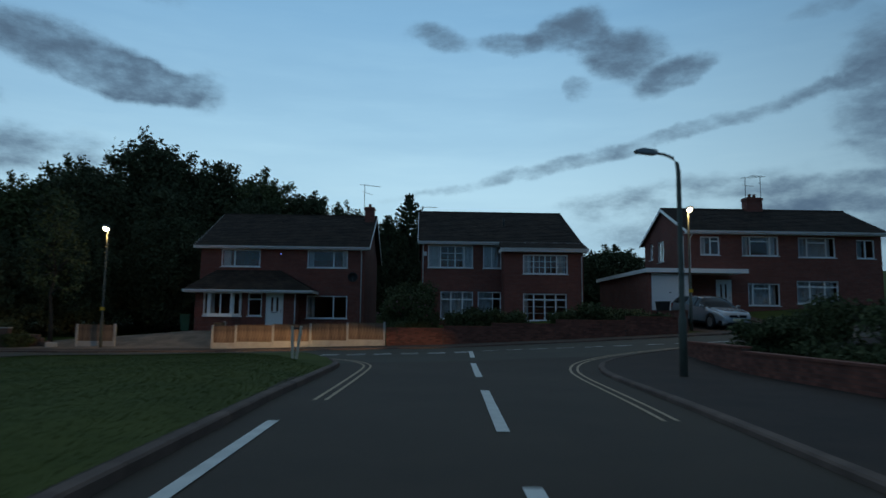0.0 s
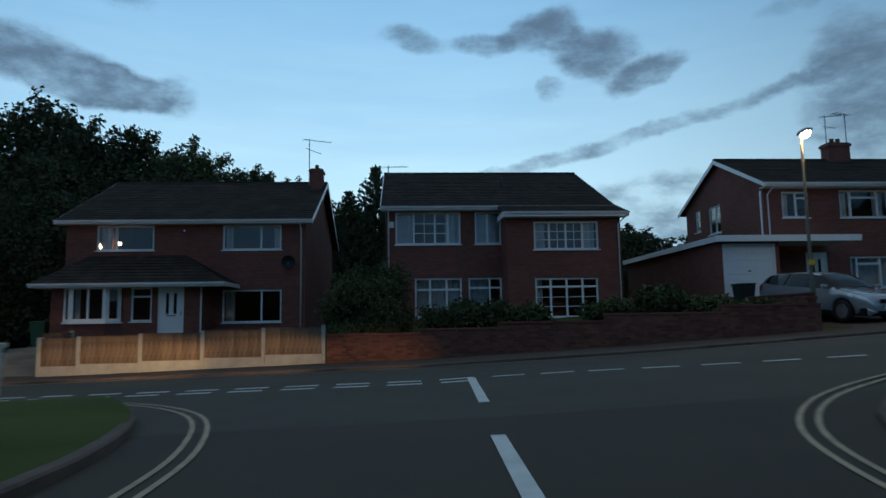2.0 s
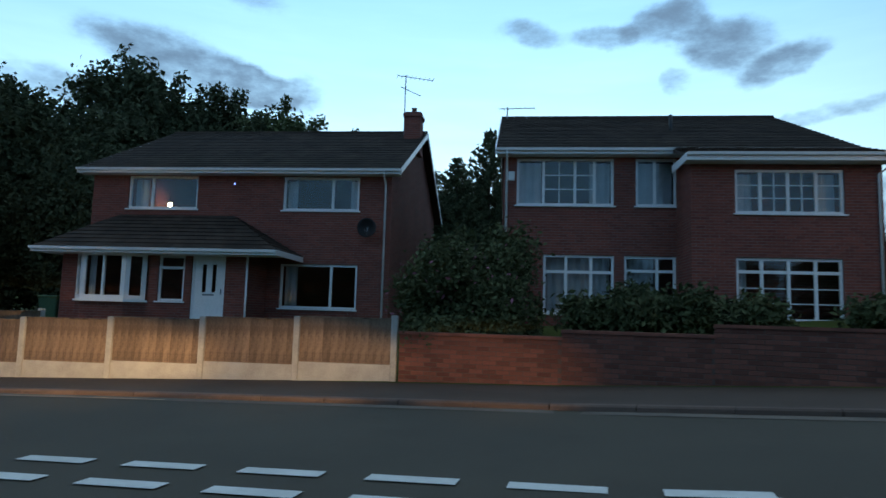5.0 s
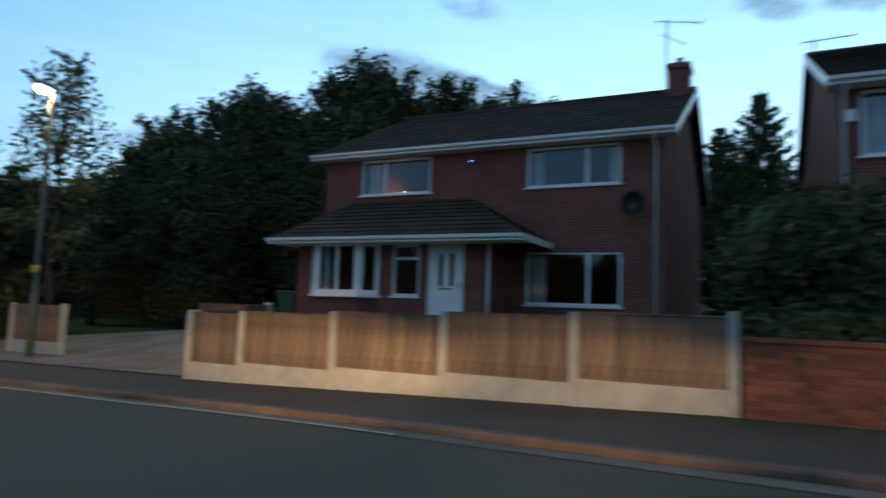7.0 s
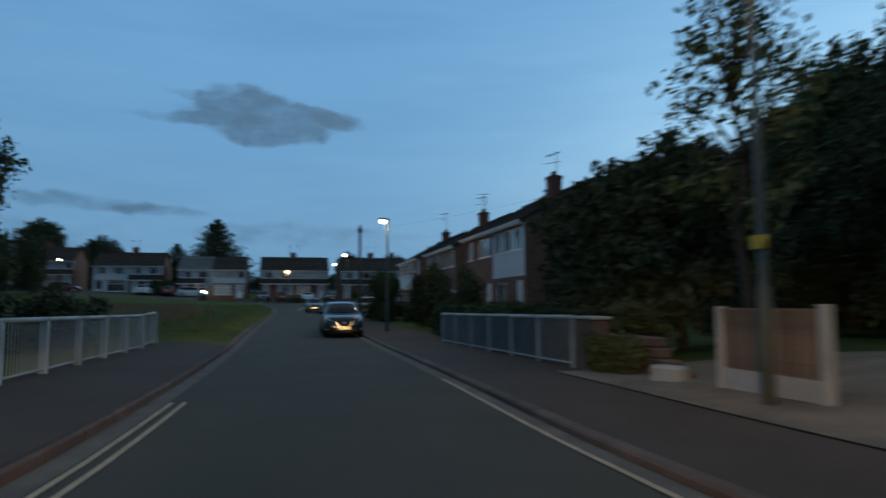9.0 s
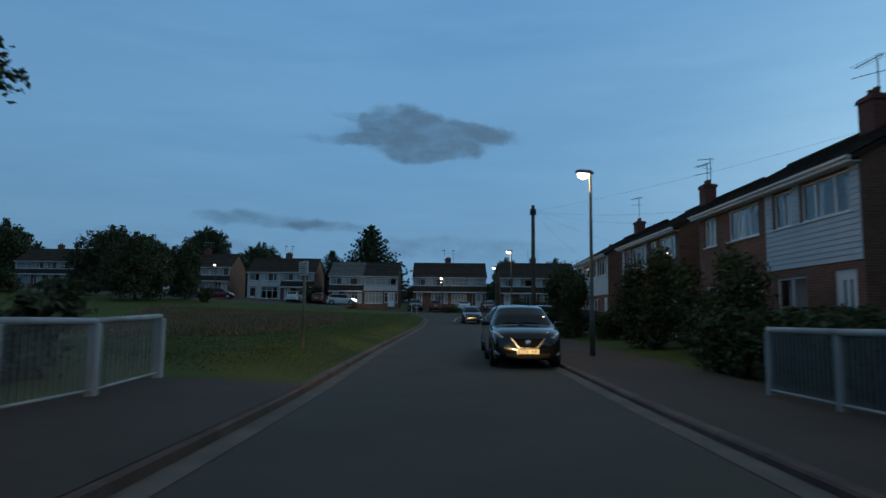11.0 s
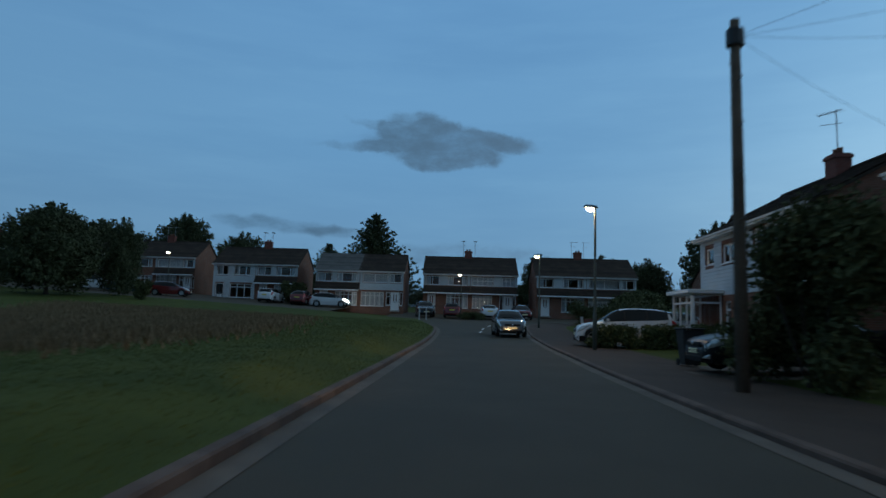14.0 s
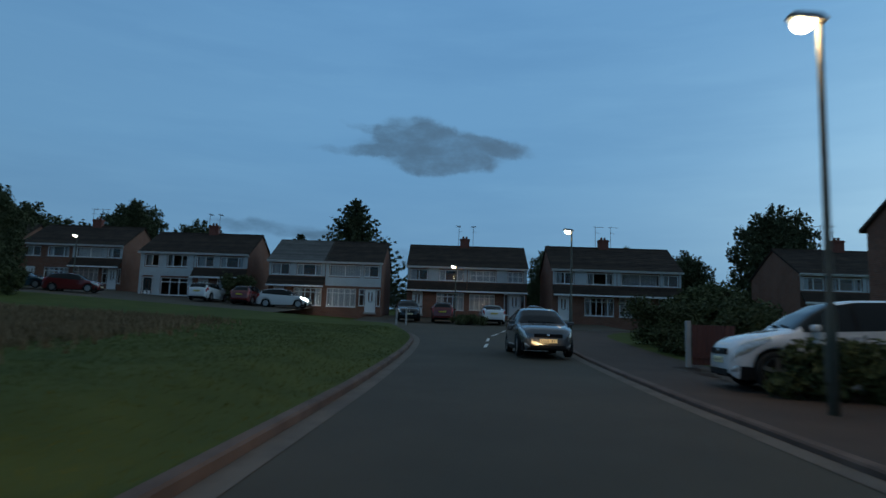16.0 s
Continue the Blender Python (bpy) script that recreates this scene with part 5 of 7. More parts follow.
part("shaft", boxes((-0.42, -0.16, -0.25, 0.42, 0.16, 0.95), bevel=0.015), KERB, pier)
part("cap", boxes((-0.46, -0.2, 0.952, 0.46, 0.2, 1.01), bevel=0.012), CONCRETE, pier)
brick_wall("drive_wall", [(11.6, 28.75), (12.1, 29.6), (12.2, 33.0)], 0.85, 0.215, "dark brick wall beside the drive", lambda x, y: plot(x, y))


def railing(pts, label, height=1.0, post_w=0.14, bars=True, base=plot):
    """Painted railing: square posts, top rail, bottom rail and thin upright bars."""
    f = thing("railing", pose(0, 0, 0), label, "railing")
    for x, y in pts:
        z = base(x, y)
        part("post", boxes((x - post_w / 2, y - post_w / 2, z - 0.2, x + post_w / 2, y + post_w / 2, z + height - 0.03), bevel=0.012), RAIL_WHITE, f)
    for (ax, ay), (bx, by) in zip(pts, pts[1:]):
        za, zb = base(ax, ay), base(bx, by)
        bm = bmesh.new()
        a, b = Vector((ax, ay, za + height)), Vector((bx, by, zb + height))
        tube(bm, [a, b], 0.045, 8)
        part("top_rail", bm, RAIL_WHITE, f, smooth=True)
        bm = bmesh.new()
        tube(bm, [a - Vector((0, 0, height - 0.1)), b - Vector((0, 0, height - 0.1))], 0.022, 6)
        part("bottom_rail", bm, RAIL_WHITE, f, smooth=True)
        if bars:
            n = int(math.dist((ax, ay), (bx, by)) / (0.125 if bars == 1 else 0.10))
            for i in range(1, n):
                q = a.lerp(b, i / n)
                bm = bmesh.new()
                tube(bm, [q - Vector((0, 0, height - 0.1)), q - Vector((0, 0, 0.02))], 0.010 if bars == 1 else 0.014, 5)
                part("bar", bm, RAIL_WHITE if bars == 1 else STEEL, f)
    return f


railing([(-32.2 + 1.95 * i, 22.95 - 0.02 * i) for i in range(9)], "white painted bridge railing with upright bars", base=lambda x, y: green(x, y) + 0.0)
railing([(-31.6 + 1.75 * i, 32.5 + 0.02 * i) for i in range(7)], "pale railing with close grey bars along the pavement", post_w=0.08, bars=2)


# ---- poles, wires, sign and posts ----
pole = thing("telegraph_pole", pose(-54.6, 32.08, plot(-54.6, 32.1)), "dark timber telegraph pole with steps and wires", "telegraph pole")
bm = bmesh.new()
tube(bm, [(0, 0, -0.5), (0, 0, 3.5), (0, 0, 6.72)], [0.125, 0.105, 0.085], 14)
part("shaft", bm, TIMBER, pole, smooth=True)
for i in range(9):
    bm = bmesh.new()
    s_ = 1 if i % 2 else -1
    tube(bm, [(0, 0, 2.6 + i * 0.42), (0.24 * s_, 0, 2.6 + i * 0.42), (0.25 * s_, 0, 2.65 + i * 0.42)], 0.012, 6)
    part("step", bm, STEEL, pole)
bm = bmesh.new()
tube(bm, [(0, 0, 6.22), (0, 0, 6.52)], 0.16, 12)
part("junction_ring", bm, DARK_PLASTIC, pole)
for tx, ty, tz in ((-41.6, 40.8, 6.6), (-47.5, 37.6, 4.95), (-51.0, 37.6, 4.9), (-57.0, 37.9, 4.5), (-68.0, 37.9, 4.5)):
    a, b = Vector((-54.6, 32.08, plot(-54.6, 32.1) + 6.4)), Vector((tx, ty, tz))
    bm = bmesh.new()
    tube(bm, [a.lerp(b, i / 12) - Vector((0, 0, 0.7 * (i / 12) * (1 - i / 12))) for i in range(13)], 0.0035, 4)
    tagged(mesh_ob("wire", bm, DARK_PLASTIC), "thin black telephone wire sagging to a house", "wire", "telephone wires")

sign = thing("sign_post", pose(-38.4, 23.95, green(-38.4, 23.95) - 0.02, 0, 0, 0), "white notice board on a weathered post in the grass", "sign")
bm = bmesh.new()
tube(bm, [(0, 0, -0.3), (0, 0, 2.28)], 0.042, 12)
part("post", bm, PALE_TIMBER, sign, smooth=True)
bm = boxes((0.043, -0.16, 1.88, 0.055, 0.16, 2.24), bevel=0.004)
plate = part("plate", bm, UPVC, sign, "white notice plate with unreadable lines")
plate.matrix_local = pose(0, 0, 0, 0, 0, -30)
for i in range(5):
    bm = boxes((0.056, -0.12, 2.17 - i * 0.06, 0.058, 0.12 - 0.04 * (i % 2), 2.19 - i * 0.06))
    part("line", bm, DARK_PLASTIC, plate)

vpost = thing("marker_posts", pose(-3.55, 18.5, green(-3.55, 18.5) - 0.02), "two pale timber marker stakes leaning apart in the grass", "marker post")
for dx, rot in ((-0.055, -2), (0.05, 7)):
    p_ = part("stake", boxes((-0.036, -0.036, -0.2, 0.036, 0.036, 0.93), bevel=0.008), STAKE, vpost, "timber stake coloured pale as if headlit")
    p_.matrix_local = pose(dx, 0, 0, 0, rot, 0)
part("strap", boxes((-0.14, -0.03, 0.83, 0.22, -0.022, 0.88)), DARK_PLASTIC, vpost, "dark tie strap")

# aerials
aerial(pose(H1X + 9.35, H1Y + 4.9, H1Z + 8.0), 1.1, 1.9, 200)
aerial(pose(H2X + 0.0, H2Y + 5.4, H2Z + 7.2), 1.0, 0.75, 170)
aerial(pose(H3X + 5.4, H3Y + 3.6, H3Z + 7.8), 0.7, 1.3, 150)
aerial(pose(H3X + 6.4, H3Y + 3.6, H3Z + 7.8), 0.8, 1.4, 20)
aerial(pose(-41.5, 41.2, 7.6), 0.9, 1.4, 10)
aerial(pose(-55.2, 41.3, 7.7), 0.8, 1.1, 20)
aerial(pose(-67.8, 41.5, 7.6), 0.7, 1.7, 35)
aerial(pose(-55.0, 41.4, 7.5), 0.6, 1.5, 80)
for x, y, z in ((-123.0, 2.9, 9.9), (-123.0, 3.9, 9.9), (-123.0, 27.6, 9.4), (-123.0, 29.0, 9.4), (-119.5, 40.2, 9.2), (-119.5, 41.6, 9.2), (-128, -11.6, 10.9), (-128, -10.6, 10.9), (-113.0, 57.2, 8.8), (-113.0, 58.2, 8.8)):
    aerial(pose(x, y, z), 0.7, 1.5, 100 + x + y * 7)


# ---- planting ----
def leaf_mesh(name, lobes, count, size, seed, shell=0.55, flat=0.0, mat=None):
    """Leaves scattered through ellipsoid lobes (cx, cy, cz, rx, ry, rz); each a small folded blade."""
    r = np.random.default_rng(seed)
    vol = np.array([l[3] * l[4] * l[5] for l in lobes]) ** 0.75
    pick = r.choice(len(lobes), count, p=vol / vol.sum())
    L = np.array(lobes)[pick]
    d = r.normal(size=(count, 3))
    d /= np.linalg.norm(d, axis=1)[:, None]
    rad = (shell + (1 - shell) * r.random(count)) * (1 + 0.16 * r.normal(size=count))
    p = L[:, :3] + d * rad[:, None] * L[:, 3:]
    # ragged clusters
    p += 0.5 * size * r.normal(size=(count, 3))
    n = d * 0.6 + r.normal(size=(count, 3)) * 0.8
    n[:, 2] += flat
    n /= np.linalg.norm(n, axis=1)[:, None]
    a = np.cross(n, r.normal(size=(count, 3)))
    a /= np.linalg.norm(a, axis=1)[:, None]
    b = np.cross(n, a)
    s = (size * (0.6 + 0.8 * r.random(count)))[:, None]
    v = np.empty((count, 4, 3))
    v[:, 0], v[:, 2] = p - a * s, p + a * s
    v[:, 1], v[:, 3] = p + b * s * 0.5 + n * s * 0.15, p - b * s * 0.5 + n * s * 0.15
    me = bpy.data.meshes.new(name)
    idx = np.arange(count * 4).reshape(count, 4)
    tri = np.concatenate([idx[:, [0, 1, 2]], idx[:, [0, 2, 3]]])
    me.from_pydata(v.reshape(-1, 3).tolist(), [], tri.tolist())
    me.materials.append(mat or LEAF)
    return me


def tree_shape(height, crown, seed, lobes=14, leaves=9000, size=0.16, trunk_r=0.2, bare=0.3, mat=None, squash=1.0, shell=0.5, sprays=70):
    """Mesh data for a broadleaf tree: trunk with limbs, and a lobed crown."""
    r = random.Random(seed)
    bm = bmesh.new()
    top = height * 0.72
    pts = [(r.uniform(-0.1, 0.1) * i, r.uniform(-0.1, 0.1) * i, top * i / 5) for i in range(6)]
    tube(bm, [(0, 0, -0.3)] + pts[1:], [trunk_r * 1.25] + [trunk_r * (1 - 0.15 * i) for i in range(1, 6)], 9)
    lb = []
    for i in range(lobes):
        a = i * 2.4 + r.uniform(-0.4, 0.4)
        h = bare + (1 - bare) * (i + 0.5) / lobes
        reach = crown * (math.sin(min(1.0, (h - bare) / (1 - bare) * 0.92 + 0.14) * math.pi)) ** 0.6 * r.uniform(0.55, 0.85)
        c = Vector((math.cos(a) * reach, math.sin(a) * reach, h * height * 0.93))
        rr = crown * r.uniform(0.30, 0.48)
        lb.append((c.x, c.y, c.z, rr, rr, rr * 0.8 * squash))
        s0 = Vector(pts[2 + min(2, int(h * 3))])
        mid = s0.lerp(c, 0.5) + Vector((0, 0, 0.1 * height * r.uniform(0, 0.5)))
        tube(bm, [s0, mid, c], [trunk_r * 0.4, trunk_r * 0.25, 0.02], 6)
    main = list(lb)
    for i in range(sprays):
        cx, cy, cz, rr, _, rz = r.choice(main)
        d = Vector((r.gauss(0, 1), r.gauss(0, 1), abs(r.gauss(0.5, 0.8)))).normalized()
        for q in (0.95, 1.12, 1.3):
            w = r.uniform(0.10, 0.16) * rr * (1.6 - 0.6 * q) + 0.06
            lb.append((cx + d.x * rr * q, cy + d.y * rr * q, cz + d.z * rz * q + 0.1 * q * rr, w, w, w * 1.5))
    lb.append((0, 0, height * 0.62, crown * 0.62, crown * 0.62, height * 0.25))
    return bm, leaf_mesh("crown", lb, leaves, size, seed, shell=shell, mat=mat)


def tree(name, m, shape, label, group=""):
    """shape: (trunk mesh, crown mesh)."""
    t = thing(name, m, label, "tree", group)
    for nm, me in zip(("trunk", "crown"), shape):
        o = new(nm, me)
        o.parent = t
    return t


def to_mesh(name, bm, mat, smooth=True):
    me = bpy.data.meshes.new(name)
    bm.to_mesh(me)
    bm.free()
    me.materials.append(mat)
    if smooth:
        me.shade_smooth()
    return me


def broadleaf(*a, **k):
    bm, crown = tree_shape(*a, **k)
    return to_mesh("trunk", bm, BARK), crown


BIG = [broadleaf(12.0, 4.6, 21 + i, lobes=24, leaves=32000, size=0.145, trunk_r=0.3, bare=0.18, mat=LEAF if i == 1 else LEAF_DARK) for i in range(3)]
THIN = broadleaf(8.6, 1.7, 77, lobes=18, leaves=2000, size=0.10, trunk_r=0.11, bare=0.3, mat=LEAF, shell=0.2, sprays=30)
ROUND = broadleaf(7.0, 3.6, 55, lobes=20, leaves=20000, size=0.15, trunk_r=0.2, bare=0.2, mat=LEAF_DARK)

WOOD = [(-25.5, 60, 1.44, 0), (-32, 59, 1.22, 1), (-19.8, 60, 1.24, 2), (-38.8, 60, 0.88, 0), (-45, 61, 0.82, 1), (-51, 60, 0.80, 2), (-58, 63, 0.80, 0), (-14.9, 61, 1.14, 1), (-11.0, 62, 1.02, 2), (-27, 68, 1.30, 1), (-7.2, 64, 0.93, 0), (-3.4, 67, 0.80, 2),
        (-65, 60, 0.85, 1), (-20.5, 52, 0.95, 2), (-26, 50, 1.04, 0), (-31, 49.5, 0.94, 1), (-18.2, 47.5, 0.70, 0), (-23, 44.5, 0.66, 2), (-28, 43, 0.56, 0), (1, 70, 0.75, 0), (-36, 52, 0.86, 2), (-14.5, 55, 0.9, 0), (-43, 54, 0.78, 1)]
for i, (x, y, s_, kind) in enumerate(WOOD):
    t = tree("tree", pose(x, y, plot(x, min(y, 50)) - 0.2, 0, 0, i * 77), BIG[kind], "tall dark leafy tree in the wood behind the houses", "trees behind the houses")
    t.scale = (s_, s_, s_)
t = tree("tree", pose(-23.9, 35.0, plot(-23.9, 35.0), 0, 0, 130), ROUND, "low spreading dark tree behind the railing")
t.scale = (0.46, 0.50, 0.60)
t = tree("tree", pose(-23.4, 36.6, plot(-23.0, 36.5), 0, 0, 75), ROUND, "low spreading dark tree beside the brick gable")
t.scale = (0.66, 0.66, 0.68)
t = tree("tree", pose(-125.0, 59.6, 2.2, 0, 0, 15), ROUND, "round dark tree behind the brick houses")
t.scale = (1.22, 1.22, 1.52)
tree("tree", pose(-19.7, 35.5, plot(-19, 35.5)), THIN, "slender young tree with thin leafy branches beside the drive")
t = tree("tree", pose(-34.6, 13.6, green(-35, 14.2), 0, 0, 40), BIG[0], "large dark tree beyond the white railing")
t.scale = (0.74, 0.74, 0.88)
t = tree("tree", pose(-27.5, 12.5, green(-27.5, 12.5), 0, 0, 140), BIG[2], "large dark tree beyond the white railing")
t.scale = (0.75, 0.75, 0.75)
t = tree("tree", pose(-158, -22, 5.0, 0, 0, 70), ROUND, "tall dark tree behind the terraces")
t.scale = (1.5, 1.5, 1.75)
t = tree("tree", pose(-122, -23.5, 2.6, 0, 0, 20), ROUND, "broad dark tree standing before brick houses")
t.scale = (1.6, 1.6, 1.45)
t = tree("tree", pose(-100.5, -9.6, 1.9, 0, 0, 120), ROUND, "broad dark tree at the edge of the green")
t.scale = (1.08, 1.08, 1.08)
t = tree("tree", pose(-105.0, -5.4, 2.0, 0, 0, 30), ROUND, "narrow dark tree at the edge of the green")
t.scale = (0.56, 0.56, 1.0)
t = tree("tree", pose(-130, 52, 2.0, 0, 0, 220), ROUND, "broad dark tree behind the brick terraces")
t.scale = (0.9, 0.9, 1.0)
t = tree("tree", pose(-134, 47, 2.0, 0, 0, 60), ROUND, "broad dark tree behind the brick terraces")
t.scale = (0.9, 0.9, 1.1)
for i, (x, y, s_, v_) in enumerate(((-140, -27, 1.6, 1.5), (-148, -8, 1.1, 1.45), (18, 62, 1.0, 0.85), (25, 60, 1.0, 0.8), (13.5, 58, 0.8, 0.75), (34, 66, 1.1, 0.9), (-150, -60, 1.8, 2.0), (-130, -62, 1.8, 2.0), (-140, 39, 0.6, 1.05))):
    t = tree("tree", pose(x, y, 1.6 if x > 0 else 3.0, 0, 0, i * 50), ROUND, "dark leafy tree behind the rooftops", "trees behind the rooftops")
    t.scale = (s_ * 1.2, s_ * 1.2, v_)
# out-of-view trees added so that the house windows reflect something dark
for i in range(26):
    x, y = (-70 + i * 6.5, -52 - 6 * (i % 3)) if i < 20 else (46 + 5 * (i % 2), -40 + (i - 20) * 11)
    t = tree("tree", pose(x, y, level(x, y) - 0.3, 0, 0, i * 61), ROUND, "unseen leafy tree added behind the start to darken window reflections", "trees down the street")
    t.scale = (1.5, 1.5, 1.6)
for i in range(15):
    y = -46 + i * 8.6
    t = tree("tree", pose(-150 - 7 * (i % 3), y, 2.8, 0, 0, i * 47), ROUND, "dark leafy tree behind the rooftops", "trees behind the rooftops")
    t.scale = (1.25, 1.5, 0.62 + 0.05 * (i % 4))


def conifer_shape(height, radius, seed, tiers=26, leaves=36000, size=0.13):
    r = random.Random(seed)
    bm = bmesh.new()
    tube(bm, [(0, 0, -0.3), (0, 0, height * 0.5), (0, 0, height)], [0.25, 0.14, 0.02], 9)
    lobes = []
    for i in range(tiers):
        f = i / tiers
        h = height * (0.08 + 0.92 * f)
        rr = radius * (1 - f) ** 0.85 * r.uniform(0.75, 1.15) + 0.12
        n = max(4, int(9 * (1 - f) + 4))
        for j in range(n):
            a = j * 6.283 / n + i * 0.7 + r.uniform(-0.2, 0.2)
            ln = rr * r.uniform(0.7, 1.12)
            for q in (0.3, 0.5, 0.7, 0.87, 1.0):
                w = 0.13 + 0.09 * ln * (1.1 - q)
                lobes.append((math.cos(a) * ln * q, math.sin(a) * ln * q, h + 0.28 * ln * q * q, w, w, 0.15))
    return to_mesh("trunk", bm, BARK), leaf_mesh("crown", lobes, leaves, size, seed, shell=0.2, mat=LEAF_DARK)


CONIFER = conifer_shape(12.0, 5.6, 8)
BROAD_CONIFER = conifer_shape(15.0, 8.6, 18, tiers=30, leaves=60000, size=0.17)
t = tree("conifer", pose(-150, 13.1, 3.6), BROAD_CONIFER, "tall dark pointed conifer behind the brick terraces")
t.scale = (1.0, 1.0, 1.0)
t = tree("conifer", pose(-150, -18.2, 4.6, 0, 0, 50), BROAD_CONIFER, "dark conifer behind the brick terraces")
t.scale = (0.72, 0.72, 0.85)
t = tree("conifer", pose(-1.4, 61, 1.6, 0, 0, 90), CONIFER, "dark conifer behind the brick houses")
t.scale = (0.72, 0.72, 0.95)
t = tree("conifer", pose(-3.2, 58, 1.8, 0, 0, 200), CONIFER, "dark conifer behind the brick houses")
t.scale = (0.65, 0.65, 0.72)
t = tree("conifer", pose(-150, 5.5, 3.6, 0, 0, 20), CONIFER, "small conifer behind the brick terraces")
t.scale = (0.95, 0.95, 0.82)


def bush(x, y, z, rx, ry, h, leaves, label, seed, size=0.07, mat=None, flowers=None, name="bush"):
    r = random.Random(seed)
    b = thing(name, pose(x, y, z), label, "bush" if name == "bush" else name)
    lobes = []
    for i in range(16):
        a = r.uniform(0, 6.28)
        q = r.uniform(0.15, 0.78)
        hz = r.uniform(0.15, 0.78)
        s_ = r.uniform(0.28, 0.42)
        lobes.append((math.cos(a) * rx * q, math.sin(a) * ry * q, h * hz, rx * s_, ry * s_, h * s_ * 0.62))
    bm = bmesh.new()
    for i in range(7):
        a = i * 0.9
        tube(bm, [(0.05 * math.cos(a), 0.05 * math.sin(a), -0.1), (rx * 0.3 * math.cos(a), ry * 0.3 * math.sin(a), h * 0.4), (rx * 0.5 * math.cos(a), ry * 0.5 * math.sin(a), h * 0.7)], [0.03, 0.022, 0.008], 5)
    part("stem", bm, BARK, b)
    o = new("foliage", leaf_mesh("foliage", lobes, leaves, size, seed, shell=0.35, mat=mat or HEDGE))
    o.parent = b
    if flowers:
        o = new("blossom", leaf_mesh("blossom", [l for l in lobes if l[2] > h * 0.45], 260, 0.05, seed + 1, shell=0.95, mat=flowers))
        o.parent = b
        tagged(o, "dull pink blossom", kind="stuff")
    return b


PINK = surface("pink_petal", (0.42, 0.16, 0.22), (0.30, 0.10, 0.15), 3.0, rough=0.8, island=0.2)
bush(-0.85, 33.1, plot(-0.8, 33.1), 1.65, 1.45, 2.55, 36000, "large dark flowering shrub over the garden wall", 1, size=0.055, flowers=PINK)
bush(-0.75, 31.75, plot(-0.7, 31.8), 1.25, 0.62, 1.15, 11000, "trailing shrub spilling over the garden wall", 49, size=0.05)
bush(-0.5, 35.4, plot(-0.5, 35.4), 1.5, 1.2, 3.1, 12000, "tall dark shrub between the houses", 2)
bush(2.6, 33.0, plot(2.6, 33), 1.6, 1.0, 1.65, 10000, "rounded green shrub behind the garden wall", 3)
bush(4.3, 33.2, plot(4.3, 33), 1.2, 0.9, 1.35, 7000, "low dark shrub behind the garden wall", 4)
bush(7.6, 33.4, plot(7.6, 33), 1.6, 1.0, 1.25, 8000, "low dark shrub before the brick wing", 5)
bush(9.9, 32.2, plot(9.9, 32), 1.7, 1.2, 1.35, 9000, "dark spreading shrub beside the garage", 6)
bush(8.3, 29.9, plot(8.3, 30.2), 1.15, 0.95, 1.55, 9000, "rounded dark shrub overhanging the garden wall", 47)
bush(11.0, 30.6, plot(11, 30.6), 1.3, 1.1, 1.0, 7000, "rounded dark shrub at the end of the wall", 7)
bush(-40.3, 35.3, plot(-40.3, 35.2), 1.9, 1.6, 3.3, 13000, "rounded dark garden tree before the white cladding", 8)
bush(-44.4, 34.8, plot(-44, 34.6), 1.9, 1.5, 4.0, 16000, "tall dark overgrown shrub beside the pavement", 9, mat=LEAF_DARK)
bush(-52.2, 35.6, plot(-52, 35), 1.3, 1.1, 1.7, 7000, "dark garden shrub before the terrace", 10)
bush(-55.9, 33.95, plot(-55.9, 33.95), 2.2, 1.6, 3.7, 24000, "dark loose shrub in front of the white house", 11)
bush(-62.5, 35.6, plot(-62.5, 35.6), 1.0, 0.9, 1.5, 5000, "low dark shrub beside the porch", 12)
bush(-87.5, 36.2, plot(-87.5, 36.2) - 0.1, 2.2, 1.8, 2.2, 10000, "rounded dark shrub beside the pavement", 13)
bush(-82.5, 35.6, plot(-82.5, 35.6) - 0.1, 2.0, 1.5, 1.3, 8000, "low mixed shrubs beside the pavement", 14)
bush(-97.0, 42.0, plot(-97, 42), 4.5, 3.0, 3.0, 15000, "large dark hedge mass near the brick terraces", 15, size=0.13)
bush(-89.0, 39.6, plot(-89, 39.6), 3.0, 2.0, 2.0, 12000, "dark hedge mass beside a garden", 16, size=0.12)
bush(-79.5, 36.5, plot(-79.5, 36.5), 1.6, 1.5, 1.9, 7000, "dark shrub beside the wheeled bin", 17)
bush(-19.75, 32.75, plot(-19.7, 32.7), 1.0, 0.32, 0.72, 7000, "yellowish weeds at the foot of the wall", 18, size=0.06, mat=LEAF)
bush(-26.0, 33.3, plot(-26, 33.3), 2.8, 0.5, 0.5, 4500, "low weeds under the railing", 19, size=0.06)
bush(-115.0, 8.8, 2.5, 1.4, 1.6, 2.4, 6000, "dark garden bush before the brick terraces", 20, size=0.12)
bush(-107.0, 28.4, level(-107, 28.4), 0.9, 1.5, 0.75, 3500, "low planted bed at the head of the road", 21)
bush(-101.5, -1.5, green(-101.5, -1.5), 0.9, 0.9, 1.9, 3000, "small dark bush standing on the green", 22, size=0.1)
bush(-104.0, -20.0, green(-104, -20), 3.5, 4.0, 2.4, 9000, "dark spreading bushes at the green", 61, size=0.13, mat=LEAF_DARK)
bush(-103.0, -29.0, green(-103, -29), 4.0, 4.5, 2.8, 9000, "dark spreading bushes at the green", 62, size=0.13, mat=LEAF_DARK)
bush(-24.0, 20.0, green(-24, 20), 4.0, 1.8, 2.1, 14000, "dark bushes behind the white railing", 23, size=0.1, mat=LEAF_DARK)
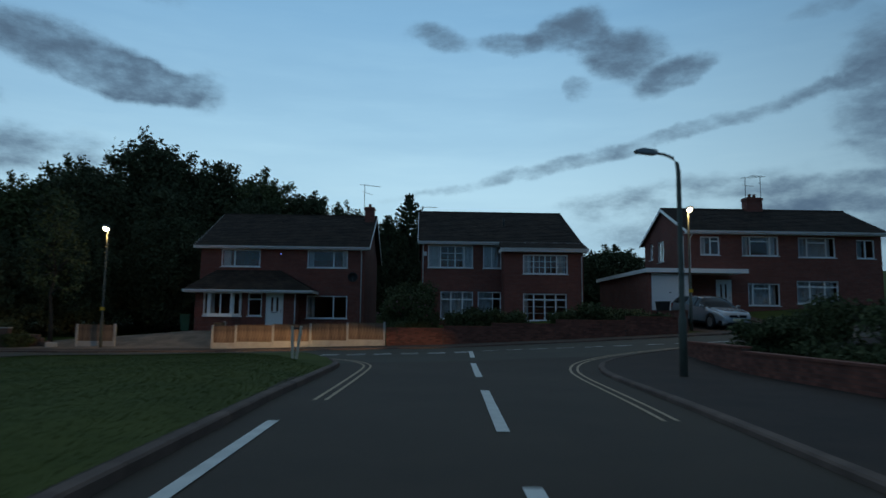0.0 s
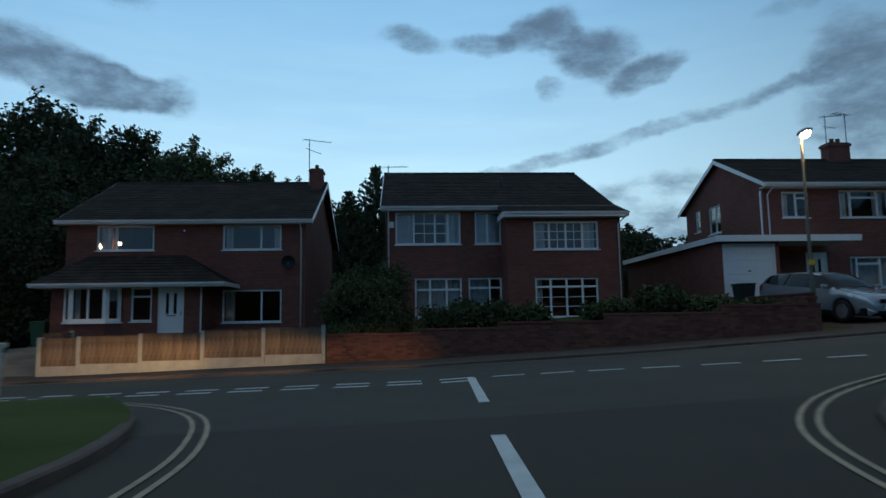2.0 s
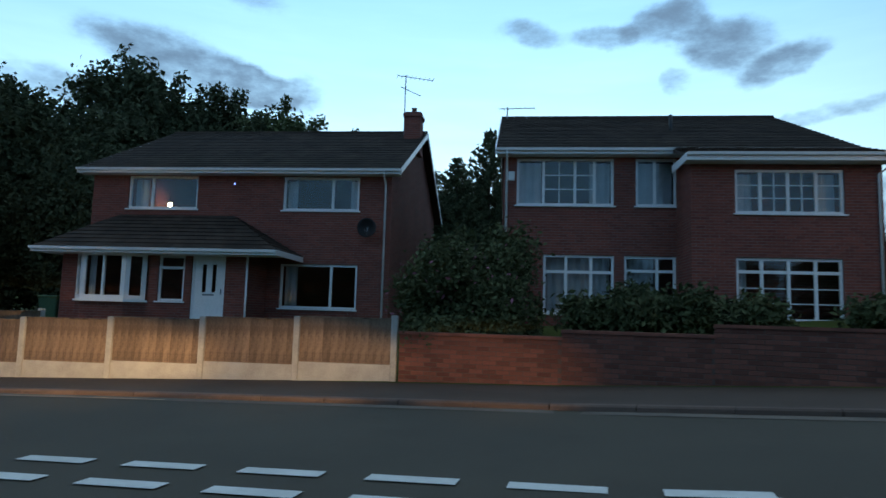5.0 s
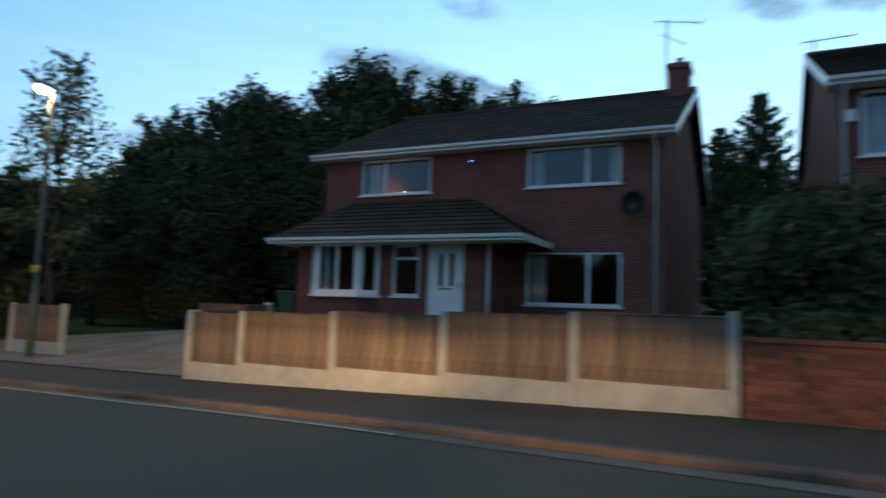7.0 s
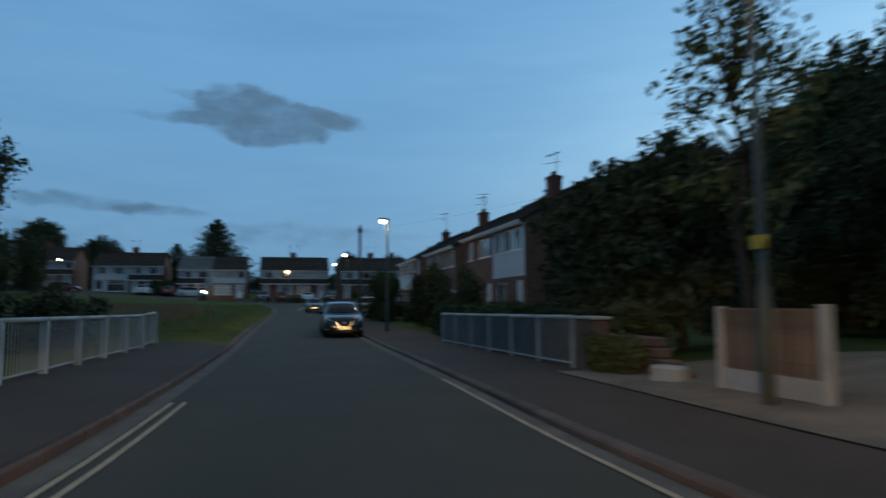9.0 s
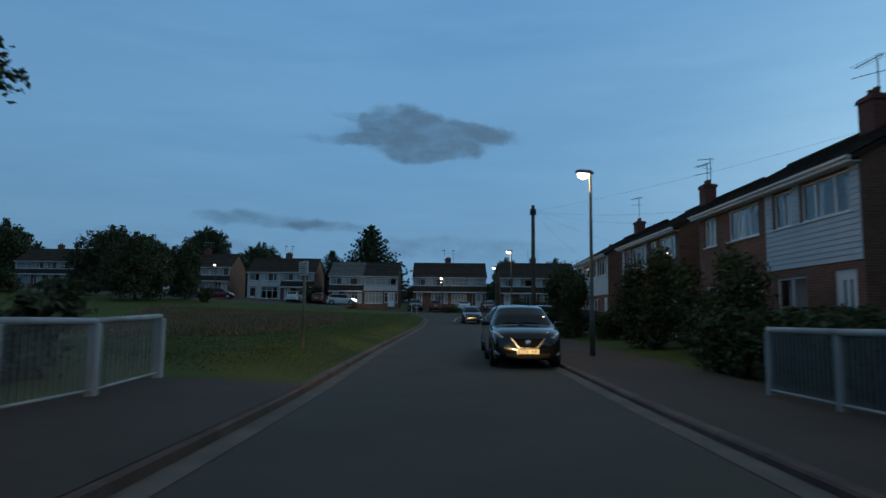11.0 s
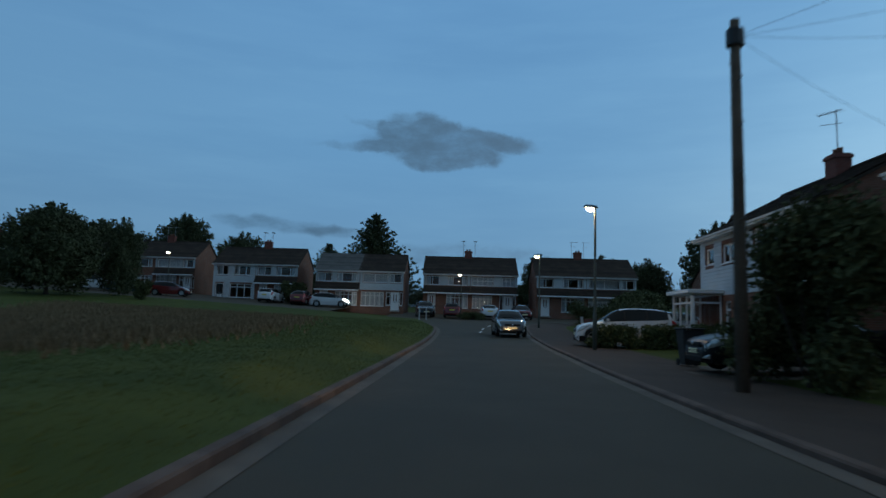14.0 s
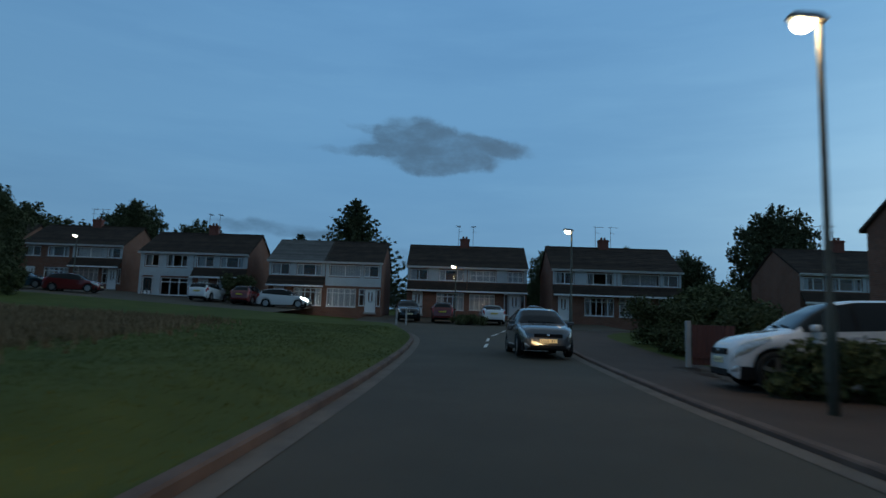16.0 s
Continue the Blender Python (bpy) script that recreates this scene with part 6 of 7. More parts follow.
bush(-17.5, 19.6, green(-17, 19.6), 4.0, 1.8, 2.3, 14000, "dark bushes behind the white railing", 24, size=0.1, mat=LEAF_DARK)
bush(-31.0, 20.2, green(-31, 20), 2.8, 1.6, 1.8, 9000, "dark bushes behind the white railing", 25, size=0.1, mat=LEAF_DARK)
bush(11.0, 14.0, level(11, 14), 2.6, 3.2, 2.0, 16000, "large clipped dark shrub behind the corner wall", 26)
bush(9.6, 17.6, level(9.6, 17.6), 1.5, 1.4, 1.1, 7000, "low dark shrub behind the corner wall", 27)
bush(11.5, 8.0, level(11, 8), 3.0, 3.2, 2.2, 14000, "large dark shrub behind the corner wall", 28)
bush(12.2, 20.0, level(12.2, 20), 1.6, 1.2, 1.2, 7000, "dark shrub at the corner garden", 29)


def hedge(pts, h, depth, label, base, seed, n=9000, size=0.075, mat=None):
    t = thing("hedge", pose(0, 0, 0), label, "hedge")
    lobes = []
    line = dense(pts, 0.35)
    r = random.Random(seed)
    for x, y in line:
        z = base(x, y)
        for k in range(3):
            lobes.append((x + r.uniform(-0.1, 0.1), y + r.uniform(-0.3, 0.3) * depth, z + h * (0.25 + 0.27 * k), 0.30, depth * 0.42, h * 0.24))
    o = new("foliage", leaf_mesh("foliage", lobes, n, size, seed, shell=0.6, mat=mat or HEDGE))
    o.parent = t
    bm = bmesh.new()
    for x, y in line[::2]:
        z = base(x, y)
        tube(bm, [(x, y, z - 0.1), (x + r.uniform(-0.1, 0.1), y, z + h * 0.8)], [0.025, 0.01], 5)
    part("stem", bm, BARK, t)
    return t


hedge([(-36.0, 33.6), (-20.5, 33.9)], 1.25, 0.8, "dark clipped hedge behind the railing", plot, 31, 22000)
hedge([(-70.25, 32.9), (-69.5, 37.3)], 0.95, 0.8, "clipped olive hedge beside the drive", plot, 32, 13000, size=0.06, mat=LEAF)
hedge([(-35.6, 33.4), (-35.8, 36.8)], 1.3, 0.7, "dark hedge between front gardens", plot, 33, 6000)

# gravel drives and rough grass
drive_l = [(-20.45 + 0.07 * k, 31.95 + 0.7 * k) for k in range(21)]
drive_r = [(-10.06 - (3.6 * ease(35, 39.5, 31.7 + 0.7 * k)), 31.7 + 0.7 * k) for k in range(21)]
structure("drive", strip(drive_l, drive_r, lambda x, y: plot(x, y) + 0.03, 16), GRAVEL, "pale gravel drive beside the brick house", "drive", True)
structure("drive_garage", strip(dense([(12.6, 28.6), (12.8, 36)], 0.7), dense([(17.5, 28.2), (17.6, 37.4)], 0.7), lambda x, y: plot(x, y) + 0.015, 4), PAVING, "paved drive rising to the garage", "drive", True)
structure("drive_porch", strip(dense([(-61.4, 32.6), (-61.4, 37.5)], 0.7), dense([(-57.2, 32.6), (-58.0, 37.5)], 0.7), lambda x, y: plot(x, y) + 0.015, 4), CHANNEL, "pale concrete drive beside the porch", "drive", True)
structure("drive_suv", strip(dense([(-77.0, 32.9), (-77.0, 38)], 0.7), dense([(-70.4, 32.9), (-70.4, 38)], 0.7), lambda x, y: plot(x, y) + 0.015, 4), CHANNEL, "pale concrete drive with parked cars", "drive", True)


def blades(name, poly_a, poly_b, count, h, mat, seed, label):
    lean, wide = (0.25, 0.05) if h > 0.2 else (0.8, 0.012)
    r = np.random.default_rng(seed)
    u, v = r.random(count), r.random(count)
    a, b = np.array(poly_a), np.array(poly_b)
    p = (a[0] + (a[1] - a[0]) * u[:, None]) * (1 - v[:, None]) + (b[0] + (b[1] - b[0]) * u[:, None]) * v[:, None]
    if h > 0.2:
        p = p + r.normal(size=p.shape) * 0.9
    verts, faces = [], []
    kx, ky = zip(*sorted((q for q in KERB_SW if q[0] < -12 and q[1] > 20)))
    p = np.array([q for q in p if q[0] > -12 or q[1] < np.interp(q[0], kx, ky) - 0.2])
    for i, (x, y) in enumerate(p):
        z = green(x, y) - 0.02
        hh = h * (0.5 + 0.8 * r.random())
        t = r.random() * 6.28
        dx, dy = math.cos(t) * wide, math.sin(t) * wide
        lx, ly = r.normal() * lean * hh, r.normal() * lean * hh
        verts += [(x - dx, y - dy, z), (x + dx, y + dy, z), (x + lx, y + ly, z + hh)]
        faces.append((3 * i, 3 * i + 1, 3 * i + 2))
    me = bpy.data.meshes.new(name)
    me.from_pydata(verts, [], faces)
    me.materials.append(mat)
    return tagged(new(name, me), label, "grass", kind="stuff")


blades("rough_grass", [(-66, 18.8), (-66, 6)], [(-88, 16.2), (-92, -3)], 44000, 0.27, ROUGH_GRASS, 3, "patch of tall brown uncut grass on the green")
blades("rough_grass", [(-46, 19.2), (-46, 6)], [(-66, 18.8), (-66, 6)], 28000, 0.27, ROUGH_GRASS, 6, "patch of tall brown uncut grass on the green")
blades("grass_blades", [(-33.1, 26), (-33.1, 17)], [(-66, 26), (-66, 13)], 90000, 0.05, GRASS, 4, "short mown grass blades beside the kerb")
blades("grass_blades", [(-66, 26), (-66, 14)], [(-92, 26.2), (-92, 12)], 45000, 0.06, GRASS, 7, "short mown grass blades beside the kerb")
blades("grass_blades", [(-2.6, 17), (-6.5, 22.2)], [(-13, 17), (-13, 24.5)], 26000, 0.045, GRASS, 8, "short mown grass blades at the corner")
blades("grass_blades", [(-2.45, 2), (-2.45, 17)], [(-16, 2), (-13, 17)], 70000, 0.045, GRASS, 5, "short mown grass blades beside the kerb")

brick_wall("garden_wall", GARDEN_WALL, 0.72, 0.215, "low red brick garden wall along the pavement", lambda x, y: level(x, y) + 0.1, near=(-1.8, 5.0))


# ---- cars ----
TYRE = surface("tyre_rubber", (0.022, 0.022, 0.022), (0.012, 0.012, 0.012), 6.0, rough=0.85, bump=0.2)
RIM = surface("alloy_rim", (0.52, 0.52, 0.52), (0.38, 0.38, 0.38), 6.0, rough=0.35, metal=0.85, bump=0.05)
CAR_GLASS = plain("car_glass", (0.012, 0.015, 0.017), rough=0.04, spec=0.22, coat=0.0, vary=0.05)
CHROME = plain("chrome", (0.7, 0.7, 0.72), rough=0.15, metal=1.0, vary=0.02)
LAMP_CLEAR = plain("clear_headlamp", (0.62, 0.62, 0.60), rough=0.08, metal=0.5, spec=0.8, coat=1.0, vary=0.25, fine=30.0)
LAMP_RED = plain("red_tail_lamp", (0.42, 0.02, 0.02), rough=0.12, coat=1.0)
# warm tint paints the headlamp light thrown back by a white plate
PLATE_HEADLIT = plain("plate_headlit", (0.92, 0.80, 0.50), rough=0.4)
# bars paled in colour as if washed out by that light
PLATE_BAR = plain("plate_bar", (0.30, 0.22, 0.12), rough=0.5)
# amber paints the warm light glinting in the parked car's headlamps
LAMP_GLINT = plain("amber_glint", (0.85, 0.38, 0.08), rough=0.15, metal=0.5, coat=1.0, vary=0.3, fine=40.0)
PLATE_YELLOW = plain("plate_yellow", (0.80, 0.60, 0.06), rough=0.3)
GRILLE = plain("grille_black", (0.006, 0.006, 0.007), rough=0.7, spec=0.05)
TRIM = plain("black_trim", (0.009, 0.009, 0.010), rough=0.6, spec=0.2)
HEADLAMP_ON = glowing("lit_headlamp", (1.0, 0.95, 0.82), 25.0)

HATCH = dict(L=4.35, W=0.855, top=[(0, 0.58), (0.008, 0.74), (0.025, 0.82), (0.07, 0.89), (0.14, 0.945), (0.225, 0.99), (0.245, 1.01), (0.33, 1.25), (0.42, 1.44), (0.50, 1.505), (0.62, 1.52), (0.76, 1.49), (0.86, 1.43), (0.90, 1.35), (0.955, 1.08), (0.975, 0.98), (0.99, 0.80), (1, 0.55)],
             belt=[(0, 0.50), (0.012, 0.65), (0.03, 0.73), (0.07, 0.80), (0.14, 0.865), (0.225, 0.93), (0.26, 0.955), (0.50, 0.99), (0.80, 1.05), (0.90, 1.10), (0.955, 1.04), (0.99, 0.76), (1, 0.52)],
             width=[(0, 0.60), (0.012, 0.72), (0.03, 0.80), (0.07, 0.865), (0.14, 0.94), (0.22, 0.985), (0.35, 1.0), (0.75, 1.0), (0.90, 0.965), (0.96, 0.90), (1, 0.74)],
             roofw=[(0, 0.52), (0.03, 0.68), (0.07, 0.74), (0.14, 0.80), (0.225, 0.84), (0.26, 0.82), (0.34, 0.73), (0.43, 0.675), (0.62, 0.66), (0.80, 0.635), (0.90, 0.64), (0.955, 0.72), (1, 0.62)],
             screen=(0.245, 0.425), rear=(0.865, 0.955), glass=(0.27, 0.895), wheels=(0.19, 0.80), wr=0.325)
SUV = dict(HATCH, L=4.22, W=0.89, wheels=(0.17, 0.79), top=[(0, 0.55), (0.012, 0.76), (0.03, 0.85), (0.07, 0.93), (0.14, 1.00), (0.22, 1.06), (0.24, 1.09), (0.33, 1.38), (0.41, 1.56), (0.50, 1.625), (0.62, 1.64), (0.78, 1.62), (0.88, 1.56), (0.915, 1.45), (0.96, 1.12), (0.98, 1.02), (0.99, 0.88), (1, 0.60)],
           belt=[(0, 0.48), (0.012, 0.68), (0.03, 0.77), (0.07, 0.85), (0.14, 0.93), (0.22, 1.00), (0.26, 1.03), (0.50, 1.08), (0.80, 1.14), (0.90, 1.18), (0.96, 1.08), (0.99, 0.84), (1, 0.56)], wr=0.35)
ESTATE = dict(HATCH, L=4.75, W=0.91, top=[(0, 0.50), (0.012, 0.68), (0.03, 0.76), (0.07, 0.83), (0.15, 0.91), (0.24, 0.98), (0.26, 1.0), (0.34, 1.24), (0.42, 1.41), (0.50, 1.47), (0.65, 1.48), (0.80, 1.45), (0.90, 1.40), (0.93, 1.32), (0.97, 1.05), (0.985, 0.98), (0.995, 0.8), (1, 0.55)], glass=(0.28, 0.925), rear=(0.905, 0.97))
SALOON = dict(HATCH, L=4.6, W=0.89, top=[(0, 0.50), (0.012, 0.66), (0.03, 0.74), (0.07, 0.80), (0.15, 0.87), (0.25, 0.94), (0.27, 0.96), (0.36, 1.2), (0.44, 1.36), (0.52, 1.42), (0.64, 1.42), (0.74, 1.34), (0.85, 1.06), (0.90, 1.02), (0.96, 1.0), (0.985, 0.95), (1, 0.6)], glass=(0.29, 0.80), rear=(0.735, 0.85))


def car(name, m, paint, label, shape=HATCH, front_plate=True, lit=False, detail=True, grille="wide"):
    """A car in its own axes: nose towards +x, left towards +y, wheels on z = 0."""
    L, W = shape["L"], shape["W"]
    c = thing(name, m, label, "car")

    def curve(key, s_):
        xs, zs = zip(*shape[key])
        return float(np.interp(s_, xs, zs))

    wc = [L / 2 - L * q for q in shape["wheels"]]
    R, ra = shape["wr"], shape["wr"] + 0.055

    def section(s_):
        x = L / 2 - L * s_
        w, zt, zb_ = W * curve("width", s_), curve("top", s_), curve("belt", s_)
        wr = W * curve("roofw", s_)
        low = 0.20 + 0.10 * max(0.0, 1 - s_ / 0.03) + 0.12 * max(0.0, (s_ - 0.97) / 0.03)
        for q in wc:
            if abs(x - q) < ra:
                low = max(low, R + math.sqrt(max(0.0, ra * ra - (x - q) ** 2)) - 0.01)
        zb_ = max(zb_, low + 0.06)
        midz = max(0.56 * (zb_ / 0.95), low + 0.03)
        midz = min(midz, zb_ - 0.03)
        p = [(w * 0.945, low), (w * 0.985, low + (midz - low) * 0.4), (w, midz), (w * 0.995, (midz + zb_) / 2), (w * 0.965, zb_), (wr + (w * 0.965 - wr) * 0.45, zb_ + (zt - 0.035 - zb_) * 0.60), (wr, zt - 0.05), (wr * 0.86, zt - 0.016), (wr * 0.5, zt - 0.002), (0.0, zt + 0.004)]
        return x, p

    ss = sorted({round(v, 4) for v in [0, 0.006, 0.012, 0.02, 0.03, 0.05, 0.07, 0.10] + list(np.linspace(0.12, 0.9, 56)) + [0.915, 0.93, 0.945, 0.955, 0.965, 0.975, 0.985, 0.993, 1.0] + [shape["screen"][0], shape["screen"][1], shape["rear"][0], shape["rear"][1], shape["glass"][0], shape["glass"][1]]})
    rows = [section(s_) for s_ in ss]
    body, glass, liner = bmesh.new(), bmesh.new(), bmesh.new()
    n = len(rows[0][1])

    def build(target, keep):
        cache = {}

        def v(i, j, sgn):
            key = (i, j, 1 if j == n - 1 else sgn)
            if key not in cache:
                x, p = rows[i]
                cache[key] = target.verts.new((x, sgn * p[j][0], p[j][1]))
            return cache[key]
        for i in range(len(rows) - 1):
            mid = (ss[i] + ss[i + 1]) / 2
            for j in range(n - 1):
                is_glass = (j in (4, 5) and shape["glass"][0] < mid < shape["glass"][1]) or (j >= 6 and (shape["screen"][0] < mid < shape["screen"][1] or shape["rear"][0] < mid < shape["rear"][1]))
                if is_glass != keep:
                    continue
                for sgn in (1, -1):
                    q = [v(i, j, sgn), v(i + 1, j, sgn), v(i + 1, j + 1, sgn), v(i, j + 1, sgn)]
                    if sgn > 0:
                        q.reverse()
                    if len(set(q)) == 4:
                        target.faces.new(q)
        if not keep:
            for i in (0, len(rows) - 1):
                ring = [v(i, j, 1) for j in range(n)] + [v(i, j, -1) for j in range(n - 2, -1, -1)]
                target.faces.new(ring if i else ring[::-1])

    build(body, False), build(glass, True)
    bmesh.ops.recalc_face_normals(body, faces=body.faces)
    bd = part("body", body, paint, c, smooth=True)
    part("glazing", glass, CAR_GLASS, c, "dark tinted car glass", True)
    # floor pan and wheel housings
    part("floor_pan", boxes((-L / 2 + 0.15, -W * 0.86, 0.20, L / 2 - 0.15, W * 0.86, 0.42), (-L / 2 + 0.25, -W * 0.55, 0.42, L / 2 - 0.25, W * 0.55, 0.62)), TRIM, c)

    def surf(s_, j, off, sgn):
        x, p = section(s_)
        k = min(n - 2, int(j))
        f = j - k
        y, z = p[k][0] + (p[k + 1][0] - p[k][0]) * f, p[k][1] + (p[k + 1][1] - p[k][1]) * f
        nx = 1.0 if s_ < 0.06 else (-1.0 if s_ > 0.94 else 0.0)
        return Vector((x + nx * off, sgn * (y + off), z + off * 0.3))

    def patch(nm, s0, s1, j0, j1, sgn, mat, off=0.008, ns=5, nj=4, lab="", sweep=0.0):
        bm = bmesh.new()
        g = [[bm.verts.new(surf(s0 + (s1 - s0) * a / ns, j0 + (j1 - j0) * b / nj + sweep * a / ns, off * (0.3 if a in (0, ns) or b in (0, nj) else 1.0), sgn)) for b in range(nj + 1)] for a in range(ns + 1)]
        for a in range(ns):
            for b in range(nj):
                bm.faces.new((g[a][b], g[a + 1][b], g[a + 1][b + 1], g[a][b + 1]))
        return part(nm, bm, mat, c, lab, True)

    for sgn in (1, -1):
        lo_j, hi_j, s_in, s_out, slant = (5.15, 6.25, 0.013, 0.115, -1.75) if grille == "vee" else (2.75, 3.95, 0.010, 0.15, 0.35)
        lamp = patch("headlight", s_in, s_out, lo_j, hi_j, sgn, HEADLAMP_ON if lit else LAMP_CLEAR, 0.014, lab="lit headlamp" if lit else "clear headlamp", sweep=slant)
        if detail and grille == "vee":
            am = patch("reflector", 0.020, 0.080, 5.1, 5.7, sgn, LAMP_GLINT, 0.024, lab="amber patch painted as a warm headlamp glint", sweep=-1.0)
            am.parent = lamp
        patch("tail_light", 0.925, 0.985, 3.0, 4.4, sgn, LAMP_RED, 0.012, lab="red tail lamp")
        if detail:
            patch("fog_lamp", 0.004, 0.03, 1.1, 1.9, sgn, LAMP_CLEAR, 0.010, lab="small fog lamp")
            for pb in (0.475, 0.69):
                patch("pillar", pb - 0.008, pb + 0.010, 4.0, 6.0, sgn, TRIM, 0.006, 2, 4)
            patch("sill", 0.27, 0.72, 0.0, 0.8, sgn, TRIM, 0.010, 8, 2, "dark sill trim")
            for hs in (0.47, 0.66):
                patch("door_handle", hs - 0.02, hs + 0.015, 3.45, 3.7, sgn, paint, 0.03, 3, 2)
            for dsm in (0.29, 0.482, 0.68):
                patch("door_seam", dsm, dsm + 0.0016, 0.7, 3.95, sgn, TRIM, 0.003, 1, 6)
        bm = boxes((-0.07, 0.0, 0.0, 0.05, 0.20, 0.12), bevel=0.03)
        mir = part("wing_mirror", bm, paint, c)
        x, p = section(0.305)
        mir.matrix_local = pose(x, sgn * (p[4][0] + 0.0), p[4][1] + 0.01, 0, 0, 0 if sgn > 0 else 180)
        for wx in wc:
            bm = bmesh.new()
            prof = [(R - 0.10, -0.085), (R - 0.02, -0.10), (R - 0.003, -0.075), (R, 0.0), (R - 0.003, 0.075), (R - 0.02, 0.10), (R - 0.10, 0.085)]
            ring = [[bm.verts.new((a * math.cos(t_ * math.pi / 14), b, a * math.sin(t_ * math.pi / 14))) for a, b in prof] for t_ in range(28)]
            for i in range(28):
                for j in range(len(prof) - 1):
                    bm.faces.new((ring[i][j], ring[(i + 1) % 28][j], ring[(i + 1) % 28][j + 1], ring[i][j + 1]))
            bmesh.ops.recalc_face_normals(bm, faces=bm.faces)
            wh = part("wheel", bm, TYRE, c, "black tyre", True)
            wh.matrix_local = pose(wx, sgn * (W - 0.115), R)
            bm = bmesh.new()
            tube(bm, [(0, -0.07, 0), (0, 0.06, 0)], R - 0.098, 24)
            for k in range(5):
                a = k * 72 * math.pi / 180
                bmesh.ops.transform(bm, matrix=Matrix.Identity(4), verts=[])
                d_ = Matrix.Rotation(a, 4, "Y")
                for vv in box(bm, -0.035, sgn * 0.06 - 0.02, 0.02, 0.035, sgn * 0.06 + 0.03, R - 0.105):
                    vv.co = d_ @ vv.co
            rim = part("rim", bm, RIM, wh, "silver alloy rim")
            bm = bmesh.new()
            tube(bm, [(0, sgn * 0.045, 0), (0, sgn * 0.068, 0)], R - 0.125, 24)
            part("brake_disc", bm, TRIM, wh)
    # nose: grille, lower intake, badge, plate
    xf = L / 2
    zb0 = shape["belt"][1][1]
    if grille == "vee":
        bm = bmesh.new()
        prism(bm, [(-0.37, zb0 + 0.04), (0.37, zb0 + 0.04), (0.20, zb0 - 0.20), (-0.20, zb0 - 0.20)], "x", xf - 0.03, xf + 0.012)
        part("grille", bm, GRILLE, c, "black grille")
        for sgn in (1, -1):
            bm = bmesh.new()
            prism(bm, [(sgn * 0.42, zb0 + 0.06), (sgn * 0.37, zb0 + 0.06), (sgn * 0.18, zb0 - 0.17), (sgn * 0.22, zb0 - 0.20)], "x", xf + 0.0, xf + 0.03)
            part("grille_trim", bm, CHROME, c, "chrome strip")
        part("grille_trim", boxes((xf, -0.20, zb0 - 0.195, xf + 0.03, 0.20, zb0 - 0.165), bevel=0.006), CHROME, c, "chrome strip")
        bm = bmesh.new()
        tube(bm, [(xf + 0.005, 0, zb0 - 0.06), (xf + 0.03, 0, zb0 - 0.06)], 0.075, 18)
        part("badge", bm, CHROME, c, "round chrome badge", True)
    else:
        part("grille", boxes((xf - 0.03, -0.42, zb0 - 0.07, xf + 0.014, 0.42, zb0 + 0.04), bevel=0.01), TRIM, c, "black grille")
        bm = bmesh.new()
        tube(bm, [(xf + 0.005, 0, zb0 - 0.01), (xf + 0.025, 0, zb0 - 0.01)], 0.05, 16)
        part("badge", bm, CHROME, c, "plain chrome badge", True)
    part("lower_intake", boxes((xf - 0.05, -0.52, 0.24, xf + 0.008, 0.52, 0.36), bevel=0.01), TRIM, c, "black lower intake")
    for xs_, mat, lab, on in ((xf + 0.012, PLATE_HEADLIT, "white number plate coloured warm as if headlit", front_plate), (-xf - 0.014, PLATE_YELLOW, "yellow number plate", True)):
        if on:
            z0 = zb0 - (0.315 if grille == "vee" else 0.225) if xs_ > 0 else 0.70
            pl = part("number_plate", boxes((xs_ - 0.006, -0.26, z0, xs_ + 0.012, 0.26, z0 + 0.112), bevel=0.003), mat, c, lab)
            e = 0.014 if xs_ > 0 else -0.008
            for k in range(7):
                if k == 4:
                    continue
                y0 = -0.215 + k * 0.063
                part("bar", boxes((xs_ + min(e, e - 0.002), y0, z0 + 0.03, xs_ + max(e, e + 0.0015), y0 + 0.022, z0 + 0.082)), PLATE_BAR, pl)
    if detail:
        for sgn in (0.1, 0.62):
            bm = bmesh.new()
            x0, p0 = section(shape["screen"][0] + 0.004)
            tube(bm, [(x0 + 0.01, W * (sgn - 0.1) * 0.9, p0[-1][1] + 0.01), (x0 - 0.04, W * (sgn - 0.62), p0[-1][1] + 0.045)], 0.012, 6)
            part("wiper", bm, TRIM, c)
    return c


def paint(name, col, metal=0.4):
    return plain(name, col, rough=0.22 if max(col) > 0.02 else 0.12, metal=metal, spec=0.4, coat=0.8, vary=0.04)


BLACK_PAINT, BLUE_PAINT, GREY_PAINT = paint("black_paint", (0.006, 0.007, 0.009), 0.0), paint("blue_paint", (0.045, 0.135, 0.23)), paint("grey_paint", (0.13, 0.14, 0.15))
WHITE_PAINT, SILVER_PAINT, RED_PAINT = paint("white_paint", (0.72, 0.73, 0.74), 0.0), paint("silver_paint", (0.34, 0.36, 0.38)), paint("red_paint", (0.15, 0.02, 0.02), 0.0)
DULL_PAINT = plain("dull_black_paint", (0.008, 0.008, 0.010), rough=0.42, spec=0.3, coat=0.15, vary=0.05)
TEAL_PAINT = paint("teal_paint", (0.05, 0.10, 0.13))


def on_road(x, y, rz, z=None):
    return pose(x, y, level(x, y) if z is None else z, 0, 0, rz)


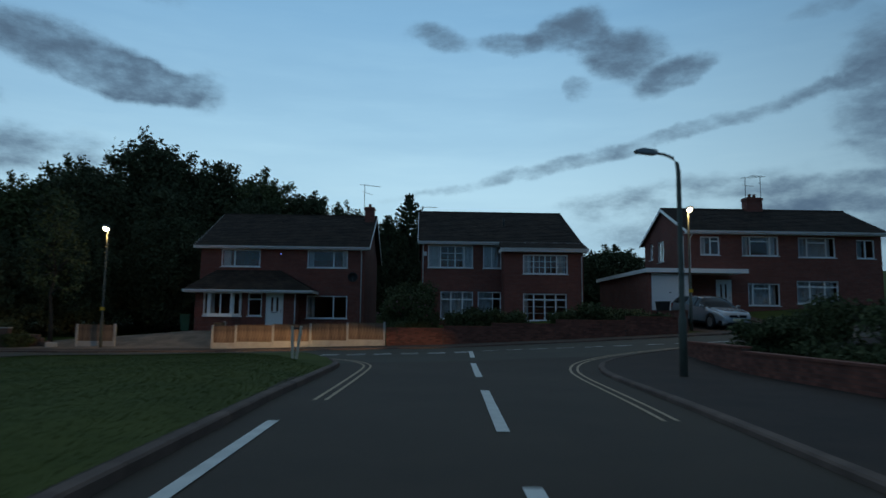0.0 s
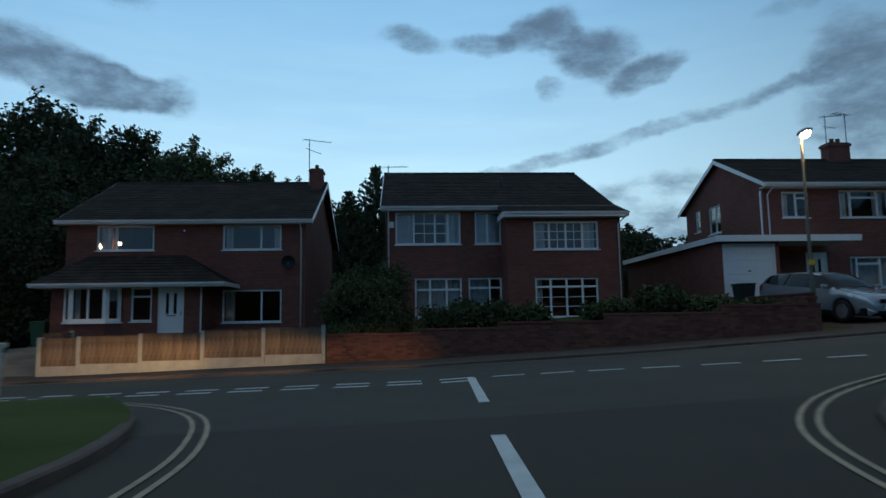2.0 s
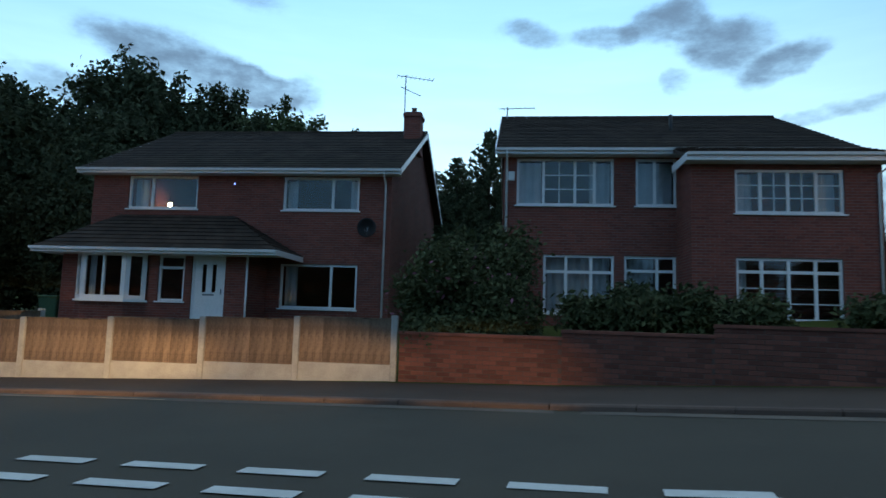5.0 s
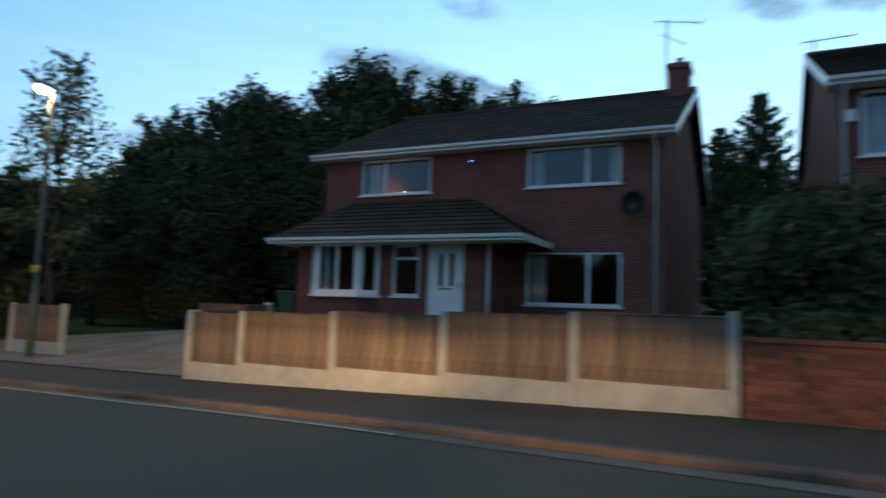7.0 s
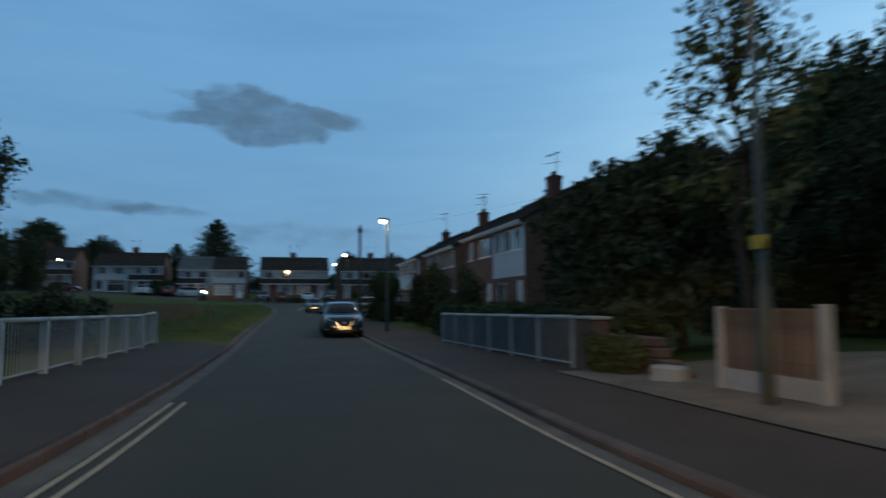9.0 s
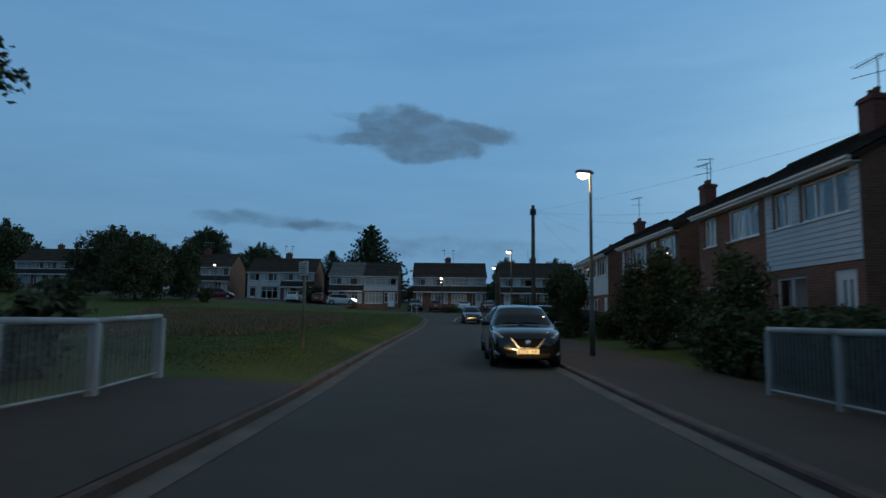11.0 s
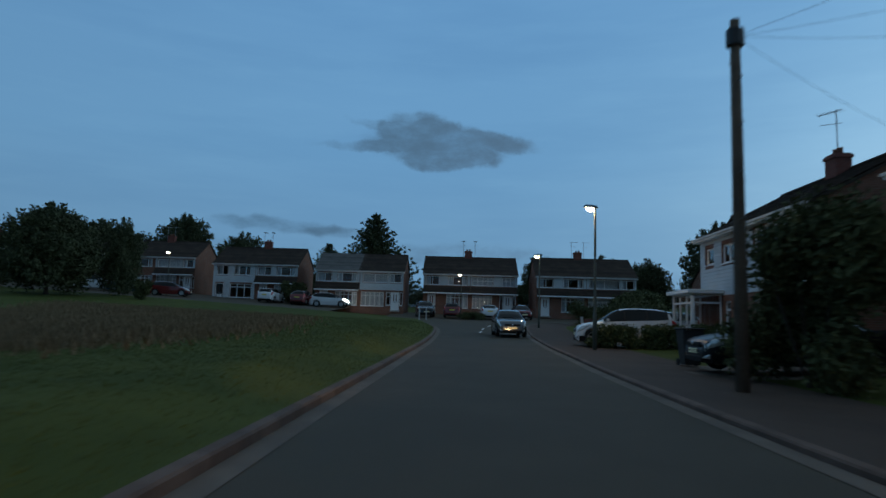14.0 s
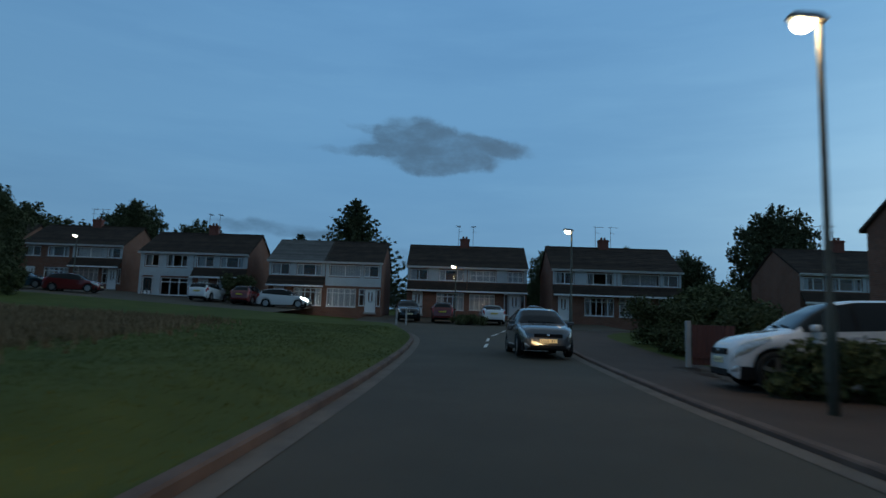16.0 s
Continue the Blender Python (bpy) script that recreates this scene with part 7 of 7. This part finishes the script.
car("parked_car", on_road(-39.0, 29.55, -1.0), BLACK_PAINT, "black electric hatchback parked at the kerb", dict(HATCH, L=4.25, width=[(0, 0.74), (0.012, 0.84), (0.03, 0.90), (0.07, 0.94), (0.14, 0.97), (0.22, 0.99), (0.35, 1.0), (0.75, 1.0), (0.90, 0.965), (0.96, 0.90), (1, 0.74)], roofw=[(0, 0.60), (0.03, 0.74), (0.07, 0.79), (0.14, 0.82), (0.225, 0.84), (0.26, 0.82), (0.34, 0.73), (0.43, 0.675), (0.62, 0.66), (0.80, 0.635), (0.90, 0.64), (0.955, 0.72), (1, 0.62)]), grille="vee")
car("parked_car", on_road(-43.28, 29.68, 1.0), BLUE_PAINT, "small mid-blue hatchback parked behind a black car", dict(HATCH, L=3.65, W=0.80, wheels=(0.17, 0.83), wr=0.30))
car("parked_car", on_road(-81.0, 30.05, 2.0), GREY_PAINT, "dark grey hatchback parked at the kerb", dict(HATCH, L=4.2, W=0.86))
car("parked_car", pose(-71.45, 34.3, plot(-71.9, 34.2) + 0.02, 0, 0, -96), WHITE_PAINT, "white compact suv parked on a drive", SUV)
car("parked_car", pose(-76.4, 36.9, plot(-76.4, 36.5) + 0.02, 0, 0, -90), WHITE_PAINT, "white estate car parked beside an suv", ESTATE)
car("parked_car", pose(-59.0, 35.1, plot(-59.0, 35.1) + 0.02, 0, 0, -90), DULL_PAINT, "dark saloon parked on a concrete drive", SALOON)
car("parked_car", pose(14.15, 32.1, plot(14.1, 32.1) + 0.03, 0, 4.0, -82), SILVER_PAINT, "silver estate car parked on the sloping drive", ESTATE)
# cars round the crescent
for x, y, rz, pt, lab, shp in ((-113.0, 13.4, 88, WHITE_PAINT, "pale hatchback on the crescent with lit headlamps", HATCH), (-113.5, 10.3, 176, RED_PAINT, "red hatchback parked before a white house", HATCH), (-114.0, 6.7, 178, WHITE_PAINT, "white estate parked before a white house", ESTATE),
                               (-110.6, 23.7, 8, BLACK_PAINT, "dark car parked before the terrace", SUV), (-110.0, 26.5, 180, RED_PAINT, "red car parked with its tail outwards", HATCH), (-109.6, 30.2, 182, WHITE_PAINT, "white coupe parked with its tail outwards", SALOON), (-110.5, 33.6, 4, RED_PAINT, "dark red car parked before the terrace", HATCH),
                               (-112.3, -8.0, 95, TEAL_PAINT, "dark teal car parked at the green", SALOON), (-113.5, -12.6, 95, WHITE_PAINT, "white suv parked at the green", SUV), (-112.0, -3.6, 100, RED_PAINT, "dull red car parked at the green", HATCH)):
    zz = green(x, y) - 0.1 if y < 20 else level(x, y) + 0.02
    car("parked_car", pose(x, y, zz, 0, 0, rz), pt, lab, shp, detail=False, lit="lit headlamps" in lab)

# fixed spots added along the way for the dipped headlamps of the car that carries the camera, as it turns out of the
# junction and drives on
# none has a lamp body; the two narrowest are aimed to brighten number plates
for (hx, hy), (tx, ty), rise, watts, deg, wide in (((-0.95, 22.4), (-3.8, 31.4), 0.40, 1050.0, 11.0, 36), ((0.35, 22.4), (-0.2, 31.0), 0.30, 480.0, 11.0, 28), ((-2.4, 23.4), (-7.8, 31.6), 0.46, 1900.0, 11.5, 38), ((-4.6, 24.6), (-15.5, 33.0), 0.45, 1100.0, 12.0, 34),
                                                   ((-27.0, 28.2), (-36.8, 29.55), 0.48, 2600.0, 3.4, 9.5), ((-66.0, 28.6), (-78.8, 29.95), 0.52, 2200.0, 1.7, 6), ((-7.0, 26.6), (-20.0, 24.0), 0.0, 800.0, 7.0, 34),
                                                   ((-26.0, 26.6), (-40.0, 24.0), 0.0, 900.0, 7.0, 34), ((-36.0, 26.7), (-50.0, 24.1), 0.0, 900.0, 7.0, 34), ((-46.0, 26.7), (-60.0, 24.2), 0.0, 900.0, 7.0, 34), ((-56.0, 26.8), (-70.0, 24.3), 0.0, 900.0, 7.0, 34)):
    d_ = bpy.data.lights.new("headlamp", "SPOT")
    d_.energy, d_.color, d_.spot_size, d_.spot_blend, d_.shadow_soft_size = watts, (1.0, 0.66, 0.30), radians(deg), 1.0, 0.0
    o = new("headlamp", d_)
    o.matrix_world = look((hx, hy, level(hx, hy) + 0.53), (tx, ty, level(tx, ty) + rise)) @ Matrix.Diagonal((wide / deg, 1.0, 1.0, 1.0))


# ---- small things ----
BIN_DARK, BIN_GREEN, BIN_BROWN = plain("dark_bin_plastic", (0.018, 0.019, 0.02), rough=0.6), plain("green_bin_plastic", (0.03, 0.09, 0.045), rough=0.55), plain("red_brown_paint", (0.13, 0.045, 0.035), rough=0.6)


def wheelie_bin(m, mat, label):
    b = thing("wheelie_bin", m, label, "bin", "wheeled bins")
    bm = bmesh.new()
    lo, hi = [(-0.21, -0.25), (0.21, -0.25), (0.21, 0.2), (-0.21, 0.2)], [(-0.28, -0.34), (0.28, -0.34), (0.28, 0.3), (-0.28, 0.3)]
    a, c = [bm.verts.new((x, y, 0.06)) for x, y in lo], [bm.verts.new((x, y, 0.98)) for x, y in hi]
    bm.faces.new(a[::-1]), bm.faces.new(c)
    for i in range(4):
        bm.faces.new((a[i], a[(i + 1) % 4], c[(i + 1) % 4], c[i]))
    bmesh.ops.bevel(bm, geom=bm.edges[:], offset=0.025, segments=2, affect="EDGES")
    part("body", bm, mat, b)
    bm = boxes((-0.30, -0.37, 0.985, 0.30, 0.34, 1.04), bevel=0.02)
    part("lid", bm, mat, b)
    bm = bmesh.new()
    tube(bm, [(-0.26, 0.36, 0.95), (0.26, 0.36, 0.95)], 0.016, 8)
    part("handle", bm, mat, b)
    for sx in (-0.24, 0.24):
        bm = bmesh.new()
        tube(bm, [(sx - 0.025, 0.24, 0.1), (sx + 0.025, 0.24, 0.1)], 0.1, 16)
        part("wheel", bm, TYRE, b)
    return b


wheelie_bin(pose(-13.9, 39.0, plot(-13.9, 39.0), 0, 0, 10), BIN_GREEN, "green wheeled bin beside the brick house")
wheelie_bin(pose(12.9, 34.9, plot(12.9, 34.9), 0, 0, 5), BIN_DARK, "black wheeled bin before the garage door")
wheelie_bin(pose(-61.1, 33.45, plot(-61.1, 33.45), 0, 0, 90), BIN_DARK, "black wheeled bin at the end of the hedge")
gate = thing("timber_gate", pose(-76.9, 33.5, plot(-76.9, 33.5)), "red-brown boarded gate with a white post", "gate")
part("post", boxes((-0.06, -0.06, -0.2, 0.06, 0.06, 1.22), bevel=0.01), RAIL_WHITE, gate, "white painted post")
for i in range(9):
    part("board", boxes((0.02, 0.09 + i * 0.125, 0.08, 0.05, 0.205 + i * 0.125, 1.12), bevel=0.004), BIN_BROWN, gate)
part("rail", boxes((0.051, 0.08, 0.25, 0.09, 1.2, 0.34), bevel=0.004), BIN_BROWN, gate)

# glazed porch on the white house
porch_w = thing("glazed_porch", pose(-72.6, 36.7, plot(-72, 36.7)), "white framed glazed porch with a flat roof", "porch")
PH = 2.2 - plot(-72, 36.7)
for px, ln, rz, py in ((0.0, 2.45, 0, 0.0), (0.0, 1.25, -90, 1.25), (2.45, 1.25, 90, 0.0)):
    n_ = 3 if ln > 2 else 1
    window(porch_w, pose(px, py, 0.68, 0, 0, rz), ln, PH - 0.68, vert=tuple(ln * q / n_ for q in range(1, n_)), horiz=((0.07, ln - 0.07, PH - 1.05),), sill=True, label="white glazed porch side")
part("roof", boxes((-0.2, -0.2, PH, 2.65, 1.27, PH + 0.16), bevel=0.02), UPVC, porch_w, "white flat porch roof")
part("low_wall", boxes((0.0, 0.02, -0.3, 2.45, 0.12, 0.66), (0.0, 0.12, -0.3, 0.1, 1.25, 0.66), (2.35, 0.12, -0.3, 2.45, 1.25, 0.66)), PAINT_WHITE, porch_w, "white panelled porch base")

# lean-to against the terrace gable, and an arched trellis beside it
lean = thing("lean_to", pose(-37.3, 40.5, plot(-37.3, 40.5)), "low tiled lean-to against the brick gable", "lean-to")
un, ti = bmesh.new(), bmesh.new()
slope(un, ti, (1.7, 0.0, 2.2), (1.7, 3.8, 2.2), (0.02, 3.8, 2.85), (0.02, 0.0, 2.85), fine=False)
lr = part("roof", un, ROOF, lean)
tagged(part("tiles", ti, ROOF, lr), kind="stuff")
bm = bmesh.new()
wall_sheet(bm, 3.8, 2.5, 0.12, [], pose(1.6, 0.0, -0.3, 0, 0, 90))
part("wall", bm, BRICK_BROWN, lean)
arch = thing("trellis_arch", pose(-37.28, 38.95, plot(-37.3, 39.2)), "white slatted arch standing against the brick gable", "trellis")
for i in range(14):
    z = 0.45 + i * 0.155
    half = 0.62 if z < 1.95 else 0.62 * math.sqrt(max(0.02, 1 - ((z - 1.95) / 0.66) ** 2))
    part("slat", boxes((0.03, 0.64 - half, z, 0.05, 0.64 + half, z + 0.10), bevel=0.003), RAIL_WHITE, arch)
bm = bmesh.new()
tube(bm, [(0.07, 0.0, -0.1), (0.07, 0.0, 1.95)] + [(0.07, 0.64 - 0.64 * math.cos(a * math.pi / 10), 1.95 + 0.68 * math.sin(a * math.pi / 10)) for a in range(1, 10)] + [(0.07, 1.28, 1.95), (0.07, 1.28, -0.1)], 0.03, 6)
part("hoop", bm, RAIL_WHITE, arch)

# bulb on a cord added for a warm dot upstairs in the brick house
pend = thing("warm_dot_bulb", pose(-12.9, 43.6, 4.97), "small glowing bulb added in an upper room for a warm dot", "lamp")
bm = bmesh.new()
bmesh.ops.create_icosphere(bm, subdivisions=2, radius=0.09)
part("bulb", bm, BULB, pend, "glowing bulb", True)
bm = bmesh.new()
tube(bm, [(0, 0, 0.08), (0, 0, 0.45)], 0.008, 6)
part("cord", bm, DARK_PLASTIC, pend)

# remains of a low stone wall beside the pier, and a loose block
rubble = thing("stone_wall", pose(-20.1, 33.05, plot(-19.3, 33.0)), "low crumbling stone wall among weeds", "garden wall")
rnd = random.Random(41)
for row in range(4):
    x = 0.0 if row % 2 == 0 else 0.12
    while x < 1.75 - 0.22 * row:
        w_ = rnd.uniform(0.2, 0.36)
        st = part("stone", boxes((0, 0, 0, w_ - 0.015, 0.26, 0.165), bevel=0.025), KERB, rubble)
        st.matrix_local = pose(x, rnd.uniform(-0.02, 0.02), -0.03 + row * 0.17, 0, 0, rnd.uniform(-3, 3))
        x += w_
block = tagged(mesh_ob("stone_block", boxes((-0.26, -0.16, -0.08, 0.26, 0.16, 0.22), bevel=0.04), CONCRETE), "pale loose stone block on the gravel", "stone")
block.matrix_world = pose(-18.15, 32.85, plot(-18.1, 32.85) + 0.03, 0, 0, 20)
for px_, py_ in ((-101.0, 23.7), (-101.3, 24.3)):
    bl = thing("verge_post", pose(px_, py_, green(px_, py_ - 1.5) - 0.05), "short white timber post at the grass edge", "post", "white verge posts")
    part("shaft", boxes((-0.06, -0.06, -0.2, 0.06, 0.06, 0.85), bevel=0.015), RAIL_WHITE, bl)
